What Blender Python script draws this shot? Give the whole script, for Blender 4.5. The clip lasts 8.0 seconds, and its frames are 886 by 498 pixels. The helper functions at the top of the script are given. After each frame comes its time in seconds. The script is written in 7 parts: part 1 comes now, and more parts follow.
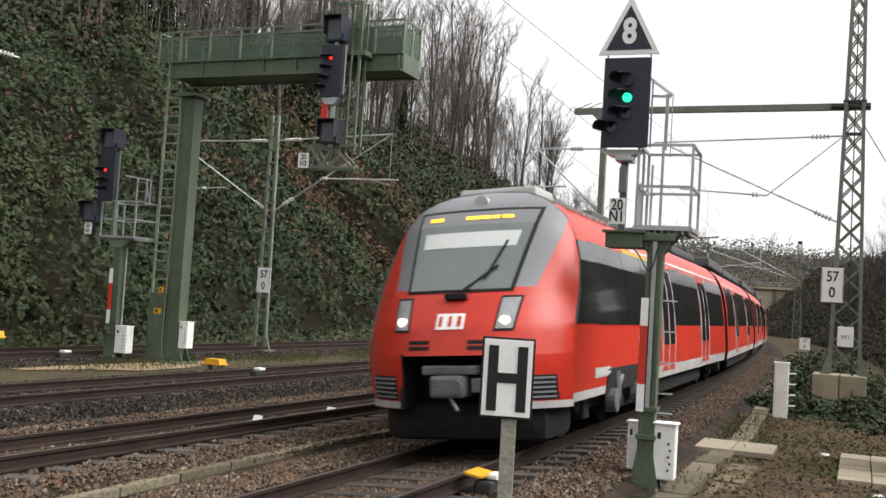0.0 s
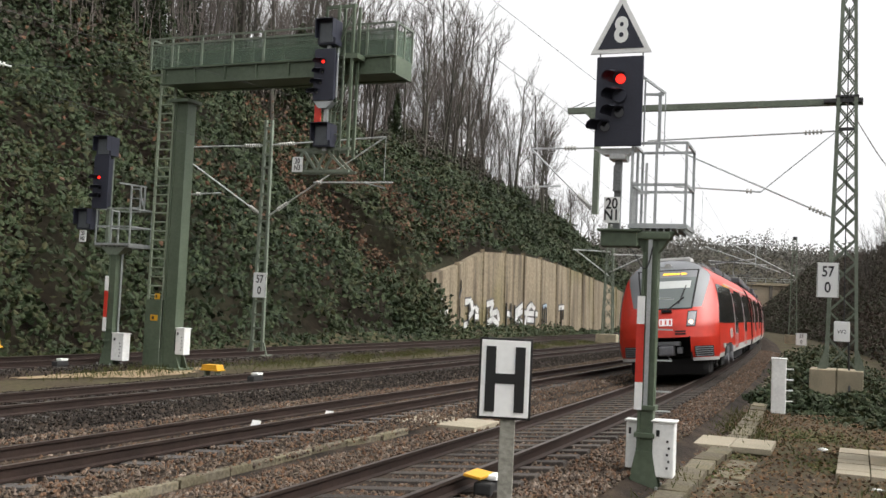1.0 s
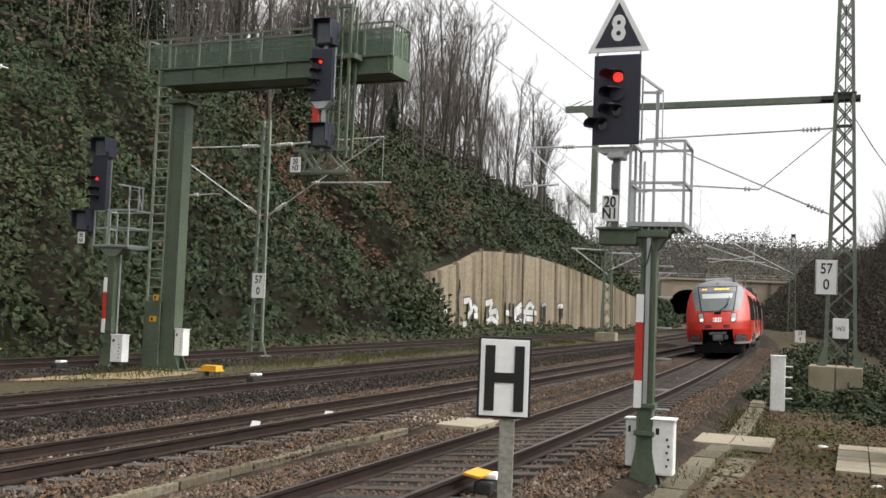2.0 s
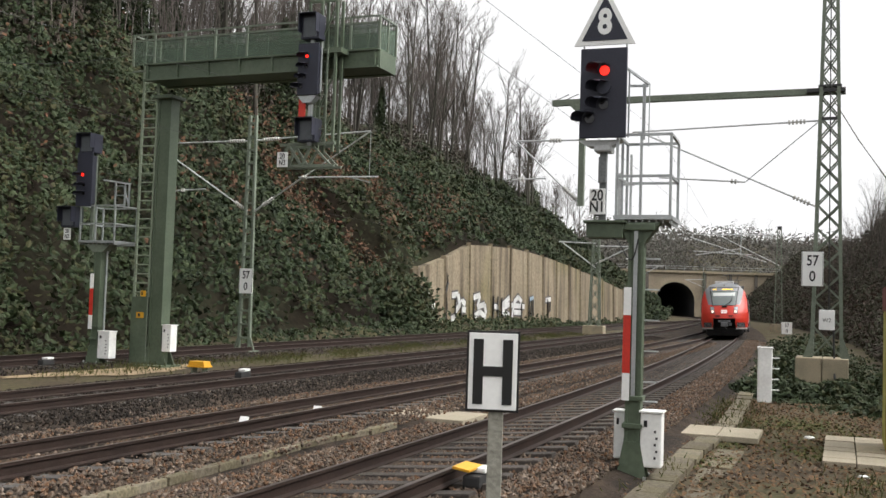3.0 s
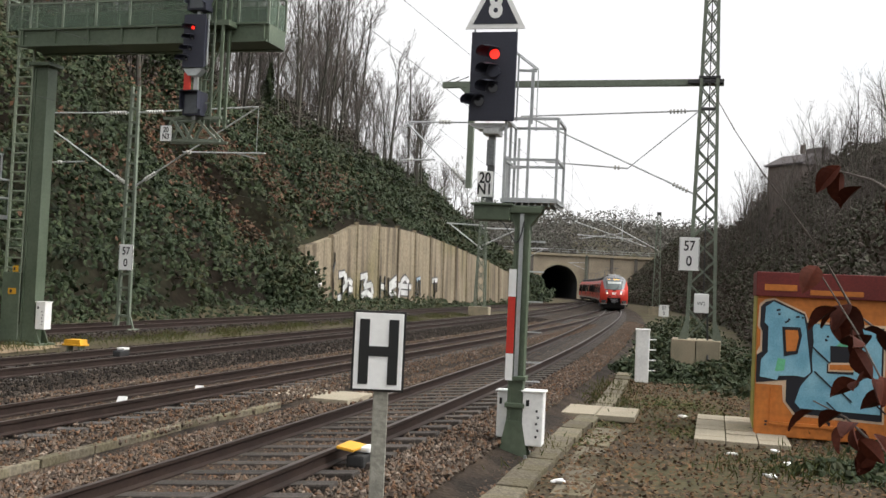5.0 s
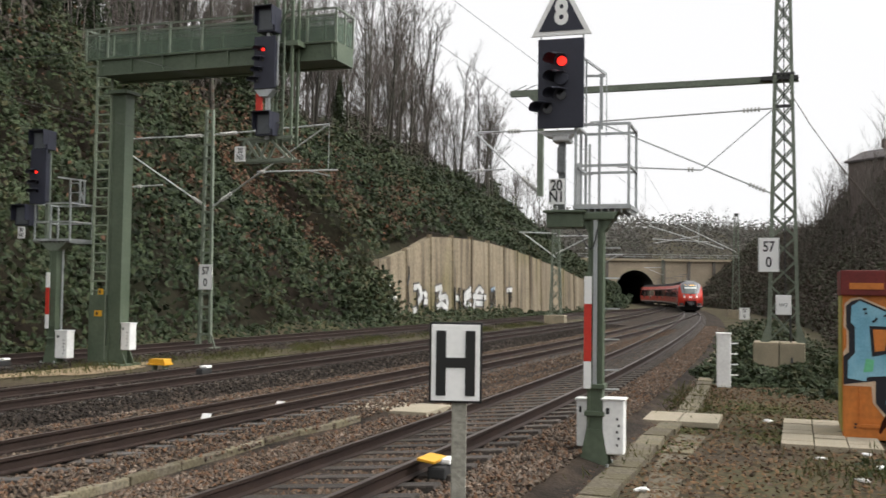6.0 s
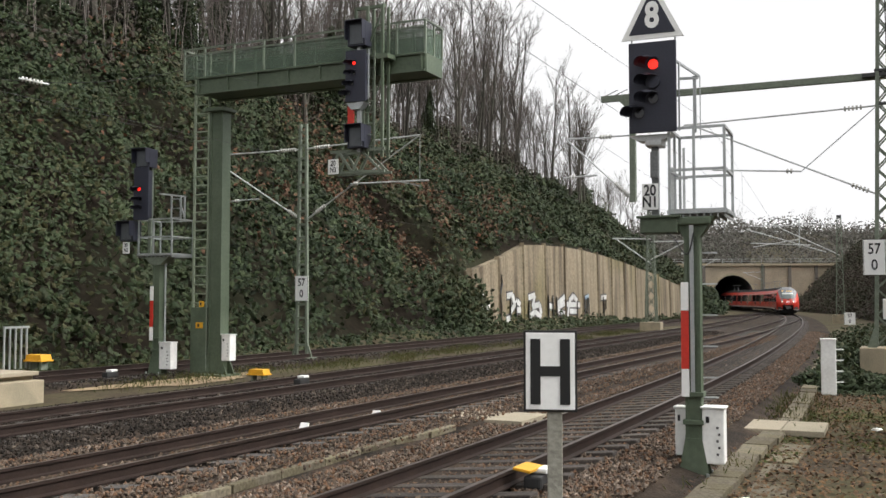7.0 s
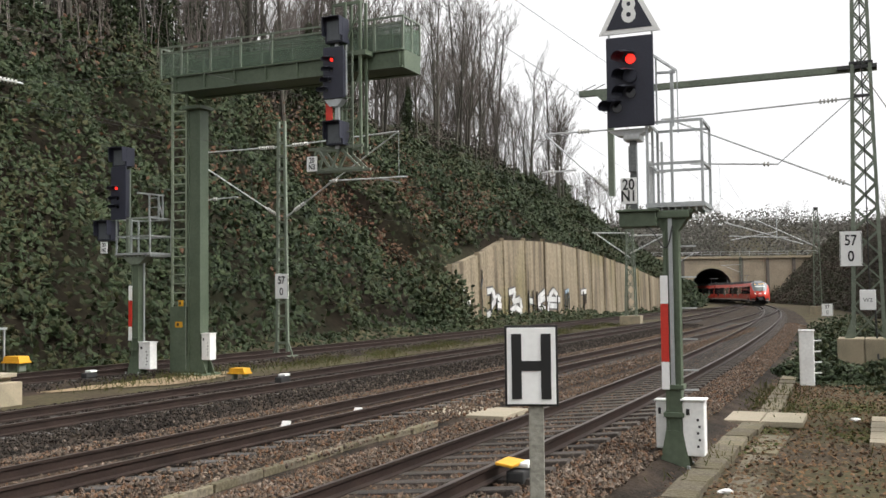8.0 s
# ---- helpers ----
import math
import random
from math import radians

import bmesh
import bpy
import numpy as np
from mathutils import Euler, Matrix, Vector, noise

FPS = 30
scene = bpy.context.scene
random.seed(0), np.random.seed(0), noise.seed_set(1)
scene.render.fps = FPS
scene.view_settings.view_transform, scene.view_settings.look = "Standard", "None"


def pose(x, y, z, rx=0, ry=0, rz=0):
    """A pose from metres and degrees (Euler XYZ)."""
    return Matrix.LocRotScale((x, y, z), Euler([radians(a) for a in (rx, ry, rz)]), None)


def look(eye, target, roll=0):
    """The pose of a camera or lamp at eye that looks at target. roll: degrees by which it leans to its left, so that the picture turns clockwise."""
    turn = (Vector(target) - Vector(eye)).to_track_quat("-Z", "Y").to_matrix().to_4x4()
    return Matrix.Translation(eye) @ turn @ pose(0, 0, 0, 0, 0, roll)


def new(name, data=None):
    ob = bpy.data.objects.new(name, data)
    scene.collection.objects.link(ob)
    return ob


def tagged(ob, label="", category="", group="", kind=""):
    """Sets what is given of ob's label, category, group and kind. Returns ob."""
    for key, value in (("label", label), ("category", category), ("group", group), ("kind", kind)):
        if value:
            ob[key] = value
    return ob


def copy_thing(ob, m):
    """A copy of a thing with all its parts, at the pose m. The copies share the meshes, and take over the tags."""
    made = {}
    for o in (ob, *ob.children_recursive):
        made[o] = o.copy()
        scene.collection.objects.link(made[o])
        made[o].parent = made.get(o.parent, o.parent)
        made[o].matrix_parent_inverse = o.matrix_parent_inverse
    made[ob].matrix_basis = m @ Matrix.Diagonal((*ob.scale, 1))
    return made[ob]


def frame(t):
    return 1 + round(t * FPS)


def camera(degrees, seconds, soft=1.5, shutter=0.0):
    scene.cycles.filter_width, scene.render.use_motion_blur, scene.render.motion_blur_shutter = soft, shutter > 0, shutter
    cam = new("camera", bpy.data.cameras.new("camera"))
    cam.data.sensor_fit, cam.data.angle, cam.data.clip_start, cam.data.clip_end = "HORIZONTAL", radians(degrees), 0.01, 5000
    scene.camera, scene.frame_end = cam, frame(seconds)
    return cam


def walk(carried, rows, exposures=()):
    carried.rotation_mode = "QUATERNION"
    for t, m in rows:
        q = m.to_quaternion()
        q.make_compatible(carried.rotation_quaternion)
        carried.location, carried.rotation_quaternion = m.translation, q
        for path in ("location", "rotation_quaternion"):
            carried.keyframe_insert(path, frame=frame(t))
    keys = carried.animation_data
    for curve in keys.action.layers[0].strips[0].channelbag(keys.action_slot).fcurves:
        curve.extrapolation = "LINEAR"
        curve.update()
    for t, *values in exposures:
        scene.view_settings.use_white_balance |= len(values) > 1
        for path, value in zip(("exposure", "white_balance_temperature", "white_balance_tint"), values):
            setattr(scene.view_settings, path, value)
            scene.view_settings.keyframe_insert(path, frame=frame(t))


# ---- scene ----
cam = camera(48.0, 8.0, shutter=0.16)
walk(cam, [
    (0.0, pose(0, 0, 2.0, 93.061, -3.598, -0.205)),
    (0.5, pose(0, 0, 2.0, 93.291, -3.141, -0.206)),
    (1.0, pose(0, 0, 2.0, 93.171, -2.599, -0.404)),
    (1.5, pose(0, 0, 2.0, 93.150, -2.354, -0.271)),
    (3.0, pose(0, 0, 2.0, 92.828, -1.881, -1.154)),
    (3.5, pose(0, 0, 2.0, 92.300, -1.523, -2.182)),
    (4.0, pose(0, 0, 2.0, 92.512, -1.967, -6.331)),
    (4.5, pose(0, 0, 2.0, 92.220, -2.430, -7.194)),
    (4.7, pose(0, 0, 2.0, 92.077, -2.626, -7.696)),
    (5.8, pose(0, 0, 2.0, 91.675, -1.147, -5.887)),
    (6.0, pose(0, 0, 2.0, 92.422, -0.795, -3.360)),
    (6.5, pose(0, 0, 2.0, 92.703, -0.356, 0.815)),
    (7.0, pose(0, 0, 2.0, 92.886, -0.050, 1.987)),
    (7.5, pose(0, 0, 2.0, 92.802, 0.392, 1.688)),
    (8.0, pose(0, 0, 2.0, 92.657, 0.641, 0.866)),
], [(0.0, 0.0), (4.7, 0.0), (6.0, -0.06), (6.5, -0.14), (7.0, -0.04), (7.5, 0.03), (8.0, 0.06)])

# ---- overcast daylight ----
world = bpy.data.worlds.new("sky")
scene.world = world
world.use_nodes = True
wn = world.node_tree.nodes
sky = wn.new("ShaderNodeTexSky")
sky.sky_type = "NISHITA"
sky.sun_disc = False
sky.sun_elevation, sky.sun_rotation = radians(50), radians(105)
sky.dust_density, sky.air_density = 6.0, 1.0
grey = wn.new("ShaderNodeHueSaturation")
grey.inputs["Saturation"].default_value = 0.10
world.node_tree.links.new(sky.outputs[0], grey.inputs["Color"])
cloud = wn.new("ShaderNodeMix")
cloud.data_type, cloud.blend_type = "RGBA", "LIGHTEN"
cloud.inputs[0].default_value = 1.0
cloud.inputs[7].default_value = (3.4, 3.4, 3.43, 1)
world.node_tree.links.new(grey.outputs[0], cloud.inputs[6])
world.node_tree.links.new(cloud.outputs[2], wn["Background"].inputs["Color"])
wn["Background"].inputs["Strength"].default_value = 0.305
sun = new("sun", bpy.data.lights.new("sun", "SUN"))
sun.data.energy, sun.data.angle, sun.data.color = 0.6, radians(35), (1.0, 0.97, 0.93)
sun.matrix_world = look((70, -18, 86), (0, 0, 0))


# ---- materials ----
def mat(name, col, rough=0.7, metal=0.0, vary=0.25, scale=3.0, bump=0.0, col2=None, island=0.0, obj=0.0, fine=40.0, spec=0.4):
    """A painted, stone or earth surface: two scales of tone variation, an optional second colour in patches, and fine relief."""
    m = bpy.data.materials.new(name)
    m.use_nodes = True
    nt = m.node_tree
    b = nt.nodes["Principled BSDF"]
    b.inputs["Roughness"].default_value, b.inputs["Metallic"].default_value = rough, metal
    b.inputs["Specular IOR Level"].default_value = spec
    tc = nt.nodes.new("ShaderNodeTexCoord")
    src = tc.outputs["Object"]

    def noisy(sc, detail):
        n = nt.nodes.new("ShaderNodeTexNoise")
        n.inputs["Scale"].default_value, n.inputs["Detail"].default_value = sc, detail
        nt.links.new(src, n.inputs["Vector"])
        return n.outputs["Fac"]

    def ramp(fac, lo, hi):
        r = nt.nodes.new("ShaderNodeMapRange")
        r.inputs["From Min"].default_value, r.inputs["From Max"].default_value = lo, hi
        nt.links.new(fac, r.inputs["Value"])
        return r.outputs[0]

    def mix(kind, fac, a, c):
        x = nt.nodes.new("ShaderNodeMix")
        x.data_type, x.blend_type = "RGBA", kind
        for sock, v in ((x.inputs[0], fac), (x.inputs[6], a), (x.inputs[7], c)):
            if isinstance(v, (float, int)):
                sock.default_value = v
            elif isinstance(v, tuple):
                sock.default_value = (*v[:3], 1)
            else:
                nt.links.new(v, sock)
        return x.outputs[2]

    big, small = noisy(scale, 5), noisy(fine, 4)
    base = mix("MIX", ramp(big, 0.42, 0.6), tuple(col), tuple(col2)) if col2 else tuple(col)
    dark = tuple(1 - vary for _ in range(3))
    c = mix("MULTIPLY", ramp(big, 0.65, 0.3), base, dark)
    c = mix("MULTIPLY", ramp(small, 0.62, 0.35), c, tuple(1 - vary * 0.8 for _ in range(3)))
    if island or obj:
        if island:
            rnd = nt.nodes.new("ShaderNodeNewGeometry").outputs["Random Per Island"]
        else:
            rnd = nt.nodes.new("ShaderNodeObjectInfo").outputs["Random"]
        c = mix("MULTIPLY", rnd, c, tuple(1 - max(island, obj) for _ in range(3)))
    nt.links.new(c, b.inputs["Base Color"])
    if bump:
        bp = nt.nodes.new("ShaderNodeBump")
        bp.inputs["Strength"].default_value, bp.inputs["Distance"].default_value = bump, 0.02
        nt.links.new(small, bp.inputs["Height"])
        nt.links.new(bp.outputs[0], b.inputs["Normal"])
    return m


def multi(name, cols, rough=0.75, scale=0.35, spread=0.5, bump=0.0):
    """Many small pieces in several colours: each piece picks its own, and patches of the place lean to one end."""
    m = mat(name, cols[0], rough, spec=0.15)
    nt = m.node_tree
    b = nt.nodes["Principled BSDF"]
    rnd = nt.nodes.new("ShaderNodeNewGeometry").outputs["Random Per Island"]
    tc = nt.nodes.new("ShaderNodeTexCoord")
    n = nt.nodes.new("ShaderNodeTexNoise")
    n.inputs["Scale"].default_value, n.inputs["Detail"].default_value = scale, 3
    nt.links.new(tc.outputs["Object"], n.inputs["Vector"])
    add = nt.nodes.new("ShaderNodeMath")
    add.operation = "MULTIPLY_ADD"
    nt.links.new(rnd, add.inputs[0])
    add.inputs[1].default_value = spread
    nm = nt.nodes.new("ShaderNodeMapRange")
    nm.inputs["From Min"].default_value, nm.inputs["From Max"].default_value = 0.32, 0.68
    nm.inputs["To Max"].default_value = 1 - spread
    nt.links.new(n.outputs["Fac"], nm.inputs["Value"])
    nt.links.new(nm.outputs[0], add.inputs[2])
    cr = nt.nodes.new("ShaderNodeValToRGB")
    e = cr.color_ramp.elements
    e[0].color, e[1].color = (*cols[0], 1), (*cols[-1], 1)
    for i, c in enumerate(cols[1:-1], 1):
        e.new(i / (len(cols) - 1)).color = (*c, 1)
    nt.links.new(add.outputs[0], cr.inputs[0])
    nt.links.new(cr.outputs[0], b.inputs["Base Color"])
    return m


def glow(name, col, strength):
    m = bpy.data.materials.new(name)
    m.use_nodes = True
    b = m.node_tree.nodes["Principled BSDF"]
    b.inputs["Base Color"].default_value = (*col, 1)
    b.inputs["Emission Color"].default_value, b.inputs["Emission Strength"].default_value = (*col, 1), strength
    return m


M = dict(
    earth=mat("earth", (0.102, 0.08, 0.054), 0.95, vary=0.45, scale=0.35, bump=0.7, col2=(0.088, 0.08, 0.042), fine=9, spec=0.1),
    # brown bank soil, darkened to put shade in the gaps between leaves
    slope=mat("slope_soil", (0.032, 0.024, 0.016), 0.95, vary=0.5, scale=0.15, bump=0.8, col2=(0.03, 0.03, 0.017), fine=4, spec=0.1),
    ballast=mat("ballast_bed", (0.05, 0.04, 0.032), 0.9, vary=0.6, scale=1.2, bump=1.0, col2=(0.075, 0.055, 0.04), fine=22, spec=0.1),
    stones=multi("ballast_stone", [(0.0297, 0.0225, 0.0181), (0.0891, 0.0684, 0.0518), (0.1485, 0.1116, 0.0829), (0.1386, 0.0765, 0.0432), (0.0594, 0.0450, 0.0363), (0.0990, 0.0792, 0.0622), (0.3168, 0.2520, 0.1987)], 0.85, 0.5, 0.85),
    darkstones=multi("grey_stone", [(0.0090, 0.0074, 0.0063), (0.0271, 0.0221, 0.0181), (0.0505, 0.0410, 0.0330), (0.0135, 0.0111, 0.0094), (0.0324, 0.0262, 0.0208), (0.1624, 0.1312, 0.1063)], 0.85, 0.5, 0.85),
    rail=mat("rail_steel", (0.042, 0.026, 0.02), 0.65, 0.3, vary=0.4, scale=2, fine=30),
    railtop=mat("rail_running_face", (0.10, 0.08, 0.07), 0.5, 0.5, vary=0.3, scale=2),
    sleeper=mat("sleeper_concrete", (0.11, 0.10, 0.09), 0.9, vary=0.4, scale=2, bump=0.5, obj=0.35),
    wood=mat("sleeper_wood", (0.085, 0.07, 0.058), 0.9, vary=0.5, scale=3, bump=0.6, obj=0.4),
    concrete=mat("concrete", (0.46, 0.385, 0.265), 0.9, vary=0.3, scale=1.5, bump=0.4, col2=(0.30, 0.26, 0.18)),
    oldconcrete=mat("old_concrete", (0.31, 0.27, 0.20), 0.92, vary=0.5, scale=1.8, bump=0.7, col2=(0.20, 0.175, 0.115), fine=25, obj=0.35, spec=0.1),
    slabm=mat("pale_slab", (0.44, 0.38, 0.28), 0.9, vary=0.3, scale=2, bump=0.4, col2=(0.33, 0.29, 0.21)),
    green=mat("green_paint", (0.092, 0.122, 0.078), 0.55, vary=0.22, scale=0.9, fine=14, col2=(0.105, 0.133, 0.088)),
    greenlight=mat("weathered_green_steel", (0.175, 0.205, 0.155), 0.6, vary=0.25, scale=1.5, fine=12),
    paleladder=mat("pale_ladder_green", (0.26, 0.30, 0.22), 0.6, vary=0.2, scale=2),
    galv=mat("galvanised_steel", (0.46, 0.48, 0.48), 0.45, 0.55, vary=0.2, scale=4),
    dullgalv=mat("dull_zinc", (0.20, 0.21, 0.21), 0.6, 0.3, vary=0.3, scale=5),
    lightgalv=mat("bright_tube", (0.62, 0.63, 0.63), 0.4, 0.4, vary=0.15, scale=4),
    black=mat("signal_black", (0.026, 0.028, 0.044), 0.55, vary=0.2, scale=3),
    blackgloss=mat("dark_lens", (0.01, 0.01, 0.012), 0.12, vary=0.0),
    screen=mat("indicator_face", (0.10, 0.11, 0.12), 0.5, vary=0.15, scale=8),
    white=mat("white_paint", (0.82, 0.82, 0.80), 0.5, vary=0.05, scale=5, fine=20),
    whitebox=mat("white_plastic", (0.84, 0.84, 0.81), 0.5, vary=0.14, scale=2.5, fine=16),
    red=mat("red_paint", (0.55, 0.035, 0.02), 0.5, vary=0.15, scale=4),
    yellow=mat("yellow_paint", (0.70, 0.36, 0.02), 0.5, vary=0.15, scale=6),
    ink=mat("black_lettering", (0.012, 0.012, 0.012), 0.5, vary=0.0),
    cable=mat("cable", (0.03, 0.03, 0.03), 0.6, vary=0.2),
    wire=mat("overhead_wire", (0.06, 0.06, 0.06), 0.6, 0.3, vary=0.2),
    insul=mat("insulator", (0.55, 0.54, 0.5), 0.35, vary=0.2),
)
lamp_red = glow("red_lamp", (1.0, 0.025, 0.015), 1.7)
lamp_green = glow("green_lamp", (0.02, 0.75, 0.42), 1.4)
lamp_white = glow("tail_lamp", (1.0, 0.62, 0.48), 2.0)
lamp_amber = glow("amber_display", (1.0, 0.55, 0.03), 1.3)


# ---- shared building blocks ----
def thing(name, label, category, m=None, group="", kind=""):
    ob = tagged(new(name), label, category, group, kind)
    if m is not None:
        ob.matrix_basis = m
    return ob


def part(name, bm, material, parent=None, label="", smooth=False):
    me = bpy.data.meshes.new(name)
    bmesh.ops.recalc_face_normals(bm, faces=bm.faces)
    bm.to_mesh(me)
    bm.free()
    for mm in (material if isinstance(material, (list, tuple)) else [material]):
        me.materials.append(mm)
    if smooth:
        for p in me.polygons:
            p.use_smooth = True
    ob = new(name, me)
    if parent is not None:
        ob.parent = parent
    if label:
        ob["label"] = label
    return ob


def pieces(name, bm, material, parent, label=""):
    """Every separate piece of bm as a part of its own."""
    bm.verts.index_update()
    left, out = set(bm.verts), []
    while left:
        todo, seen = [next(v for v in bm.verts if v in left)], set()
        while todo:
            v = todo.pop()
            if v in seen:
                continue
            seen.add(v)
            todo += [e.other_vert(v) for e in v.link_edges]
        left -= seen
        vs = sorted(seen, key=lambda v: v.index)
        at = {v: i for i, v in enumerate(vs)}
        fs = [[at[v] for v in f.verts] for f in bm.faces if f.verts[0] in seen]
        ob = pydata(name, [tuple(v.co) for v in vs], fs, material, parent)
        if label:
            ob["label"] = label
        out.append(ob)
    bm.free()
    return out


def again(src, parent, m):
    """One more piece on the same mesh."""
    ob = new(src.name.split(".")[0], src.data)
    ob.parent = parent
    ob.matrix_basis = m
    return ob


def box(bm, c, s, m=None, bevel=0.0):
    sx, sy, sz = s[0] / 2, s[1] / 2, s[2] / 2
    v = [bm.verts.new((c[0] + a * sx, c[1] + b * sy, c[2] + d * sz)) for a in (-1, 1) for b in (-1, 1) for d in (-1, 1)]
    fs = [bm.faces.new([v[i] for i in q]) for q in ((0, 1, 3, 2), (4, 6, 7, 5), (0, 4, 5, 1), (2, 3, 7, 6), (0, 2, 6, 4), (1, 5, 7, 3))]
    if bevel:
        es = list({e for f in fs for e in f.edges})
        r = bmesh.ops.bevel(bm, geom=es, offset=bevel, segments=2, affect="EDGES", profile=0.6)
        v = list({w for f in r["faces"] for w in f.verts} | {w for w in v if w.is_valid})
    if m is not None:
        for w in v:
            w.co = m @ w.co
    return bm


def bar(bm, a, b, w, h=None, seg=0):
    """A straight bar from a to b: round with seg sides, otherwise w across and h high."""
    a, b = Vector(a), Vector(b)
    d = b - a
    if d.length < 1e-6:
        return bm
    z = d.normalized()
    up = Vector((0, 0, 1)) if abs(z.z) < 0.95 else Vector((0, 1, 0))
    x = z.cross(up).normalized()
    y = x.cross(z).normalized()
    if seg:
        ring = [(math.cos(2 * math.pi * i / seg) * w / 2, math.sin(2 * math.pi * i / seg) * w / 2) for i in range(seg)]
    else:
        h = h or w
        ring = [(-w / 2, -h / 2), (w / 2, -h / 2), (w / 2, h / 2), (-w / 2, h / 2)]
    lo = [bm.verts.new(a + x * p + y * q) for p, q in ring]
    hi = [bm.verts.new(b + x * p + y * q) for p, q in ring]
    n = len(ring)
    for i in range(n):
        bm.faces.new((lo[i], lo[(i + 1) % n], hi[(i + 1) % n], hi[i]))
    bm.faces.new(lo[::-1])
    bm.faces.new(hi)
    return bm


def poly(bm, pts, d):
    """A flat plate: outline pts (x, z) in the plane y = d[0], reaching back to y = d[1]."""
    f = [bm.verts.new((x, d[0], z)) for x, z in pts]
    b = [bm.verts.new((x, d[1], z)) for x, z in pts]
    n = len(pts)
    bm.faces.new(f)
    bm.faces.new(b[::-1])
    for i in range(n):
        bm.faces.new((f[i], b[i], b[(i + 1) % n], f[(i + 1) % n]))
    return bm


def B():
    return bmesh.new()


def pydata(name, verts, faces, material, parent=None, smooth=False):
    me = bpy.data.meshes.new(name)
    me.from_pydata(verts, [], faces)
    for mm in (material if isinstance(material, (list, tuple)) else [material]):
        me.materials.append(mm)
    if smooth:
        for p in me.polygons:
            p.use_smooth = True
    ob = new(name, me)
    if parent is not None:
        ob.parent = parent
    return ob


def lettering(name, text, size, material, parent, at, spread=1.0, bold=0.0):
    """Upright lettering in the plane y = at[1], facing -y, centred at (x, z), as a mesh of its own."""
    cu = bpy.data.curves.new(name, "FONT")
    cu.body, cu.size, cu.align_x, cu.align_y, cu.extrude, cu.offset = text, size, "CENTER", "CENTER", 0.002, bold
    cu.resolution_u = 3
    tmp = new(name + "_curve", cu)
    bpy.context.view_layer.update()
    me = bpy.data.meshes.new_from_object(tmp.evaluated_get(bpy.context.evaluated_depsgraph_get()))
    bpy.data.objects.remove(tmp)
    me.transform(pose(at[0], at[1], at[2], 90, 0, 0) @ Matrix.Diagonal((spread, 1, 1, 1)))
    me.materials.clear()
    me.materials.append(material)
    ob = new(name, me)
    ob.parent = parent
    return ob


def tube(V, F, pts, rad, seg=5):
    base = len(V)
    for i, (p, r) in enumerate(zip(pts, rad)):
        q = pts[min(i + 1, len(pts) - 1)] - pts[max(i - 1, 0)]
        z = q.normalized()
        x = z.orthogonal().normalized()
        y = z.cross(x)
        for k in range(seg):
            a = 2 * math.pi * k / seg
            V.append(p + (x * math.cos(a) + y * math.sin(a)) * r)
    for i in range(len(pts) - 1):
        for k in range(seg):
            k2 = (k + 1) % seg
            F.append((base + i * seg + k, base + i * seg + k2, base + (i + 1) * seg + k2, base + (i + 1) * seg + k))


def run_of(name, pts, r, material, parent, seg=5):
    """One continuous round wire or tube through pts."""
    V, F = [], []
    tube(V, F, [Vector(p) for p in pts], [r] * len(pts), seg)
    return pydata(name, [tuple(v) for v in V], F, material, parent)


# ---- the lie of the land: four tracks in a wooded cutting, z = 0 at the rail tops ----
def line(*pts):
    ys, xs = [p[0] for p in pts], [p[1] for p in pts]
    return lambda y: float(np.interp(y, ys, xs))


def eased(start, *slopes):
    """A smooth track: x at a first y, and its slope dx/dy at some y."""
    ys = np.arange(-60.0, 330.0, 0.5)
    sl = np.interp(ys, [s[0] for s in slopes], [s[1] for s in slopes])
    sl = np.convolve(np.pad(sl, 12, mode="edge"), np.ones(25) / 25, mode="valid")
    xs = np.concatenate([[0], np.cumsum((sl[1:] + sl[:-1]) / 2 * 0.5)])
    xs += start[1] - np.interp(start[0], ys, xs)
    return lambda y: float(np.interp(y, ys, xs))


TR1 = eased((14.75, 1.12), (12, 0.43), (20, 0.405), (40, 0.365), (60, 0.35), (90, 0.32), (120, 0.29), (155, 0.24), (175, 0.16), (195, 0.08), (212, 0.03), (250, -0.12), (330, -0.4))
TR2s = eased((16.7, -2.5), (16, 0.45), (30, 0.445), (45, 0.42), (60, 0.38), (90, 0.345), (125, 0.30))
TR3s = eased((23.57, -4.9), (17, 0.44), (33, 0.42), (50, 0.425), (70, 0.405), (90, 0.36), (125, 0.33), (160, 0.28))
TR4s = eased((36.4, -7.3), (20, 0.47), (36, 0.44), (60, 0.43), (90, 0.42), (150, 0.34))


def ease(a, b, t):
    t = min(1, max(0, (t - a) / (b - a)))
    return t * t * (3 - 2 * t)


def TR2(y):
    k = ease(70, 122, y)
    return TR2s(y) * (1 - k) + TR1(y) * k if y < 122 else TR1(y)


def TR3(y):
    k = ease(140, 190, y)
    return TR3s(y) * (1 - k) + TR1(y) * k


def TR4(y):
    k = ease(100, 160, y)
    return TR4s(y) * (1 - k) + TR3(y) * k


def XL(y):
    """The foot of the wooded bank, along the last track."""
    if y < 58:
        return XLs(y)
    k = ease(58, 66, y)
    m = ease(118, 150, y)
    return (XLs(y) * (1 - k) + (TR4(y) - WALL_OFF) * k) * (1 - m) + XLf(y) * m


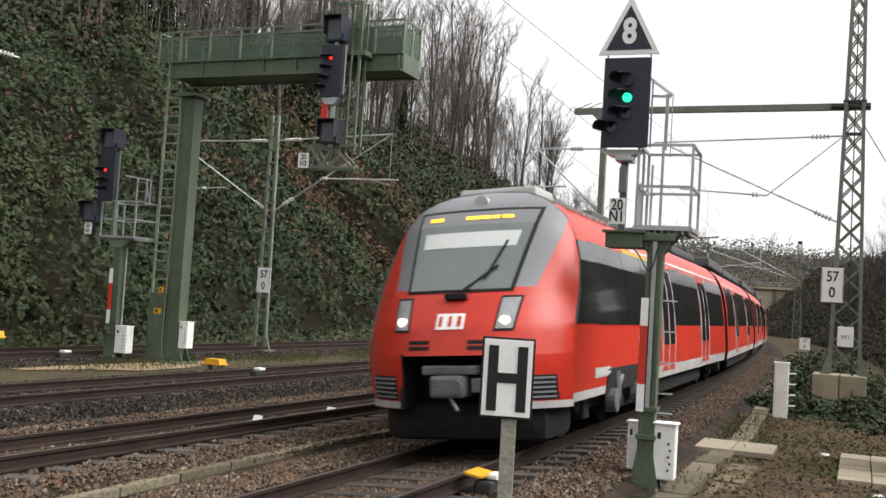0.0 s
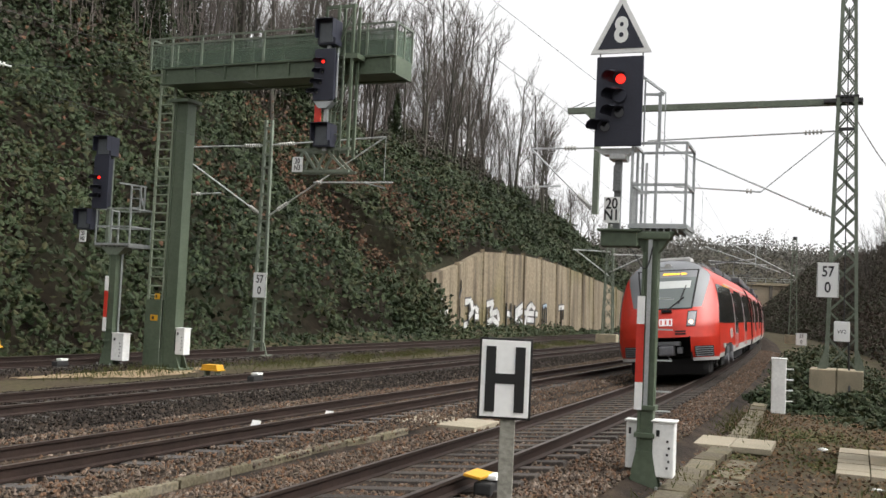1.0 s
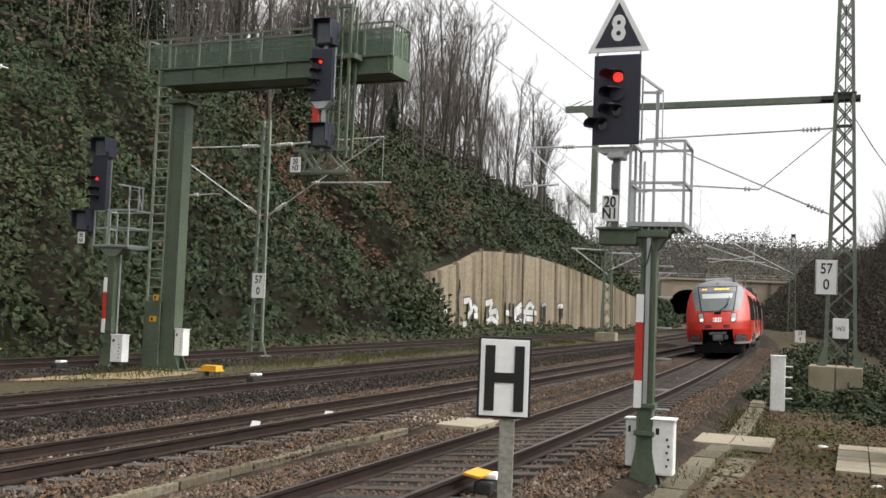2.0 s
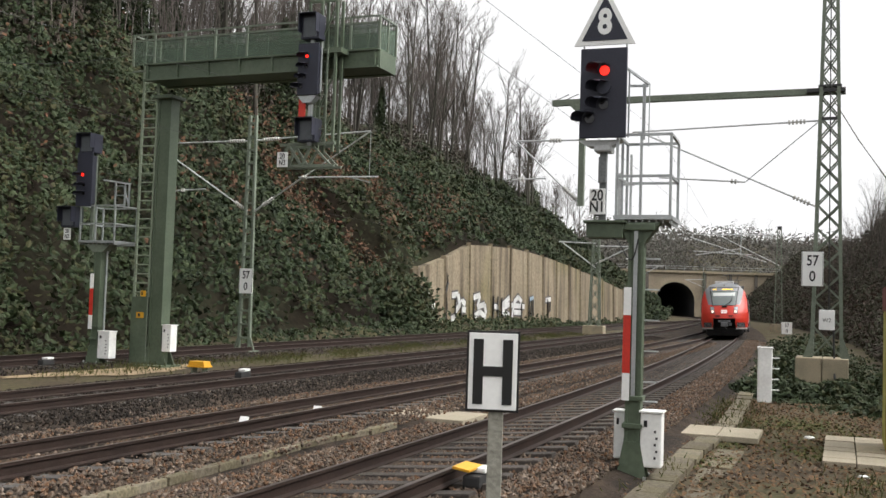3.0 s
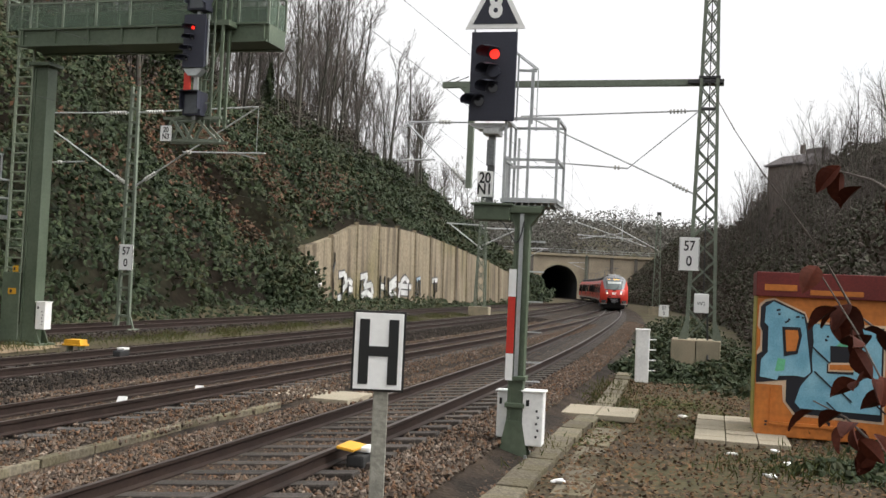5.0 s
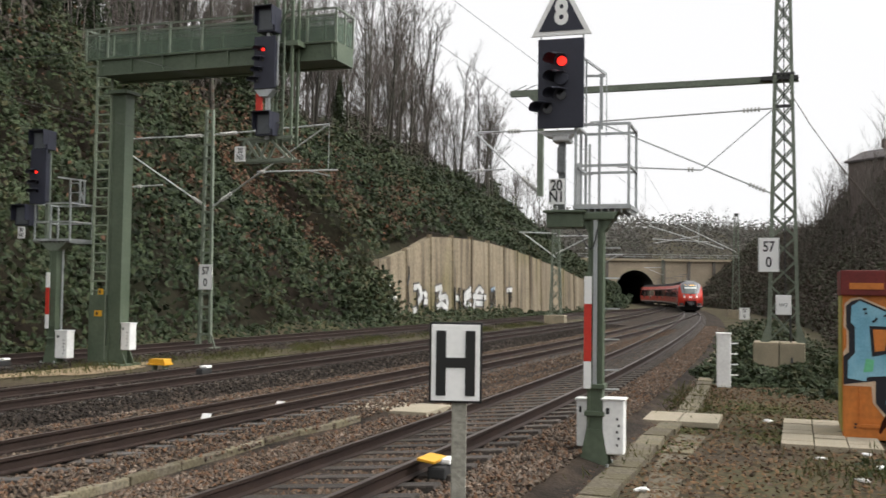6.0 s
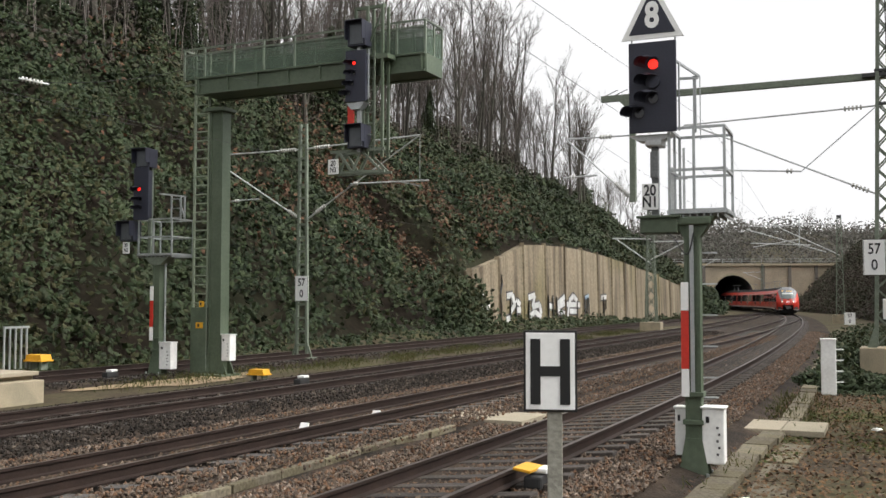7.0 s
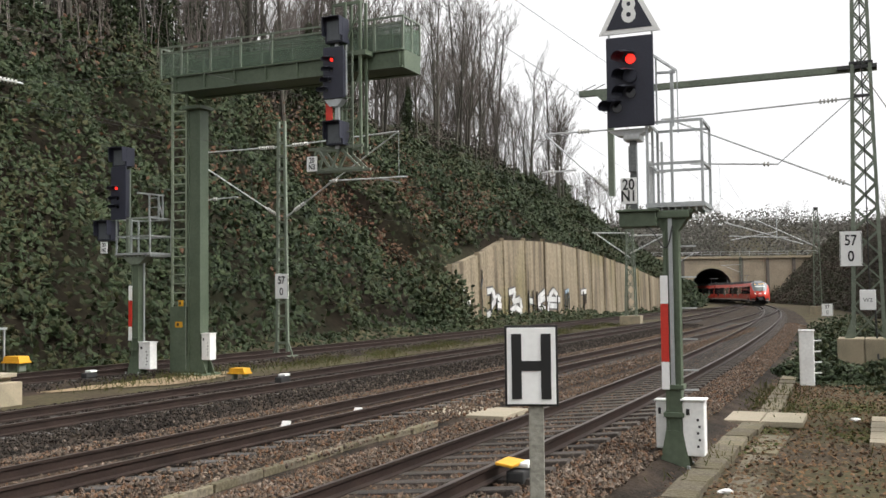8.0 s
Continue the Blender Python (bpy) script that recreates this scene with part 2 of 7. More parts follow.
WALL_OFF = 5.0
XLs = line((-400, -190), (-60, -58), (0, -31), (20, -19.6), (33, -13.2), (46.7, -6.6), (53, -3.7), (66, 0.4))
XLf = line((100, 16), (150, 36.5), (180, 44), (212, 47.5), (300, 55))
XR = line((-400, -130), (-60, -8), (0, 8.2), (12, 9.6), (26, 13.2), (60, 27), (90, 37), (150, 54), (190, 60.5), (212, 65.5), (300, 72))
WALLTOP = line((62.5, 3.8), (67.8, 4.9), (72.1, 6.1), (76.7, 6.25), (81.5, 6.4), (86, 6.3), (90.7, 6.05), (97.7, 5.7), (108.7, 5.0), (122, 3.5), (128, 2.6))
WALL_Y0, WALL_Y1 = 63.0, 128.0
CREST = line((20, 15.5), (60, 16.5), (110, 16.8), (125, 15.6), (140, 14.0), (170, 11.5), (212, 9.2))


def WALLH(y):
    return WALLTOP(y) * ease(62.4, 63.2, y) * (1 - ease(127.5, 129, y))


def verge(y):
    """How far the ground rises towards the foot of the bank."""
    return 0.65 * ease(30, 55, y) * (1 - ease(70, 105, y))


def rough_at(x, y, s):
    return noise.noise((x * s, y * s, 3.7))


def hill(y):
    """The ground above the tunnel."""
    return -0.3 if y < 213.2 else min(9.2 + (y - 213.2) * 0.33, 17 + (y - 213.2) * 0.02)


def left_z(off, x, y):
    w = WALLH(y)
    rise, reach = CREST(y) - w, 16.5
    z = -0.3 + w + verge(y) * (1 if w < 1 else 0) + min(off * rise / reach, rise + (off - reach) * 0.12)
    k = min(1, off / 3)
    z += k * (1.1 * rough_at(x, y, 0.16) + 0.5 * rough_at(x, y, 0.5))
    return max(z, hill(y) + k * 1.2 * rough_at(x, y, 0.1)) if y > 212 else z


def right_z(off, x, y):
    b = ease(60, 95, y) * (1 - ease(125, 160, y))
    z = -0.28 + min(off * (0.82 + 0.3 * b), 12.5 + 3.5 * b + min(off - 15, 12) * 0.15)
    k = min(1, off / 3)
    z += k * (0.8 * rough_at(x, y, 0.18) + 0.35 * rough_at(x, y, 0.55))
    return max(z, hill(y)) if y > 212 else z


def build_ground():
    ys = [-1500, -700, -400, -200, -100] + list(np.arange(-60, 8, 4.0)) + list(np.arange(8, 62, 1.25)) + [62.3, 62.8, 63.3] + list(np.arange(64, 100, 1.25)) + list(np.arange(100, 213, 2.5)) + [213.0, 213.3] + list(np.arange(216, 300, 4.0)) + [320, 360, 420, 520, 700, 1000, 1600, 2600]
    offs = list(np.concatenate([np.arange(0.35, 34, 1.15), [37, 42, 48, 56, 70, 90, 130, 200, 320, 600, 1200, 2400]]))
    flat = 22
    verts, faces = [], []
    for y in ys:
        row = []
        a, b = XL(y), XR(y)
        for o in reversed(offs):
            x = a - o
            row.append((x, y, left_z(o, x, y)))
        for i in range(flat + 1):
            x = a + (b - a) * i / flat
            z = -0.3 if y < 213.2 else hill(y)
            if y < 110:
                z += verge(y) * max(0, 1 - (x - a) / 2.6)
            if y < 90 and i > flat - 9:
                z += 0.03 * rough_at(x, y, 0.8)
            row.append((x, y, z))
        for o in offs:
            x = b + o
            row.append((x, y, right_z(o, x, y)))
        verts += row
    n = len(row)
    for j in range(len(ys) - 1):
        for i in range(n - 1):
            if 212.9 < ys[j] < 213.2 and len(offs) <= i <= len(offs) + flat and 48 < verts[j * n + i][0] < 59:
                continue
            faces.append((j * n + i, j * n + i + 1, (j + 1) * n + i + 1, (j + 1) * n + i))
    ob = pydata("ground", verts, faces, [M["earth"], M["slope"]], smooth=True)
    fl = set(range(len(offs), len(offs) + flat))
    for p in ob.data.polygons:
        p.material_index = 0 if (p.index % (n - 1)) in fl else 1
    return tagged(ob, "bare brown earth between tracks, rising into overgrown banks", "ground", kind="structure")


build_ground()


# ---- tracks ----
def frame_at(fn, y):
    d = (fn(y + 0.5) - fn(y - 0.5))
    t = Vector((d, 1, 0)).normalized()
    return t, Vector((t.y, -t.x, 0))


def sweep(fn, ring, y0, y1, step, cant=None, keep=()):
    verts, faces, k = [], [], len(ring)
    ys = list(np.arange(y0, y1 + 1e-6, step))
    for y in ys:
        t, n = frame_at(fn, y)
        c = cant(y) if cant else 0
        for i, (u, z) in enumerate(ring):
            verts.append((fn(y) + n.x * u, y + n.y * u, z + (0 if i in keep else c * min(1.08, max(0, (u + 0.79) / 1.5)))))
    for j in range(len(ys) - 1):
        for i in range(k):
            i2 = (i + 1) % k
            faces.append((j * k + i, j * k + i2, (j + 1) * k + i2, (j + 1) * k + i))
    return verts, faces


RAIL = [(-0.036, 0), (0.036, 0), (0.036, -0.035), (0.012, -0.05), (0.012, -0.135), (0.07, -0.155), (0.07, -0.172), (-0.07, -0.172), (-0.07, -0.155), (-0.012, -0.135), (-0.012, -0.05), (-0.036, -0.035)]


def build_track(name, fn, y0, y1, cant, label, dz=0.0, bed=2.1):
    tr = thing(name, label, "railway track", pose(0, 0, dz), kind="structure")
    v, f = sweep(fn, [(-bed - 0.5, -0.34), (-bed + 0.2, -0.21), (bed - 0.2, -0.21), (bed + 0.7, -0.34)], y0, y1, 1.5, cant, (0, 3))
    f = [q for i, q in enumerate(f) if i % 4 != 3]
    pydata("ballast_bed", v, f, M["ballast"], tr)
    for side in (-0.7535, 0.7535):
        v, f = sweep(fn, [(u + side, z) for u, z in RAIL], y0, y1, 1.0, cant)
        r = pydata("rail", v, f, [M["rail"], M["railtop"]], tr)
        for i, p in enumerate(r.data.polygons):
            p.material_index = 1 if i % 12 == 0 else 0
    return tr


cant1 = line((10, 0.14), (40, 0.13), (70, 0.06), (100, 0.0))
cant2 = line((10, 0.11), (40, 0.09), (70, 0.0))
track_a = build_track("track", TR1, 0, 262, cant1, "rusty rails on grey sleepers in stony ballast")
track_b = build_track("track", TR2, -12, 119, cant2, "rusty rails in brown ballast, joining the next track", -0.006)
track_c = build_track("track", TR3, -15, 186, None, "dark rails in grey ballast", -0.012)
track_d = build_track("track", TR4, -15, 156, None, "far pair of rails at the foot of the bank", -0.018)


def sleepers(tr, fn, y0, y1, material, cant, top=-0.185, pitch=0.62, longest=2.5):
    bm = B()
    box(bm, (0, 0, 0), (longest, 0.24, 0.12), bevel=0.02)
    first = part("sleeper", bm, material, tr)
    y, n = y0, 0
    while y < y1:
        t, nn = frame_at(fn, y)
        c = cant(y) if cant else 0
        m = pose(fn(y), y, top - 0.06 + c / 2, 0, -math.degrees(c / 1.5), -math.degrees(math.atan2(t.x, t.y)))
        if n == 0:
            first.matrix_basis = m
        else:
            again(first, tr, m)
        y += pitch * t.y
        n += 1


sleepers(track_a, TR1, 8.5, 150, M["wood"], cant1, -0.16)
sleepers(track_b, TR2, 8, 70, M["sleeper"], cant2)
sleepers(track_c, TR3, 14, 80, M["sleeper"], None)
sleepers(track_d, TR4, 24, 70, M["sleeper"], None)


# ---- retaining wall, tunnel portal ----
def stained_concrete():
    """Warm concrete with dark streaks that run straight down and green damp patches."""
    m = mat("stained_concrete", (0.35, 0.285, 0.19), 0.92, vary=0.4, scale=0.3, bump=0.5, col2=(0.27, 0.22, 0.15), fine=5)
    nt = m.node_tree
    b = nt.nodes["Principled BSDF"]
    was = b.inputs["Base Color"].links[0].from_socket
    tc = nt.nodes.new("ShaderNodeTexCoord")
    mp = nt.nodes.new("ShaderNodeMapping")
    mp.inputs["Scale"].default_value = (1.0, 1.0, 0.06)
    nt.links.new(tc.outputs["Object"], mp.inputs["Vector"])
    n = nt.nodes.new("ShaderNodeTexNoise")
    n.inputs["Scale"].default_value, n.inputs["Detail"].default_value = 1.1, 7
    nt.links.new(mp.outputs[0], n.inputs["Vector"])
    r = nt.nodes.new("ShaderNodeMapRange")
    r.inputs["From Min"].default_value, r.inputs["From Max"].default_value = 0.44, 0.68
    nt.links.new(n.outputs["Fac"], r.inputs["Value"])
    x = nt.nodes.new("ShaderNodeMix")
    x.data_type, x.blend_type = "RGBA", "MULTIPLY"
    x.inputs[7].default_value = (0.22, 0.19, 0.16, 1)
    nt.links.new(r.outputs[0], x.inputs[0])
    nt.links.new(was, x.inputs[6])
    g = nt.nodes.new("ShaderNodeTexNoise")
    g.inputs["Scale"].default_value = 0.11
    nt.links.new(tc.outputs["Object"], g.inputs["Vector"])
    gr = nt.nodes.new("ShaderNodeMapRange")
    gr.inputs["From Min"].default_value, gr.inputs["From Max"].default_value = 0.55, 0.68
    gr.inputs["To Max"].default_value = 0.7
    nt.links.new(g.outputs["Fac"], gr.inputs["Value"])
    y = nt.nodes.new("ShaderNodeMix")
    y.data_type, y.blend_type = "RGBA", "MULTIPLY"
    y.inputs[7].default_value = (0.62, 0.66, 0.36, 1)
    nt.links.new(gr.outputs[0], y.inputs[0])
    nt.links.new(x.outputs[2], y.inputs[6])
    nt.links.new(y.outputs[2], b.inputs["Base Color"])
    return m


WALLM = stained_concrete()


def wall_bay(parent, a, b, za, zb, name="wall_panel", first=False):
    """One bay of the retaining wall from a to b with its own top heights."""
    a, b = Vector((*a, 0)), Vector((*b, 0))
    d = (b - a).normalized()
    n = Vector((-d.y, d.x, 0))
    bm = B()
    g = 0.018
    f = [(a + d * g, za), (b - d * g, zb)]
    lo = [bm.verts.new(p + Vector((0, 0, -0.5))) for p, z in f] + [bm.verts.new(p + n * 0.6 + Vector((0, 0, -0.5))) for p, z in reversed(f)]
    hi = [bm.verts.new(p + n * 0.12 + Vector((0, 0, z))) for p, z in f] + [bm.verts.new(p + n * 0.6 + Vector((0, 0, z))) for p, z in reversed(f)]
    for i in range(4):
        bm.faces.new((lo[i], lo[(i + 1) % 4], hi[(i + 1) % 4], hi[i]))
    bm.faces.new(hi)
    return part(name, bm, WALLM, parent)


def wall_line():
    """The joints of the retaining wall along its gentle curve, 4.75 m apart."""
    y, pts = WALL_Y0, []
    while y < WALL_Y1:
        pts.append(Vector((XL(y) + 0.35, y)))
        y += 4.75 / math.hypot(1, XL(y + 1) - XL(y))
    return pts


# sprayed letters as strokes in a unit square
GLYPHS = (
    ((0.4, 3.0), "white", (((0.02, 0), (0.05, 0.95), (0.5, 1.0), (0.62, 0.72), (0.35, 0.5), (0.08, 0.45)), ((0.3, 0.48), (0.62, 0.02)), ((0.72, 0.05), (0.78, 0.62), (0.95, 0.5), (0.98, 0.05), (0.7, 0.0)))),
    ((5.9, 8.8), "white", (((0.05, 0.95), (0.45, 1.0), (0.55, 0.6)), ((0.35, 0.9), (0.3, 0.1), (0.0, 0.02)), ((0.3, 0.35), (0.75, 0.75), (0.95, 0.6)), ((0.7, 0.7), (0.72, 0.05)), ((0.72, 0.4), (0.98, 0.38)))),
    ((10.3, 13.2), "white", (((0.02, 0.9), (0.5, 1.0), (0.3, 0.5), (0.85, 0.62)), ((0.1, 0.75), (0.05, 0.1), (0.5, 0.3), (0.95, 0.05)), ((0.85, 0.62), (0.95, 0.2)))),
    ((14.7, 16.4), "white", (((0.1, 0.0), (0.12, 1.0)), ((0.75, 0.02), (0.72, 1.0)), ((0.12, 0.55), (0.72, 0.5)))),
    ((16.7, 18.9), "white", (((0.1, 0.0), (0.08, 0.95)), ((0.08, 0.6), (0.95, 0.95)), ((0.1, 0.45), (0.95, 0.65)), ((0.1, 0.3), (0.95, 0.15)))),
    ((19.3, 22.9), "white", (((0.05, 0.0), (0.2, 0.75), (0.5, 1.0), (0.8, 0.75), (0.78, 0.0)), ((0.0, 0.6), (1.0, 0.55)), ((0.2, 0.28), (0.8, 0.25)))),
    ((24.2, 25.8), "blue", (((0.1, 0.05), (0.15, 0.9), (0.85, 1.0)), ((0.55, 0.95), (0.5, 0.1)), ((0.85, 0.9), (0.9, 0.1)))),
    ((29.2, 31.4), "white", (((0.1, 0.9), (0.9, 0.95)), ((0.45, 0.95), (0.5, 0.0)), ((0.85, 0.8), (0.8, 0.3)))),
)


def build_wall():
    w = thing("retaining_wall", "streaked beige concrete retaining wall with faded graffiti", "retaining wall", kind="structure")
    pts = wall_line()
    tops = [WALLTOP(p.y) - 0.1 for p in pts]
    random.seed(4)
    for a, b, za, zb in zip(pts, pts[1:], tops, tops[1:]):
        d = random.uniform(-0.05, 0.05)
        wall_bay(w, a, b, za + d, zb + d)
    for (a, b), z in zip(zip(pts, pts[1:]), tops):
        d = (b - a).normalized()
        n = Vector((-d.y, d.x))
        bm = B()
        bar(bm, (a.x + n.x * 0.1, a.y + n.y * 0.1, -0.5), (a.x + n.x * 0.22, a.y + n.y * 0.22, z + 0.16), 0.34, 0.3)
        part("pilaster", bm, WALLM, w, "narrow concrete pilaster over a joint")

    def on_wall(u, z, out):
        k = u / 4.75
        i = min(int(k), len(pts) - 2)
        d = (pts[i + 1] - pts[i]).normalized()
        p = pts[i].lerp(pts[i + 1], k - i) - Vector((-d.y, d.x)) * (out - 0.12 * (z + 0.5) / 6)
        return (p.x, p.y, z)

    paint = dict(white=mat("spray_white", (0.66, 0.66, 0.64), 0.7, vary=0.35, scale=1.2), blue=mat("spray_blue", (0.30, 0.40, 0.48), 0.7, vary=0.35, scale=1.2))
    edge = mat("spray_grey_outline", (0.10, 0.09, 0.085), 0.7, vary=0.4, scale=2)
    for (u0, u1), colour, strokes in GLYPHS:
        for wide, out, m, name in ((0.66, 0.02, edge, "graffiti_outline"), (0.40, 0.04, paint[colour], "graffiti")):
            bm = B()
            for st in strokes:
                for (a, c), (b, d) in zip(st, st[1:]):
                    bar(bm, on_wall(u0 + (u1 - u0) * a, 0.55 + 1.75 * c, out), on_wall(u0 + (u1 - u0) * b, 0.55 + 1.75 * d, out), 0.03, wide * (0.75 if colour == "blue" else 1))
            part(name, bm, m, w, "dark sprayed outline" if name.endswith("outline") else "faded %s sprayed lettering" % colour)
    bm = B()
    for a, b in zip(((5.0, 0.2), (5.15, 1.5), (4.9, 2.4), (5.3, 3.1)), ((5.15, 1.5), (4.9, 2.4), (5.3, 3.1), (5.25, 3.7))):
        bar(bm, on_wall(*a, 0.03), on_wall(*b, 0.03), 0.04, 0.26)
    part("damp_streak", bm, M["cable"], w, "dark damp streak")
    return w


build_wall()


def build_portal():
    """Portal wall with a round-headed bore, buttress strips and a cornice."""
    pw = thing("tunnel_portal", "pale concrete tunnel portal with a round-headed dark bore", "tunnel", pose(53.6, 211.0, 0, 0, 0, -3), kind="structure")
    stone = mat("portal_concrete", (0.40, 0.33, 0.24), 0.92, vary=0.3, scale=0.3, bump=0.4, fine=4)
    R, zc = 4.15, 2.9
    arc = [(R * math.cos(math.pi * i / 20), zc + R * math.sin(math.pi * i / 20)) for i in range(21)]
    inner = [(R, -0.4)] + arc + [(-R, -0.4)]
    bm = B()
    top = 9.1
    lo, hi = -20.0, 24.0
    # face built as quads from the bore's edge up to the top
    for y, flip in ((0.0, 0), (1.2, 1)):
        iv = [bm.verts.new((x, y, z)) for x, z in inner]
        ov = [bm.verts.new((x, y, top)) for x, z in inner]
        for i in range(len(inner) - 1):
            if inner[i][0] != inner[i + 1][0]:
                bm.faces.new((iv[i], iv[i + 1], ov[i + 1], ov[i]))
        for a, b in ((lo, -R), (R, hi)):
            q = [bm.verts.new((x, y, z)) for x, z in ((a, -0.4), (b, -0.4), (b, top), (a, top))]
            bm.faces.new(q)
    bm2 = B()
    for i in range(len(inner) - 1):
        (x0, z0), (x1, z1) = inner[i], inner[i + 1]
        q = [bm2.verts.new(p) for p in ((x0, 0, z0), (x1, 0, z1), (x1, 75, z1), (x0, 75, z0))]
        bm2.faces.new(q)
    q = [bm2.verts.new(p) for p in ((-R, 1.3, -0.38), (R, 1.3, -0.38), (R, 75, -0.38), (-R, 75, -0.38))]
    bm2.faces.new(q)
    q = [bm2.verts.new(p) for p in ((-R - 1, 75, -0.4), (R + 1, 75, -0.4), (R + 1, 75, 8), (-R - 1, 75, 8))]
    bm2.faces.new(q)
    part("wall_face", bm, stone, pw)
    # dark bluish lining, its colour raised a little for haze in the bore
    part("bore_lining", bm2, mat("soot_lining", (0.085, 0.085, 0.088), 0.95, vary=0.3), pw, "dark tunnel lining, tone raised for haze")
    bm = B()
    box(bm, (2, 0.4, top + 0.2), (44.2, 1.9, 0.45))
    part("cornice", bm, M["concrete"], pw)
    for x in (-17, -11.5, -6, 6.2, 11.6, 17, 22):
        bm = B()
        box(bm, (x, -0.15, top / 2 - 0.1), (0.6, 0.4, top + 0.1))
        part("buttress", bm, mat("dark_buttress", (0.16, 0.14, 0.12), 0.9, vary=0.3), pw) if x == -17 else part("buttress", bm, bpy.data.materials["dark_buttress"], pw)
    bm = B()
    for i in range(20):
        a, b = arc[i], arc[i + 1]
        k = 1.09
        pa, pb = (a[0] * k, zc + (a[1] - zc) * k), (b[0] * k, zc + (b[1] - zc) * k)
        poly(bm, [a, b, pb, pa], (-0.12, -0.004))
    part("arch_ring", bm, M["concrete"], pw)
    bm = B()
    for k in range(23):
        bar(bm, (-20 + k * 2, 0.4, top + 0.4), (-20 + k * 2, 0.4, top + 1.4), 0.06)
    bar(bm, (-20, 0.4, top + 1.4), (24, 0.4, top + 1.4), 0.06)
    bar(bm, (-20, 0.4, top + 0.9), (24, 0.4, top + 0.9), 0.05)
    part("parapet_rail", bm, M["galv"], pw)


build_portal()


# ---- signals ----
def plate_text(parent, cx, cz, w, h, y, lines, size, name="number_plate"):
    bm = B()
    box(bm, (cx, y, cz), (w, 0.02, h), bevel=0.004)
    pl = part(name, bm, M["white"], parent, "white plate with black lettering")
    n = len(lines)
    for i, t in enumerate(lines):
        lettering("lettering", t, size, M["ink"], pl, (cx, y - 0.014, cz + (n / 2 - i - 0.5) * h * 0.44), 0.8, 0.004)
    return pl


def visor(bm, x, y, z, r, depth, drop):
    """A hood over a lens: the upper half of a tapering tube."""
    n = 9
    a0, a1 = math.radians(50), math.radians(205)
    rings = []
    for rr, yy, dz in ((r, y, 0), (r * 0.98, y - depth * 0.55, -drop * 0.4), (r * 0.8, y - depth, -drop)):
        rings.append([bm.verts.new((x + rr * math.cos(a0 + (a1 - a0) * i / n) - (y - yy) * 0.45, yy, z + dz + rr * math.sin(a0 + (a1 - a0) * i / n))) for i in range(n + 1)])
    for p, q in zip(rings, rings[1:]):
        for i in range(n):
            bm.faces.new((p[i], p[i + 1], q[i + 1], q[i]))
    bmesh.ops.solidify(bm, geom=list(bm.faces), thickness=0.008)


def shield(sig, x0, x1, z0, z1, y, lamps, k=1.0):
    """The black signal plate with hooded lenses; lamps: (x, z, material)."""
    bm = B()
    box(bm, ((x0 + x1) / 2, y, (z0 + z1) / 2), (x1 - x0, 0.05, z1 - z0), bevel=0.012)
    sh = part("signal_plate", bm, M["black"], sig, "matt black signal plate")
    bm = B()
    box(bm, ((x0 + x1) / 2, y + 0.12, (z0 + z1) / 2), ((x1 - x0) * 0.8, 0.2, (z1 - z0) * 0.9), bevel=0.02)
    part("lamp_housing", bm, M["black"], sig)
    out = []
    for x, z, m in lamps:
        bm = B()
        bar(bm, (x, y - 0.045, z), (x, y - 0.02, z), 0.125 if k == 1.0 else 0.085, seg=20)
        out.append(part("lens", bm, m, sh, "lit lens" if m not in (M["blackgloss"],) else "dark lens"))
        bm = B()
        visor(bm, x, y - 0.03, z, 0.105 * k, 0.26 * k, 0.02)
        part("visor", bm, M["black"], sh)
    return sh, out


def indicator(sig, cx, cz, w, h, y, depth=0.35):
    bm = B()
    box(bm, (cx, y + depth / 2, cz), (w, depth, h), bevel=0.015)
    ib = part("indicator_box", bm, M["black"], sig, "black indicator box with unlit grey face")
    bm = B()
    box(bm, (cx, y - 0.01, cz - 0.02), (w * 0.72, 0.02, h * 0.78))
    part("face", bm, M["screen"], ib)
    bm = B()
    box(bm, (cx, y - 0.11, cz + h / 2 - 0.01), (w, 0.22, 0.015))
    box(bm, (cx - w / 2 + 0.01, y - 0.09, cz + h * 0.12), (0.015, 0.18, h * 0.74))
    box(bm, (cx + w / 2 - 0.01, y - 0.09, cz + h * 0.12), (0.015, 0.18, h * 0.74))
    part("hood", bm, M["black"], ib)
    return ib


def cage(sig, x0, x1, y0, y1, z0, z1, t, material, floor=True):
    """A maintenance platform: grated floor, corner posts, two rails round."""
    if floor:
        bm = B()
        box(bm, ((x0 + x1) / 2, (y0 + y1) / 2, z0), (x1 - x0 + 0.06, y1 - y0 + 0.06, 0.05))
        for k in range(9):
            x = x0 + (x1 - x0) * k / 8
            bar(bm, (x, y0, z0 - 0.05), (x, y1, z0 - 0.05), 0.02, 0.05)
        pieces("platform_floor", bm, material, sig, "galvanised grating floor")
    for x in (x0, x1):
        for y in (y0, y1):
            bm = B()
            bar(bm, (x, y, z0), (x, y, z1), t)
            part("corner_post", bm, material, sig)
    bm = B()
    bar(bm, ((x0 * .55 + x1 * .45), y0, z0), ((x0 * .55 + x1 * .45), y0, z1), t)
    bar(bm, (x0, (y0 + y1) / 2, z0), (x0, (y0 + y1) / 2, z1), t)
    pieces("middle_post", bm, material, sig)
    for z in (z0 + 0.02, (z0 + z1) / 2, z1):
        bm = B()
        for a, b in (((x0, y0), (x1, y0)), ((x1, y0), (x1, y1)), ((x1, y1), (x0, y1)), ((x0, y1), (x0, y0))):
            bar(bm, (*a, z), (*b, z), t)
        part("guard_rail", bm, material, sig)


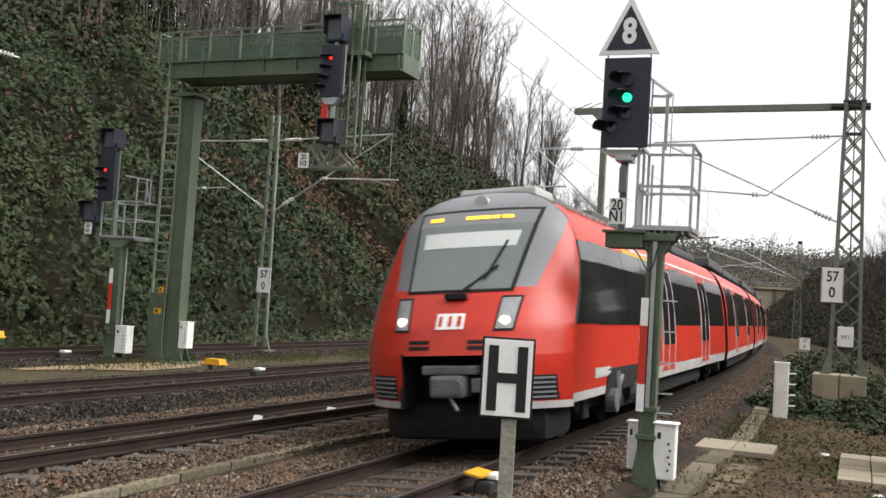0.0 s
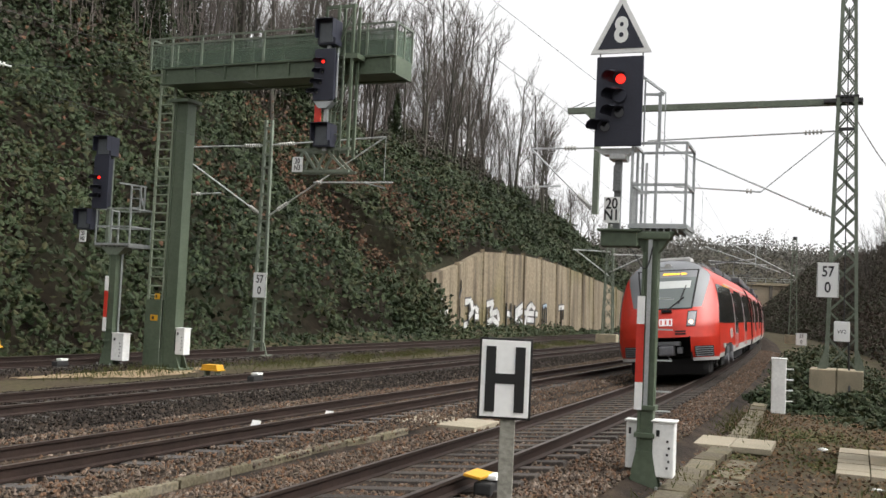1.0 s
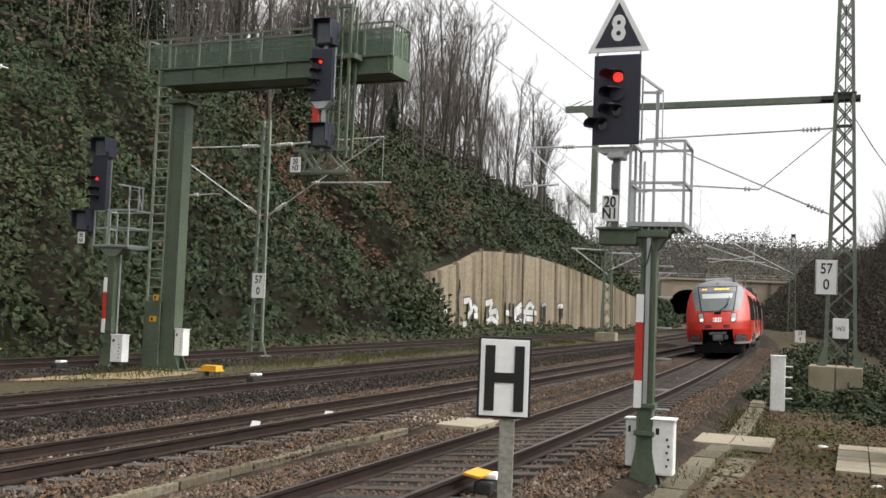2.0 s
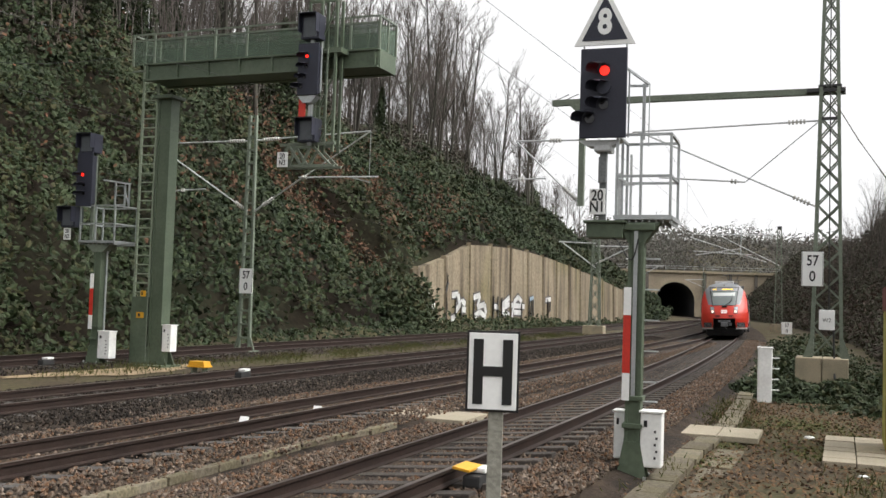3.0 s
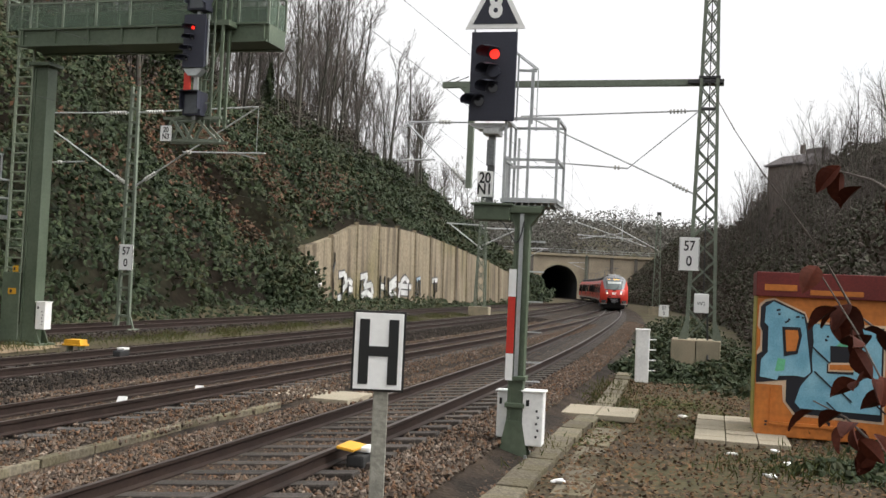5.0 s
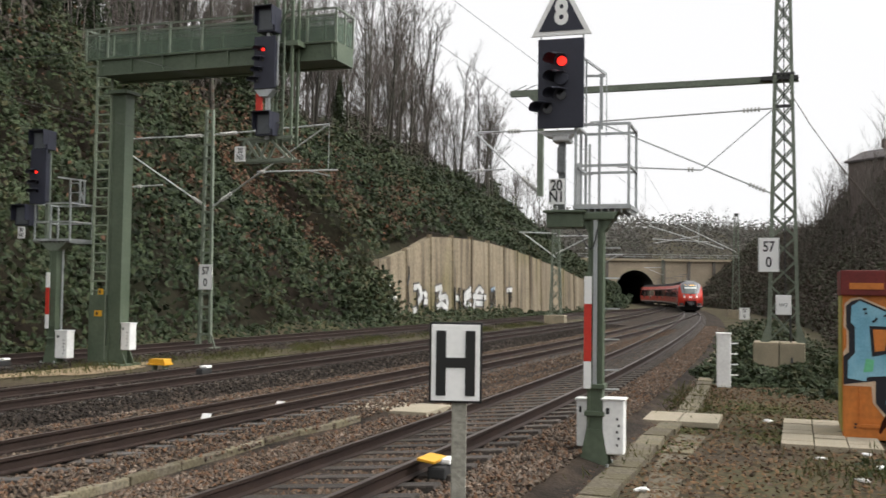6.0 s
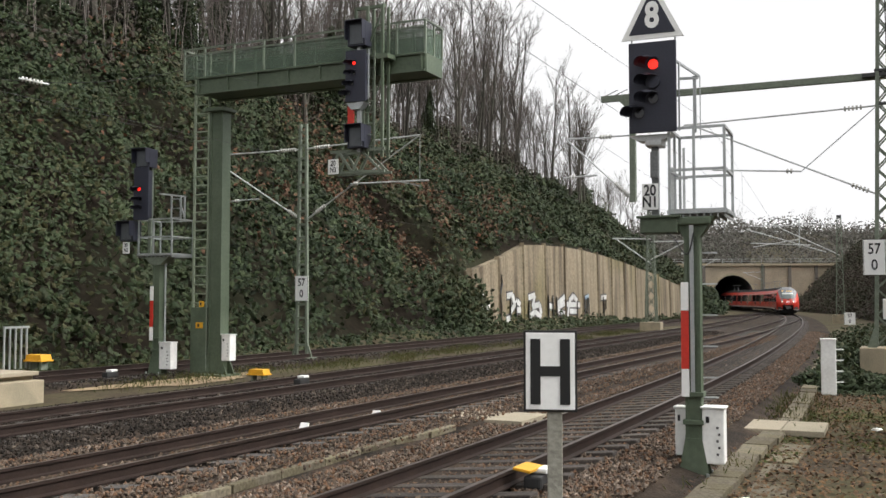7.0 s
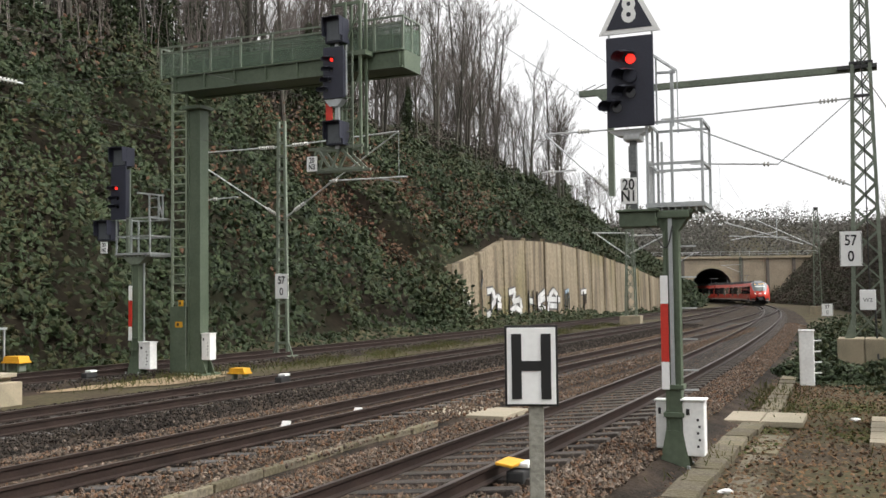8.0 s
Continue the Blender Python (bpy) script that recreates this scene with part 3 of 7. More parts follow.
def ladder(sig, x0, x1, y, z0, z1, step, material, t=0.05):
    for x in (x0, x1):
        bm = B()
        bar(bm, (x, y, z0), (x, y, z1), t)
        part("ladder_rail", bm, material, sig)
    z = z0 + step / 2
    first = None
    while z < z1:
        if first is None:
            bm = B()
            bar(bm, (x0, 0, 0), (x1, 0, 0), t * 0.75, seg=6)
            first = part("rung", bm, material, sig)
            first.matrix_basis = pose(0, y, z)
        else:
            again(first, sig, pose(0, y, z))
        z += step


def marker(sig, x, y, zs, w):
    """Red and white mast marker plate: three fields."""
    for i, (a, b) in enumerate(zip(zs, zs[1:])):
        bm = B()
        box(bm, (x, y, (a + b) / 2), (w, 0.02, abs(b - a) - 0.003))
        part("marker_field", bm, M["red"] if i == 1 else M["white"], sig, "red field" if i == 1 else "white field")


def relay_box(sig, cx, cy, z0, z1, w, d):
    bm = B()
    box(bm, (cx, cy, (z0 + z1) / 2), (w, d, z1 - z0), bevel=0.02)
    rb = part("relay_box", bm, M["whitebox"], sig, "white relay box on the post")
    bm = B()
    box(bm, (cx - w * 0.25, cy - d / 2 - 0.004, z1 - 0.2 * (z1 - z0)), (w * 0.16, 0.012, 0.08), bevel=0.004)
    part("lock", bm, M["ink"], rb)
    bm = B()
    for k in range(5):
        box(bm, (cx + w * 0.2 + 0.02 * (k % 2), cy - d / 2 - 0.004, z0 + (z1 - z0) * (0.18 + 0.12 * k)), (w * 0.1, 0.008, 0.03))
    pieces("scuff", bm, M["cable"], rb)
    bm = B()
    box(bm, (cx, cy, z1 + 0.012), (w + 0.04, d + 0.04, 0.024), bevel=0.008)
    part("lid", bm, M["whitebox"], rb)


def tapered_post(sig, w, d, z0, z1, material):
    bm = B()
    for s in (-1, 1):
        box(bm, (s * (w / 2 - 0.02), 0, (z0 + z1) / 2), (0.04, d, z1 - z0), bevel=0.006)
    box(bm, (0, 0, (z0 + z1) / 2), (w - 0.08, d * 0.86, z1 - z0))
    part("post", bm, material, sig, "green painted steel post")
    bm = B()
    box(bm, (0, 0, z0 + 0.03), (w * 2.2, d * 2.2, 0.06), bevel=0.01)
    pts = [(-w, z0 + 0.06), (w, z0 + 0.06), (w * 0.52, z0 + 0.55), (-w * 0.52, z0 + 0.55)]
    poly(bm, pts, (-d * 0.56, -d * 0.5))
    poly(bm, pts, (d * 0.5, d * 0.56))
    part("foot", bm, material, sig)
    bm = B()
    for sx in (-1, 1):
        for sy in (-1, 1):
            bar(bm, (sx * w * 0.9, sy * d * 0.9, z0 + 0.05), (sx * w * 0.9, sy * d * 0.9, z0 + 0.13), 0.04, seg=6)
    pieces("bolt", bm, M["galv"], sig)
    for z in (z0 + 0.75, z0 + 1.1):
        bm = B()
        box(bm, (0, 0, z), (w + 0.06, d + 0.06, 0.06), bevel=0.008)
        part("clamp", bm, material, sig)


signal_parts = {}


def main_signal():
    s = thing("railway_signal", "tall green-posted colour-light signal with triangular 8 indicator and cage", "signal", pose(2.76, 12.85, 0, 0, 0, -21))
    tapered_post(s, 0.2, 0.2, -0.3, 3.0, M["green"])
    bm = B()
    box(bm, (-0.05, 0, 3.0), (0.6, 0.3, 0.1), bevel=0.02)
    poly(bm, [(-0.24, 3.06), (0.3, 3.06), (0.11, 2.8), (-0.11, 2.8)], (-0.1, 0.1))
    box(bm, (-0.40, -0.02, 2.95), (0.48, 0.32, 0.2), bevel=0.015)
    box(bm, (-0.40, -0.02, 3.06), (0.56, 0.4, 0.03), bevel=0.006)
    part("head_bracket", bm, M["green"], s)
    bm = B()
    box(bm, (0.0, -0.11, 1.9), (0.05, 0.02, 2.2))
    part("cable_cover", bm, M["galv"], s)
    cage(s, -0.27, 0.42, -0.1, 0.7, 3.12, 4.2, 0.033, M["galv"])
    bm = B()
    bar(bm, (-0.47, 0.02, 3.05), (-0.47, 0.02, 4.05), 0.085, 0.085)
    box(bm, (-0.47, -0.06, 3.75), (0.1, 0.05, 0.34), bevel=0.008)
    part("upper_column", bm, M["dullgalv"], s)
    bm = B()
    box(bm, (-0.47, 0.03, 4.04), (0.22, 0.3, 0.1), bevel=0.02)
    poly(bm, [(-0.8, 4.14), (-0.22, 4.14), (-0.36, 4.06), (-0.66, 4.06)], (-0.1, 0.12))
    part("plate_bracket", bm, M["lightgalv"], s)
    lx = -0.42
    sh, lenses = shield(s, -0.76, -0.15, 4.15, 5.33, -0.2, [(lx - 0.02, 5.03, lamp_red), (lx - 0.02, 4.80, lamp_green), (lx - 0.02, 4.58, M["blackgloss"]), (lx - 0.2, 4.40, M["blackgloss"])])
    # added disc, no real part: hides the glowing lens that should be off
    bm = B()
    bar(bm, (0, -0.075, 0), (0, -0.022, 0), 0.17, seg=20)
    cov = part("lens_shutter", bm, M["black"], sh, "added black disc hiding the lens meant to be off")
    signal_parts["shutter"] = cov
    # triangle with white border
    bm = B()
    poly(bm, [(-0.85, 5.37), (-0.05, 5.37), (-0.45, 6.15)], (-0.23, -0.20))
    tri = part("speed_indicator", bm, M["white"], s, "white-bordered black triangle with an 8")
    bm = B()
    poly(bm, [(-0.75, 5.43), (-0.15, 5.43), (-0.45, 6.02)], (-0.236, -0.225))
    part("field", bm, M["black"], tri)
    lettering("numeral", "8", 0.46, M["white"], tri, (-0.45, -0.242, 5.66), 0.8, 0.016)
    bm = B()
    for x in (-0.73, -0.17):
        bar(bm, (x, -0.16, 5.3), (x, -0.16, 5.4), 0.02)
    pieces("tie", bm, M["galv"], s)
    # stanchion with a small arm behind the plate
    bm = B()
    bar(bm, (0.0, 0.3, 4.2), (0.0, 0.3, 4.95), 0.04)
    bar(bm, (-0.2, 0.25, 4.92), (0.05, 0.3, 4.92), 0.03)
    bar(bm, (-0.24, 0.1, 5.15), (0.06, 0.3, 4.94), 0.03)
    bar(bm, (-0.17, 0.1, 4.2), (-0.17, 0.1, 5.1), 0.02)
    bar(bm, (0.07, 0.3, 4.1), (0.07, 0.3, 4.95), 0.012)
    pieces("stanchion", bm, M["galv"], s)
    bm = B()
    bar(bm, (-0.3, 0.3, 3.15), (-0.3, 0.3, 3.75), 0.04)
    bar(bm, (-0.15, 0.3, 3.15), (-0.15, 0.3, 4.0), 0.03)
    bar(bm, (-0.3, 0.3, 3.6), (-0.1, 0.3, 3.6), 0.03)
    pieces("access_gate", bm, M["lightgalv"], s)
    plate_text(s, -0.52, 3.33, 0.21, 0.34, -0.1, ["20", "N1"], 0.2)
    marker(s, -0.09, -0.125, (0.77, 1.12, 1.86, 2.22), 0.095)
    relay_box(s, 0.24, 0.02, -0.06, 0.63, 0.27, 0.26)
    relay_box(s, -0.16, 0.16, 0.0, 0.6, 0.2, 0.2)
    for z in (0.75, 1.0, 1.4, 1.8, 2.2, 2.6):
        bm = B()
        bar(bm, (0.0, 0.08, z), (0.28, 0.16, z), 0.02)
        part("step_iron", bm, M["galv"], s)
    bm = B()
    for k in range(14):
        a, b = k / 14 * 3.0, (k + 1) / 14 * 3.0
        p = lambda u: (-0.3 + 0.11 * u + 0.08 * math.sin(u), -0.16, 2.85 - 0.28 * math.sin(u * 1.05) ** 2)
        bar(bm, p(a), p(b), 0.018, seg=6)
    part("hanging_cable", bm, M["cable"], s)
    return s


main_sig = main_signal()


def left_signal():
    s = thing("railway_signal", "slim green-posted signal at red with boxed cage", "signal", pose(-9.41, 29.12, 0, 0, 0, -23))
    tapered_post(s, 0.26, 0.26, -0.25, 3.25, M["green"])
    cage(s, -0.62, 0.62, -0.2, 0.75, 3.3, 4.35, 0.04, M["galv"])
    bm = B()
    poly(bm, [(-0.5, 3.26), (0.5, 3.26), (0.16, 3.0), (-0.16, 3.0)], (-0.15, 0.15))
    bar(bm, (-0.35, 0.0, 3.3), (-0.35, 0.0, 5.9), 0.1)
    part("column", bm, M["greenlight"], s)
    shield(s, -0.78, -0.22, 4.33, 5.9, -0.25, [(-0.56, 5.25, lamp_red), (-0.5, 4.95, M["blackgloss"]), (-0.5, 4.7, M["blackgloss"])], 0.9)
    indicator(s, -0.48, 6.18, 0.54, 0.56, -0.25)
    indicator(s, -1.0, 4.02, 0.52, 0.60, -0.3)
    plate_text(s, -1.05, 3.52, 0.25, 0.34, -0.25, ["20", "N2"], 0.16)
    ladder(s, 0.0, 0.35, 0.5, 4.3, 5.1, 0.28, M["galv"], 0.04)
    bm = B()
    bar(bm, (-0.2, 0.2, 5.15), (0.55, 0.5, 5.05), 0.04)
    bar(bm, (0.5, 0.5, 4.35), (0.5, 0.5, 5.05), 0.04)
    bar(bm, (0.3, 0.5, 5.0), (0.5, 0.5, 4.4), 0.03)
    pieces("brace", bm, M["galv"], s)
    marker(s, -0.13, -0.16, (0.78, 1.18, 1.95, 2.38), 0.12)
    relay_box(s, 0.38, 0.0, -0.05, 0.72, 0.42, 0.3)
    bm = B()
    bar(bm, (0.2, 0.05, 0.6), (0.2, 0.05, 3.2), 0.05, seg=8)
    part("cable_pipe", bm, M["galv"], s)
    return s


left_signal()


def gantry():
    g = thing("signal_gantry", "green steel cantilever gantry with walkway, ladder and hung signal", "gantry", pose(-7.85, 29.35, 0, 0, 0, -23))
    G = M["green"]
    bm = B()
    for sx in (-1, 1):
        box(bm, (0.2 + sx * 0.2, 0, 3.65), (0.05, 0.40, 7.9), bevel=0.01)
    box(bm, (0.2, 0, 3.65), (0.36, 0.32, 7.9))
    part("column", bm, G, g, "wide green box column")
    bm = B()
    box(bm, (0.2, 0, 7.62), (0.66, 0.66, 0.1), bevel=0.01)
    box(bm, (0.2, 0, -0.24), (0.9, 1.0, 0.08), bevel=0.01)
    for sx in (-1, 1):
        poly(bm, [(0.2 + sx * 0.225, -0.2), (0.2 + sx * 0.46, -0.2), (0.2 + sx * 0.225, 0.35)][::sx], (-0.2, -0.16))
        poly(bm, [(0.2 + sx * 0.225, -0.2), (0.2 + sx * 0.46, -0.2), (0.2 + sx * 0.225, 0.35)][::sx], (0.16, 0.2))
    pieces("flange", bm, G, g)
    ladder(g, -0.66, -0.14, -0.1, 1.75, 9.35, 0.27, M["paleladder"], 0.06)
    bm = B()
    box(bm, (-0.40, -0.08, 0.75), (0.56, 0.22, 2.0), bevel=0.015)
    part("ladder_guard", bm, G, g, "green plate closing off the ladder")
    for x, z, w in ((-0.34, 1.22, 0.26), (-0.26, 1.85, 0.18)):
        bm = B()
        box(bm, (x, -0.205, z), (w, 0.012, 0.17), bevel=0.004)
        wp = part("warning_plate", bm, M["yellow"], g, "yellow warning plate")
        bm = B()
        box(bm, (x - 0.03, -0.214, z), (w * 0.3, 0.006, 0.09))
        part("mark", bm, M["ink"], wp)
    bm = B()
    for z in (3.0, 4.8, 6.6):
        bar(bm, (-0.16, -0.1, z), (0.0, 0, z), 0.04)
    bar(bm, (0.02, -0.34, -0.1), (0.02, -0.34, 2.9), 0.03, seg=6)
    pieces("stay", bm, M["greenlight"], g)
    # walkway girder
    Lx = 7.25
    for y in (-0.5, 0.5):
        bm = B()
        box(bm, (Lx / 2 - 0.15, y, 8.28), (Lx + 0.3, 0.05, 0.5))
        box(bm, (Lx / 2 - 0.15, y - 0.03, 8.06), (Lx + 0.3, 0.14, 0.05))
        box(bm, (Lx / 2 - 0.15, y - 0.03, 8.52), (Lx + 0.3, 0.14, 0.05))
        gd = pieces("girder", bm, G, g, "green plate girder")[0]
        for k in range(8):
            bm = B()
            box(bm, (-0.2 + k * 1.05, y - 0.05, 8.28), (0.05, 0.08, 0.42))
            part("rib", bm, G, gd)
    bm = B()
    box(bm, (Lx / 2 - 0.15, 0, 8.10), (Lx + 0.2, 0.96, 0.06))
    part("deck", bm, G, g)
    bm = B()
    box(bm, (Lx, 0, 8.28), (0.05, 1.0, 0.5))
    part("end_plate", bm, G, g)
    # railing: posts, rails and fine mesh panels
    netm = mat("fine_wire_netting", (0.10, 0.145, 0.10), 0.7, vary=0.15)
    nb = netm.node_tree.nodes["Principled BSDF"]
    nb.inputs["Alpha"].default_value = 0.5
    for y in (-0.52, 0.52):
        xs = [-0.75] + [0.0 + k * 1.05 for k in range(4)] + ([4.9, 5.9] if y > 0 else [5.55]) + [6.4, Lx]
        for x in xs:
            bm = B()
            bar(bm, (x, y, 8.5), (x, y, 9.42), 0.055)
            part("rail_post", bm, M["greenlight"], g)
        for z in (9.42, 9.25):
            bm = B()
            bar(bm, (-0.75, y, z), (Lx, y, z), 0.045)
            part("hand_rail", bm, M["greenlight"], g)
        for a, b in zip(xs, xs[1:]):
            bm = B()
            box(bm, ((a + b) / 2, y, 8.87), (b - a - 0.08, 0.012, 0.7))
            part("mesh_panel", bm, netm, g, "fine green mesh panel")
    bm = B()
    bar(bm, (Lx, -0.5, 9.42), (Lx, 0.5, 9.42), 0.05)
    bar(bm, (Lx, 0, 8.5), (Lx, 0, 9.42), 0.05)
    bar(bm, (-0.75, -0.5, 9.42), (-0.75, 0.5, 9.42), 0.05)
    for y in (-0.5, 0.5):
        bar(bm, (-0.78, y, 8.6), (-0.3, y, 9.4), 0.03)
        bar(bm, (-0.78, y, 8.35), (-0.1, y, 8.35), 0.05)
    pieces("end_rail", bm, M["greenlight"], g)
    bm = B()
    box(bm, (Lx, 0, 8.87), (0.012, 0.9, 0.7))
    part("mesh_panel", bm, netm, g)
    # hung signal tower
    for x in (5.75, 6.2):
        for y in (-0.95, -0.62):
            bm = B()
            bar(bm, (x, y, 5.75), (x, y, 9.85), 0.07)
            part("tower_post", bm, M["green"], g)
    bm = B()
    bar(bm, (5.30, -0.8, 9.85), (6.20, -0.8, 9.85), 0.08)
    bar(bm, (5.30, -0.8, 9.85), (5.30, -0.8, 9.2), 0.06)
    box(bm, (6.00, -0.75, 8.45), (0.75, 0.5, 0.14))
    for z0, z1 in ((5.9, 6.9), (6.9, 7.9), (8.7, 9.7)):
        bar(bm, (5.75, -0.95, z0), (6.20, -0.95, z1), 0.04)
    pieces("tower_brace", bm, M["green"], g)
    ladder(g, 5.68, 6.0, -1.02, 5.9, 8.6, 0.3, M["greenlight"], 0.04)
    for z in (5.38, 5.95):
        bm = B()
        bar(bm, (4.65, -1.0, z), (6.30, -1.0, z + (0.02 if z > 5.5 else 0.0)), 0.07)
        bar(bm, (4.65, -0.6, z), (6.30, -0.6, z), 0.07)
        pieces("truss_chord", bm, M["greenlight"], g)
    bm = B()
    for a, b in ((3.98, 4.2), (4.62, 4.2), (4.62, 4.9), (5.5, 4.9)):
        bar(bm, (a + 0.7, -1.0, 5.38), (b + 0.7, -1.0, 5.95), 0.06)
        bar(bm, (a + 0.7, -0.6, 5.38), (b + 0.7, -0.6, 5.95), 0.06)
    pieces("truss_web", bm, M["greenlight"], g)
    shield(g, 5.25, 5.87, 7.22, 8.6, -1.25, [(5.52, 8.25, lamp_red), (5.52, 7.98, M["blackgloss"]), (5.47, 7.7, M["blackgloss"]), (5.37, 7.45, M["blackgloss"])], 0.95)
    indicator(g, 5.57, 9.05, 0.54, 0.66, -1.25)
    indicator(g, 5.57, 6.3, 0.52, 0.62, -1.25)
    bm = B()
    box(bm, (5.39, -1.2, 6.86), (0.18, 0.05, 0.5))
    part("red_panel", bm, M["red"], g, "red marker panel")
    bm = B()
    bar(bm, (5.59, -1.1, 5.9), (5.59, -1.1, 9.3), 0.1)
    poly(bm, [(5.27, 7.2), (5.82, 7.2), (5.67, 7.02), (5.42, 7.02)], (-1.25, -1.0))
    bar(bm, (5.92, -1.2, 7.3), (5.92, -1.2, 8.6), 0.03)
    pieces("signal_column", bm, M["galv"], g)
    plate_text(g, 4.78, 5.55, 0.32, 0.4, -1.08, ["20", "N3"], 0.2)
    relay_box(g, 0.66, -0.1, 0.2, 0.95, 0.3, 0.3)
    return g


gantry()


# ---- overhead line masts ----
def lattice(mast, w0, w1, z0, z1, material, panels, d=0.0, name="leg"):
    """A tapering lattice mast: four legs (or two, d < 0) and crossed bracing on each face."""
    def at(k, sx, sy):
        w = w0 + (w1 - w0) * k
        return (sx * w / 2, sy * w / 2, z0 + (z1 - z0) * k)
    for sx in (-1, 1):
        for sy in (-1, 1):
            bm = B()
            bar(bm, at(0, sx, sy), at(1, sx, sy), 0.09)
            part(name, bm, material, mast)
    for i in range(panels):
        a, b = (i / panels) ** 0.9, ((i + 1) / panels) ** 0.9
        bm = B()
        f = 1 if i % 2 else -1
        for sy in (-1, 1):
            bar(bm, at(a, -f, sy), at(b, f, sy), 0.04)
            bar(bm, at(a, f, sy), at(b, -f, sy), 0.04)
            bar(bm, at(a, sy, -f), at(b, sy, f), 0.035)
        part("lattice_brace", bm, material, mast)


def insulator_rod(ob, a, b, n=5, r=0.09, at=0.35):
    """A tube with a stretch of ribbed insulator."""
    a, b = Vector(a), Vector(b)
    bm = B()
    bar(bm, a, b, 0.05 if r < 0.105 else 0.085, seg=8)
    part("tube", bm, M["lightgalv"], ob)
    bm = B()
    d = (b - a).normalized()
    for k in range(n):
        p = a + (b - a) * at + d * (k * 0.1)
        bar(bm, p, p + d * 0.05, r * 1.5, seg=10)
    part("insulator", bm, M["insul"], ob, "ribbed insulator")


def km_plate(ob, x, z, y, w=0.42, h=0.78):
    bm = B()
    box(bm, (x, y, z), (w, 0.02, h), bevel=0.004)
    pl = part("kilometre_plate", bm, M["white"], ob, "white kilometre plate 57 over 0")
    bm = B()
    for sx in (-1, 1):
        bar(bm, (x + sx * w * 0.47, y - 0.012, z - h / 2 + 0.02), (x + sx * w * 0.47, y - 0.012, z + h / 2 - 0.02), 0.012)
    part("edge", bm, M["ink"], pl)
    lettering("lettering", "57", 0.40, M["ink"], pl, (x, y - 0.016, z + h * 0.23), 0.78, 0.006)
    lettering("lettering", "0", 0.40, M["ink"], pl, (x, y - 0.016, z - h * 0.23), 0.85, 0.006)
    return pl


def left_mast():
    m = thing("catenary_mast", "narrow green flat lattice mast with side arms", "catenary mast", pose(-6.56, 37.1, 0, 0, 0, -23), "overhead line masts")
    for s in (-1, 1):
        bm = B()
        bar(bm, (s * 0.23, 0, -0.2), (s * 0.13, 0, 8.6), 0.09, 0.12)
        part("channel", bm, M["greenlight"], m)
    for k in range(17):
        z = 0.3 + k * 0.5
        w = 0.23 - 0.1 * z / 8.6
        bm = B()
        box(bm, (0, 0, z), (w * 2, 0.1, 0.07))
        part("batten", bm, M["greenlight"], m)
    bm = B()
    box(bm, (0, 0, -0.22), (0.9, 0.7, 0.12), bevel=0.02)
    for s in (-1, 1):
        bar(bm, (s * 0.42, 0, -0.16), (s * 0.24, 0, 0.35), 0.06)
    part("foot", bm, M["greenlight"], m)
    km_plate(m, 0.03, 2.4, -0.1, 0.58, 0.92)
    insulator_rod(m, (0.1, 0, 7.65), (4.9, 0, 7.85), 7, at=0.08)
    insulator_rod(m, (0.1, 0, 4.95), (4.9, 0, 7.85), 5, at=0.1)
    insulator_rod(m, (0.15, 0, 4.95), (2.3, -0.1, 6.25), 3, at=0.2)
    insulator_rod(m, (2.1, -0.1, 6.22), (5.3, -0.1, 6.2), 2, at=0.05)
    insulator_rod(m, (-0.1, 0, 7.65), (-3.4, 0, 7.65), 7, at=0.08)
    insulator_rod(m, (-0.1, 0, 5.0), (-3.4, 0, 7.0), 5, at=0.05)
    insulator_rod(m, (-3.4, 0, 5.8), (-2.0, 0, 5.85), 2, at=0.2)
    bm = B()
    bar(bm, (4.9, 0, 7.85), (4.9, 0, 6.2), 0.015)
    bar(bm, (4.2, -0.1, 6.2), (5.0, -0.1, 6.0), 0.035)
    part("dropper", bm, M["galv"], m)
    return m


left_mast()


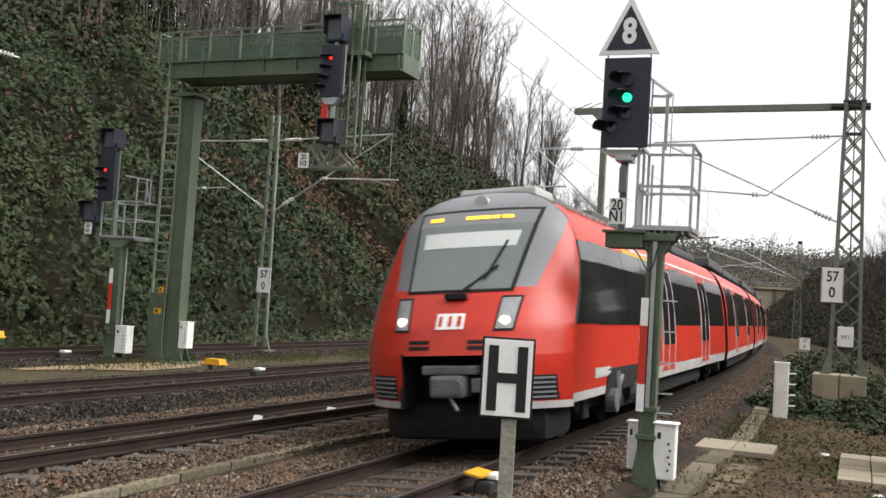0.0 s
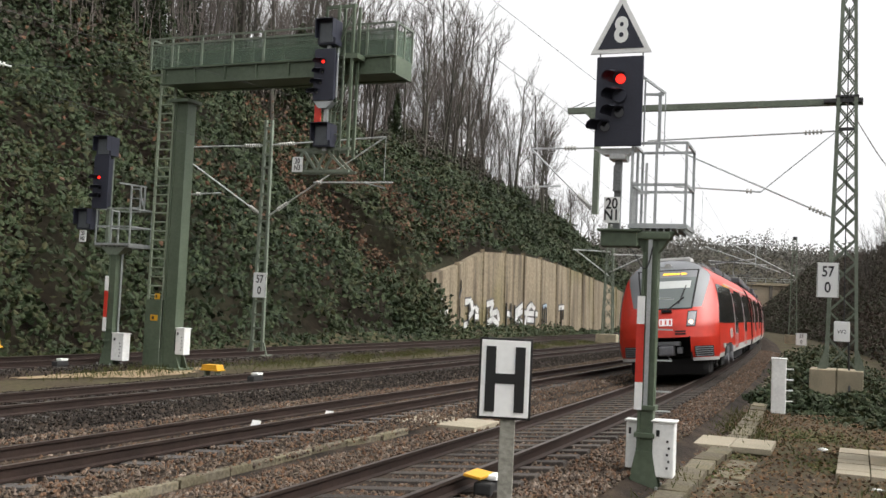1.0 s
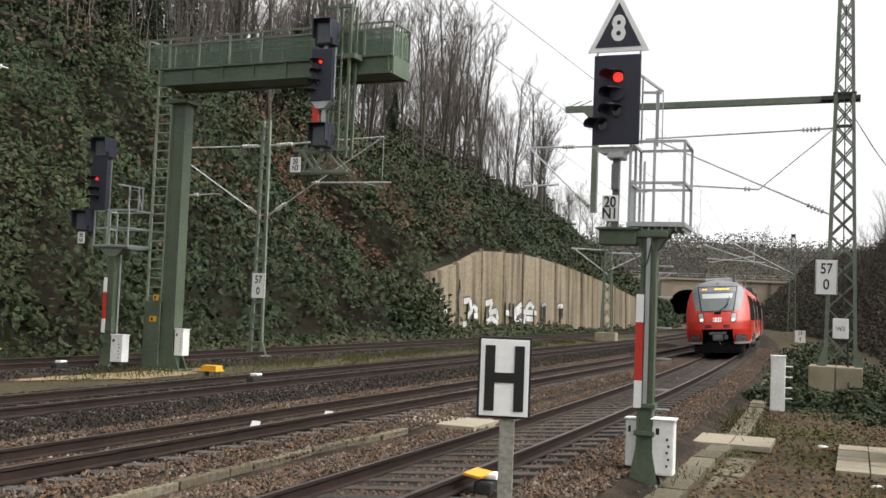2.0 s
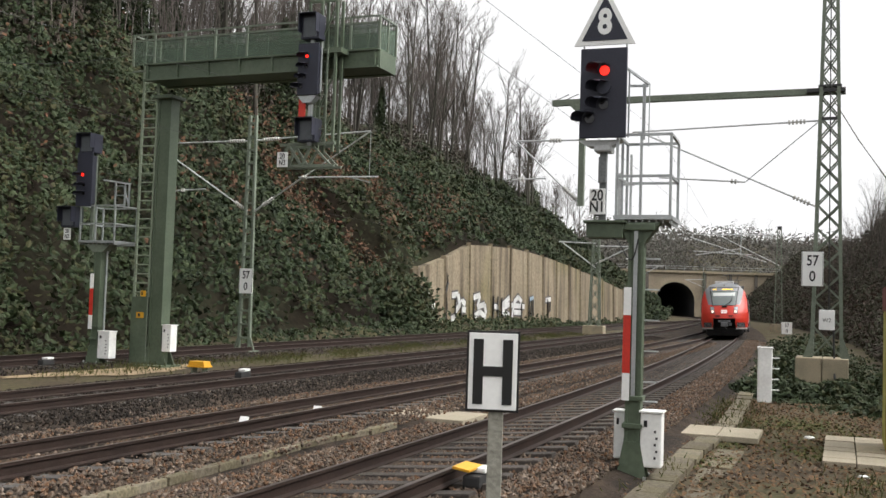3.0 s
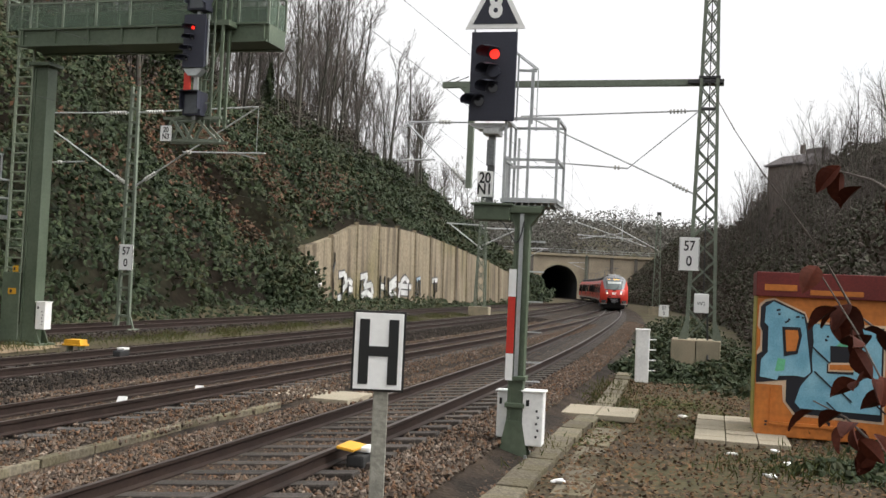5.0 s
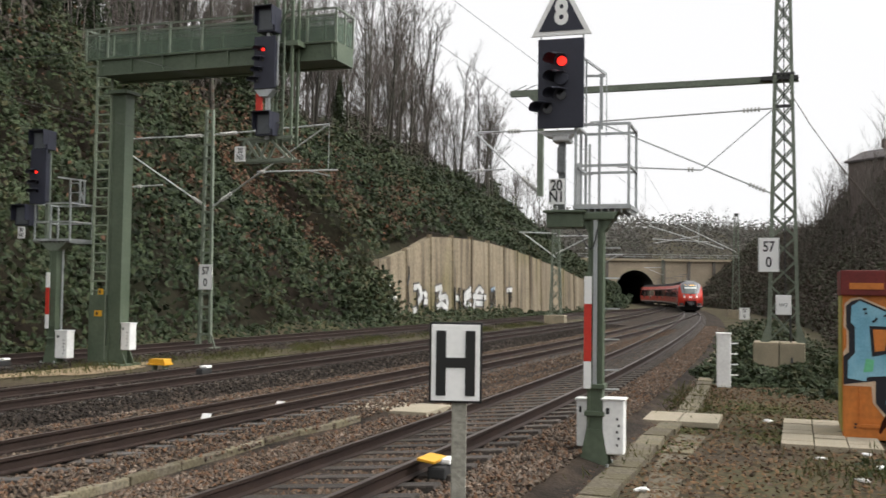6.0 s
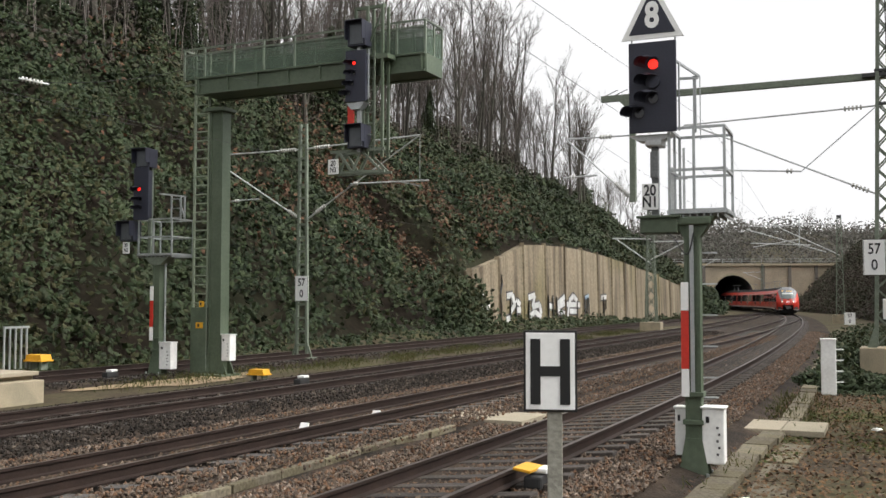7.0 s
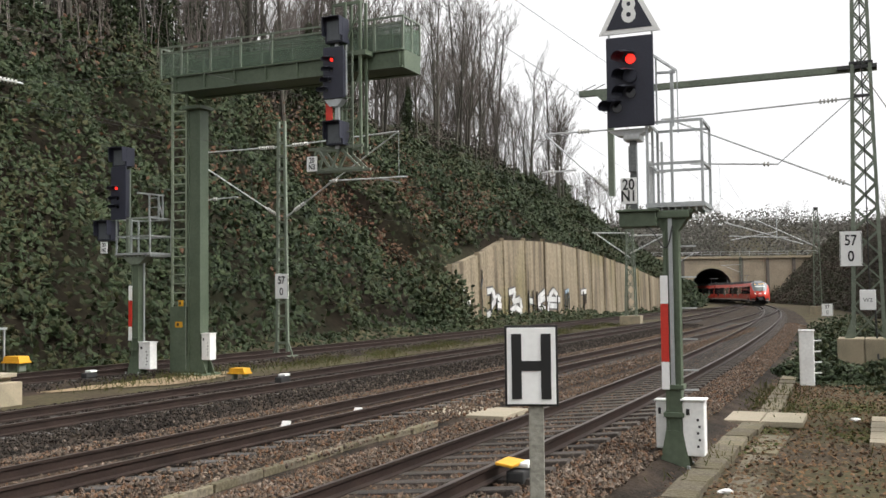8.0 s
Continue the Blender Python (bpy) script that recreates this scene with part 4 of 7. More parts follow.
def portal_mast():
    p = thing("catenary_portal", "grey-green lattice mast with long crossbeam and hanging post", "catenary mast", pose(11.04, 27.0, 0, 0, 0, -23), "overhead line masts")
    lattice(p, 0.76, 0.24, 0.75, 13.0, M["greenlight"], 20)
    bm = B()
    for s in (-1, 1):
        poly(bm, [(s * 0.36, 0.72), (s * 0.6, 0.72), (s * 0.42, 1.25)][::s], (-0.44, -0.40))
        poly(bm, [(s * 0.36, 0.72), (s * 0.6, 0.72), (s * 0.42, 1.25)][::s], (0.40, 0.44))
    pieces("gusset", bm, M["greenlight"], p)
    bm = B()
    bar(bm, (0.4, 0, 8.05), (-7.9, 0, 8.05), 0.16, 0.18)
    part("crossbeam", bm, M["greenlight"], p)
    bm = B()
    box(bm, (-0.1, 0, 8.05), (1.0, 0.5, 0.1))
    box(bm, (0, 0, 8.16), (0.6, 0.55, 0.06))
    box(bm, (0, -0.24, 7.25), (0.5, 0.08, 0.08))
    pieces("beam_clamp", bm, M["wire"], p)
    bm = B()
    bar(bm, (-6.95, 0, 8.0), (-6.95, 0, 4.9), 0.17, 0.17)
    poly(bm, [(-7.35, 7.95), (-6.55, 7.95), (-6.85, 7.65), (-7.05, 7.65)], (-0.1, 0.1))
    part("hanging_post", bm, M["greenlight"], p, "green post hung from the beam")
    insulator_rod(p, (-7.0, 0, 5.0), (-9.1, 0.2, 6.95), 6, at=0.05)
    insulator_rod(p, (-7.0, 0, 6.9), (-9.1, 0.2, 6.95), 4, at=0.3)
    insulator_rod(p, (-9.2, 0.2, 5.75), (-8.1, 0.2, 5.78), 2, at=0.2)
    insulator_rod(p, (-0.1, 0, 7.25), (-5.4, -0.2, 7.05), 5, at=0.1)
    insulator_rod(p, (-0.2, 0, 4.8), (-5.2, -0.2, 7.05), 5, at=0.06)
    insulator_rod(p, (-2.2, -0.1, 5.55), (-4.6, -0.2, 5.7), 2, at=0.1)
    bm = B()
    bar(bm, (-0.3, 0, 7.2), (-2.2, -0.1, 5.55), 0.03, seg=6)
    part("stay", bm, M["galv"], p)
    km_plate(p, -0.38, 3.12, -0.44, 0.56, 0.93)
    bm = B()
    box(bm, (0.0, -0.42, 1.75), (0.40, 0.06, 0.54), bevel=0.02)
    wp = part("small_plate", bm, M["white"], p, "small white plate with dark mark")
    lettering("lettering", "W2", 0.15, M["ink"], wp, (0.0, -0.455, 1.74))
    bm = B()
    bar(bm, (0.0, -0.3, 10.6), (0.05, -0.42, 1.9), 0.03, seg=6)
    bar(bm, (0.17, -0.42, 1.5), (0.2, -0.45, 0.72), 0.05, seg=6)
    bar(bm, (0.2, -0.45, 0.72), (0.22, -0.72, 0.2), 0.06, seg=6)
    part("cable", bm, M["cable"], p)
    bm = B()
    for x in (-7.6, -7.9):
        bar(bm, (x, 0, 8.1), (x + 0.5, 0, 8.3), 0.02)
    pieces("wire_clip", bm, M["wire"], p)
    f = thing("mast_foundation", "weathered beige concrete foundation block under the mast", "foundation", pose(10.92, 27.0, 0, 0, 0, -23))
    for s, w in ((-0.34, 0.66), (0.34, 0.66)):
        bm = B()
        box(bm, (s, 0, 0.13), (w, 1.25, 1.2), bevel=0.03)
        part("block", bm, M["concrete"], f)
    return p


portal_mast()


def far_mast(x, y, top, arms, plinth, w0=0.75):
    m = thing("catenary_mast", "grey-green lattice mast with white arms on a plinth", "catenary mast", pose(x, y, 0, 0, 0, -20), "overhead line masts")
    lattice(m, w0, 0.34, plinth, top, M["greenlight"], 10)
    bm = B()
    box(bm, (0, 0, top), (0.42, 0.42, 0.3))
    part("cap", bm, M["wire"], m)
    for a, b in arms:
        insulator_rod(m, a, b, 3, 0.11, at=0.1)
    bm = B()
    box(bm, (0, 0, plinth / 2 - 0.3), (1.5, 1.2, plinth + 0.7), bevel=0.04)
    part("plinth", bm, M["concrete"], m, "concrete plinth")
    return m


far_mast(12.65, 73.1, 8.6, [((0, 0, 4.6), (-2.6, 0, 6.5)), ((0, 0, 6.4), (-2.8, 0, 6.5)), ((0, 0, 4.9), (2.6, 0, 6.2)), ((0, 0, 6.2), (2.8, 0, 6.2)), ((2.2, 0, 5.3), (3.8, 0, 5.3))], 0.3)
far_mast(34.95, 97.3, 10.0, [((0, 0, 6.3), (-6.5, 0, 9.6)), ((-0.2, 0, 9.3), (-8.4, 0, 9.3)), ((-1.2, 0, 6.6), (-8.6, 0, 9.0)), ((-2.6, 0, 7.3), (-8.2, 0, 7.6)), ((-3.6, 0, 7.9), (-8.0, 0, 7.2))], 0.5)
far_mast(30.6, 140.0, 8.5, [((0, 0, 6.0), (2.5, 0, 7.5)), ((0, 0, 7.5), (3.2, 0, 7.5)), ((0, 0, 6.0), (-2.0, 0, 7.2))], 0.2, 0.6)
far_mast(58.0, 205.0, 9.0, [((0, 0, 6.0), (-3.5, 0, 7.5)), ((0, 0, 7.6), (-3.8, 0, 7.5))], 0.2, 0.6)


def wires():
    random.seed(8)
    for name, fn, lo, hi, y0, y1, side in (("contact_wire", TR1, 5.45, 7.0, -30, 205, 0), ("contact_wire", TR2, 5.45, 7.0, 29, 118, 0), ("contact_wire", TR3, 5.5, 7.4, -30, 180, 0), ("contact_wire", TR4, 5.5, 7.4, -30, 150, 0)):
        w = thing(name, "thin overhead contact wire and messenger with droppers", "overhead wire")
        span = 58.0
        def sag(y):
            k = ((y - 28) / span) % 1.0
            return 4 * k * (1 - k)
        for z0, s, r in ((lo, 0.0, 0.004), (hi, 1.05, 0.004)):
            run_of("wire", [(fn(y), y, z0 - s * sag(y)) for y in np.arange(y0, y1, 4.0)], r, M["wire"], w)
        for y in np.arange(max(y0 + 45, 36), y1 - 4, 12.0):
            run_of("dropper", [(fn(y), y, lo), (fn(y), y, hi - 1.05 * sag(y))], 0.005, M["wire"], w, 4)
    w = thing("feeder_wire", "thin dark feeder wires strung along the bank", "overhead wire")
    for pts in ([(-30, 14, 11.2), (-17, 33, 9.6), (-7.2, 29.4, 9.3)],):
        run = []
        for a, b in zip(pts, pts[1:]):
            a, b = Vector(a), Vector(b)
            run += [a.lerp(b, k / 8) - Vector((0, 0, 2.0 * k / 8 * (1 - k / 8))) for k in range(9 if b == Vector(pts[-1]) else 8)]
        run_of("wire", run, 0.009, M["wire"], w)
    ins = thing("line_insulator", "pale ribbed insulator string on a wire", "insulator")
    insulator_rod(ins, (-13.0, 27.5, 8.25), (-12.3, 27.9, 8.15), 6, 0.1, 0.1)


wires()


# ---- small trackside things ----
def h_board():
    s = thing("stop_board", "white board with a black H on a grey post", "sign", pose(0.66, 8.6, 0, 0, 0, -6))
    bm = B()
    box(bm, (0, 0, 0.35), (0.127, 0.10, 2.3), bevel=0.008)
    part("post", bm, mat("grey_timber", (0.33, 0.32, 0.27), 0.85, vary=0.35, scale=6, bump=0.3, fine=30), s, "weathered grey post")
    bm = B()
    box(bm, (-0.035, -0.065, 1.39), (0.455, 0.012, 0.69), bevel=0.004)
    part("rim", bm, M["ink"], s, "black rim")
    bm = B()
    box(bm, (-0.035, -0.076, 1.39), (0.415, 0.012, 0.65), bevel=0.003)
    f = part("board", bm, M["white"], s, "white board")
    bm = B()
    for x in (-0.125, 0.125):
        box(bm, (-0.035 + x, -0.0855, 1.385), (0.085, 0.006, 0.555))
    box(bm, (-0.035, -0.0855, 1.39), (0.17, 0.006, 0.085))
    part("letter", bm, M["ink"], f, "black letter H")


h_board()


def graffiti_box():
    g = thing("switch_cabinet", "brick-red roofed equipment hut covered in blue and orange graffiti", "equipment hut", pose(7.3, 15.5, -0.25, 0, 0, -23))
    orange = mat("spray_orange", (0.62, 0.20, 0.035), 0.6, vary=0.25, scale=2, fine=12)
    blue = mat("spray_light_blue", (0.20, 0.47, 0.62), 0.6, vary=0.2, scale=2.5, col2=(0.26, 0.52, 0.64))
    blk = mat("spray_black", (0.012, 0.012, 0.018), 0.5, vary=0.1)
    cream = mat("spray_cream", (0.70, 0.52, 0.36), 0.6, vary=0.2)
    maroon = mat("maroon_roof", (0.17, 0.022, 0.018), 0.6, vary=0.3, scale=2)
    bm = B()
    box(bm, (1.5, 0.75, 1.2), (3.0, 1.5, 2.4), bevel=0.02)
    part("body", bm, orange, g, "orange sprayed wall")
    bm = B()
    box(bm, (1.5, 0.74, 2.47), (3.06, 1.6, 0.40), bevel=0.015)
    rf = part("roof", bm, maroon, g, "maroon roof band")
    bm = B()
    box(bm, (0.35, -0.068, 2.42), (0.5, 0.006, 0.1))
    box(bm, (1.2, -0.068, 2.36), (0.8, 0.006, 0.08))
    part("smear", bm, orange, rf)
    bm = B()
    box(bm, (0.0, 0.75, 1.2), (0.03, 1.3, 2.2))
    part("side", bm, mat("yellow_green_edge", (0.42, 0.38, 0.08), 0.6, vary=0.3), g)
    # letter shapes as raised layers of paint: black outline, blue fill, orange counters
    def flat(name, pts, material, y, label=""):
        bm = B()
        poly(bm, pts, (y, y + 0.02))
        part(name, bm, material, g, label)
    flat("halo", [(0.03, 2.14), (0.12, 2.22), (0.26, 2.25), (0.74, 2.04), (0.80, 1.90), (1.61, 1.88), (1.96, 1.88), (1.96, 0.32), (0.61, 0.36), (0.44, 0.58), (0.42, 0.84), (0.01, 0.84), (0.01, 1.37), (0.06, 1.46), (0.06, 1.71), (0.01, 1.78)], cream, -0.006)
    flat("outline", [(0.05, 2.10), (0.13, 2.18), (0.26, 2.22), (0.73, 2.01), (0.78, 1.87), (1.61, 1.84), (1.93, 1.84), (1.93, 0.36), (0.63, 0.40), (0.48, 0.58), (0.48, 0.93), (0.01, 0.86), (0.01, 1.31), (0.09, 1.37), (0.09, 1.69), (0.05, 1.78)], blk, -0.014, "black sprayed outline")
    flat("fill", [(0.13, 2.10), (0.25, 2.19), (0.72, 1.98), (0.76, 1.78), (0.84, 1.17), (0.85, 1.08), (0.76, 0.99), (0.61, 1.01), (0.36, 0.99), (0.34, 0.92), (0.07, 0.96), (0.08, 1.24), (0.18, 1.36), (0.18, 1.78), (0.12, 1.84)], blue, -0.022, "light blue sprayed letter")
    flat("fill", [(0.88, 1.86), (1.37, 1.82), (1.90, 1.80), (1.90, 0.47), (0.70, 0.49), (0.62, 0.58), (0.70, 0.84), (0.76, 0.93), (0.88, 1.08), (0.86, 1.31), (0.88, 1.57), (0.86, 1.78)], blue, -0.022, "light blue sprayed letter")
    flat("counter", [(0.39, 1.79), (0.67, 1.79), (0.70, 1.66), (0.64, 1.36), (0.43, 1.31)], blk, -0.03)
    flat("counter", [(0.44, 1.74), (0.63, 1.74), (0.65, 1.63), (0.61, 1.41), (0.47, 1.39)], orange, -0.036)
    flat("counter", [(1.13, 1.52), (1.49, 1.52), (1.49, 1.08), (1.09, 1.08), (1.09, 1.22), (1.14, 1.27)], blk, -0.03)
    flat("counter", [(1.11, 1.25), (1.49, 1.27), (1.49, 1.12), (1.11, 1.11)], cream, -0.036)
    flat("counter", [(1.13, 1.22), (1.48, 1.24), (1.48, 1.15), (1.13, 1.14)], orange, -0.042)
    green = mat("spray_green", (0.16, 0.55, 0.30), 0.6, vary=0.2)
    flat("patch", [(0.30, 1.06), (0.34, 1.28), (0.46, 1.26), (0.44, 1.08)], green, -0.028)
    flat("patch", [(1.22, 1.52), (1.32, 1.62), (1.44, 1.56), (1.3, 1.46)], green, -0.028)
    bm = B()
    box(bm, (0.9, -0.02, 0.22), (1.3, 0.04, 0.05))
    box(bm, (0.26, -0.015, 0.5), (0.03, 0.03, 0.6))
    part("ledge", bm, orange, g)
    random.seed(31)
    bm = B()
    for k in range(9):
        u, z = random.uniform(0.2, 1.5), random.choice((random.uniform(0.15, 0.8), random.uniform(1.1, 2.1)))
        for j in range(3):
            box(bm, (u + random.uniform(-.05, .05), -0.044, z + random.uniform(-.04, .04)), (0.035, 0.005, 0.03))
    part("speckle", bm, blk, g)
    bm = B()
    for u, z in ((0.85, 1.5), (0.9, 1.1), (1.2, 0.9), (1.7, 0.75), (1.1, 0.62)):
        bar(bm, (u, -0.033, z), (u + 0.28, -0.033, z - 0.26), 0.012, 0.025)
    part("stroke", bm, blk, g)


graffiti_box()


def paving():
    p = thing("paved_apron", "pale ribbed paving slabs with a metal cover beside the hut", "paving", pose(5.98, 14.75, -0.26, 0, 0, -23), kind="structure")
    first = None
    for i in range(3):
        for j in range(8):
            if 1 <= i <= 2 and 3 <= j <= 4:
                continue
            if first is None:
                bm = B()
                box(bm, (0.24, 0.21, 0.0), (0.465, 0.405, 0.09), bevel=0.012)
                first = part("paving_slab", bm, M["slabm"], p)
            else:
                again(first, p, pose(i * 0.48, j * 0.42, random.uniform(-0.008, 0.008), 0, 0, random.uniform(-0.6, 0.6)))
    bm = B()
    box(bm, (0.96, 1.68, 0.01), (0.94, 0.8, 0.1), bevel=0.01)
    lid = part("cover", bm, M["concrete"], p, "pale access cover")
    bm = B()
    box(bm, (0.96, 1.68, 0.063), (0.22, 0.03, 0.006))
    part("slot", bm, M["ink"], lid)
    c = thing("concrete_slab", "pale concrete cover slab lying over the cable trough", "slab", pose(5.28, 17.45, -0.26, 0, 0, -22))
    for x in (-0.34, 0.34):
        bm = B()
        box(bm, (x, 0, 0.05), (0.66, 1.35, 0.1), bevel=0.015)
        part("slab", bm, M["slabm"], c)
    c = thing("concrete_slab", "pale concrete slab between two tracks", "slab", pose(0.25, 18.2, -0.15, 0, 0, -23))
    for x in (-0.42, 0.42):
        bm = B()
        box(bm, (x, 0, 0.0), (0.82, 1.3, 0.1), bevel=0.015)
        part("slab", bm, M["slabm"], c)


paving()


def troughs():
    random.seed(2)
    t = thing("cable_trough", "line of weathered concrete trough lids beside the track", "cable trough", kind="structure")
    bm = B()
    box(bm, (0, 0, 0), (0.36, 0.92, 0.12), bevel=0.015)
    src = part("trough_lid", bm, M["oldconcrete"], t)
    path = line((6, 0.25), (11.04, 2.40), (13.26, 3.34), (15.5, 4.30), (17, 5.0), (18.9, 5.86), (24.1, 7.85), (61.6, 21.6), (89.6, 30.3), (130, 41))
    y, n = 6.0, 0
    while y < 60:
        d = Vector((path(y + 0.5) - path(y - 0.5), 1, 0)).normalized()
        if not 16.7 < y < 18.2 and not (26 < y and random.random() < 0.25):
            m = pose(path(y), y, -0.25 + random.uniform(-0.015, 0.02), random.uniform(-1, 1), random.uniform(-1.5, 1.5), -math.degrees(math.atan2(d.x, d.y)) + random.uniform(-2, 2))
            if n == 0:
                src.matrix_basis = m
            else:
                again(src, t, m)
            n += 1
        y += 0.95 * d.y
    t2 = thing("cable_trough", "narrow concrete duct lids between two tracks", "cable trough", kind="structure")
    bm = B()
    box(bm, (0, 0, 0), (0.13, 0.96, 0.1), bevel=0.012)
    src = part("trough_lid", bm, M["oldconcrete"], t2)
    path = line((6.5, -4.67), (10.4, -3.05), (12.5, -2.18), (14.4, -1.40), (16.3, -0.45))
    y, n = 7.0, 0
    while y < 16.6:
        d = Vector((path(y + 0.5) - path(y - 0.5), 1, 0)).normalized()
        m = pose(path(y), y, -0.108 + random.uniform(-0.005, 0.005), 0, 0, -math.degrees(math.atan2(d.x, d.y)) + random.uniform(-1, 1))
        if n == 0:
            src.matrix_basis = m
        else:
            again(src, t2, m)
        n += 1
        y += 0.98 * d.y
    # flat concrete edging on the path side
    e = thing("path_edging", "broken flat concrete edging along the dirt path", "edging", kind="structure")
    bm = B()
    box(bm, (0, 0, 0), (0.42, 0.9, 0.1), bevel=0.02)
    src = part("edging_block", bm, M["oldconcrete"], e)
    path = line((6, 1.05), (11, 3.05), (14, 4.15), (16.4, 5.2))
    y, n = 6.0, 0
    while y < 16.2:
        d = Vector((path(y + 0.5) - path(y - 0.5), 1, 0)).normalized()
        m = pose(path(y), y, -0.325 + random.uniform(-0.02, 0.012), random.uniform(-1, 1), random.uniform(-2, 2), -math.degrees(math.atan2(d.x, d.y)) + random.uniform(-2, 2))
        if n == 0:
            src.matrix_basis = m
        else:
            again(src, e, m)
        n += 1
        y += 0.92 * d.y


troughs()


def bollard_box():
    b = thing("cable_cabinet", "slim white plastic cable cabinet beside the path", "cabinet", pose(8.42, 24.3, -0.28, 0, 0, -18))
    bm = B()
    box(bm, (0, 0, 0.66), (0.34, 0.26, 1.32), bevel=0.025)
    part("body", bm, M["whitebox"], b)
    bm = B()
    box(bm, (0, 0, 1.325), (0.37, 0.29, 0.04), bevel=0.012)
    part("lid", bm, M["whitebox"], b)
    for k in range(4):
        bm = B()
        bar(bm, (0.17, 0.1, 0.3 + 0.26 * k), (0.34, 0.16, 0.3 + 0.26 * k), 0.03)
        part("cable_stub", bm, M["whitebox"], b)


bollard_box()


def yellow_box(m, label):
    b = thing("point_motor", label, "trackside box", m, "yellow trackside boxes")
    bm = B()
    poly(bm, [(-0.26, 0.2), (0.26, 0.2), (0.22, 0.34), (-0.22, 0.34)], (-0.16, 0.16))
    box(bm, (0, 0, 0.2), (0.56, 0.38, 0.04), bevel=0.008)
    part("hood", bm, M["yellow"], b, "yellow hood")
    bm = B()
    for s in (-1, 1):
        box(bm, (s * 0.17, 0, 0.09), (0.06, 0.2, 0.2))
    pieces("stand", bm, M["greenlight"], b)


yellow_box(pose(-5.98, 27.2, -0.26, 0, 0, -23), "small yellow hooded box on short legs beside the rail")
yellow_box(pose(-10.25, 23.0, 0.36, 0, 0, -23), "small yellow hooded box on the platform end")


def flap(m, label):
    b = thing("track_magnet", label, "track magnet", m, "track magnets")
    bm = B()
    box(bm, (0, 0, 0.0), (0.2, 0.42, 0.14), bevel=0.03)
    part("body", bm, M["cable"], b)
    bm = B()
    box(bm, (0.02, 0.04, 0.11), (0.2, 0.24, 0.06), bevel=0.02)
    part("cap", bm, M["whitebox"], b, "white cap")
    return b


f1 = flap(pose(-4.35, 24.6, -0.03, 0, 0, -23), "black track magnet with white cap beside the rail")
flap(pose(-10.0, 26.9, -0.06, 0, 0, -23), "black track magnet with white cap at the far track")
y = flap(pose(0.66, 10.95, 0.04, 0, 0, -23), "black track magnet with white cap and yellow cover plate")
bm = B()
box(bm, (-0.1, -0.1, 0.13), (0.2, 0.42, 0.03), m=pose(0, 0, 0, 0, 8, 0), bevel=0.006)
part("cover_plate", bm, M["yellow"], y, "yellow cover plate")


def clip(m):
    b = thing("rail_marker", "small white marker plate clipped at the rail foot", "marker", m, "white rail markers")
    bm = B()
    box(bm, (0, 0, 0), (0.16, 0.03, 0.13), m=pose(0, 0, 0, -30, 0, 0), bevel=0.005)
    part("plate", bm, M["white"], b)
    bm = B()
    box(bm, (0, 0.05, -0.09), (0.03, 0.03, 0.12))
    part("clip", bm, M["galv"], b)
    return b


c1 = clip(pose(-2.86, 16.45, -0.1, 0, 0, -25))
for x, yy in ((-1.88, 18.5), (9.6, 45.0)):
    copy_thing(c1, pose(x, yy, -0.12, 0, 0, -25))


def platform_end():
    p = thing("platform_end", "grey concrete platform end with projecting coping", "platform", pose(-9.75, 21.5, 0, 0, 0, -23), kind="structure")
    for k in range(4):
        bm = B()
        box(bm, (-0.95 - 1.0 * k * 0.0, -0.6 - k * 2.02, -0.15), (1.9, 1.98, 0.72), bevel=0.03)
        part("base_block", bm, M["concrete"], p)
        bm = B()
        box(bm, (-1.1, -0.6 - k * 2.02, 0.14), (1.5, 1.98, 0.34), bevel=0.02)
        part("wall_block", bm, M["concrete"], p)
        bm = B()
        box(bm, (-1.05, -0.6 - k * 2.02, 0.35), (1.75, 1.99, 0.09), bevel=0.015)
        part("coping", bm, M["slabm"], p)
    r = thing("platform_railing", "plain grey metal railing on the platform end", "railing", pose(-10.75, 22.5, 0.38, 0, 0, 67))
    for k in range(5):
        bm = B()
        bar(bm, (-0.1 + 0.16 * k, 0, 0), (-0.1 + 0.16 * k, 0, 0.95), 0.035)
        part("baluster", bm, M["galv"], r)
    bm = B()
    bar(bm, (-0.12, 0, 0.96), (0.6, 0, 0.96), 0.05)
    part("handrail", bm, M["galv"], r)


platform_end()


def low_km_sign():
    s = thing("kilometre_board", "small white kilometre board on a short post", "sign", pose(29.3, 79.6, -0.25, 0, 0, -12))
    bm = B()
    bar(bm, (0, 0.05, 0), (0, 0.05, 0.9), 0.07)
    part("post", bm, M["galv"], s)
    km_plate(s, 0, 0.75, 0, 0.85, 0.95)


low_km_sign()


def sand_patch():
    random.seed(12)
    verts, faces = [(0, 0, 0.05)], []
    n = 40
    for i in range(n):
        a = 2 * math.pi * i / n
        r = 1 + 0.25 * math.sin(3 * a) + random.uniform(-0.12, 0.12)
        verts.append((math.cos(a) * 3.4 * r, math.sin(a) * 0.9 * r, 0.0))
    for i in range(n):
        faces.append((0, 1 + i, 1 + (i + 1) % n))
    ob = pydata("sand_patch", verts, faces, mat("pale_sand", (0.36, 0.27, 0.16), 0.95, vary=0.4, scale=1.5, bump=0.5))
    ob.matrix_basis = pose(-8.2, 27.6, -0.27, 0, 0, 64)
    tagged(ob, "pale sandy earth heaped beside the track", "sand", kind="structure")


sand_patch()


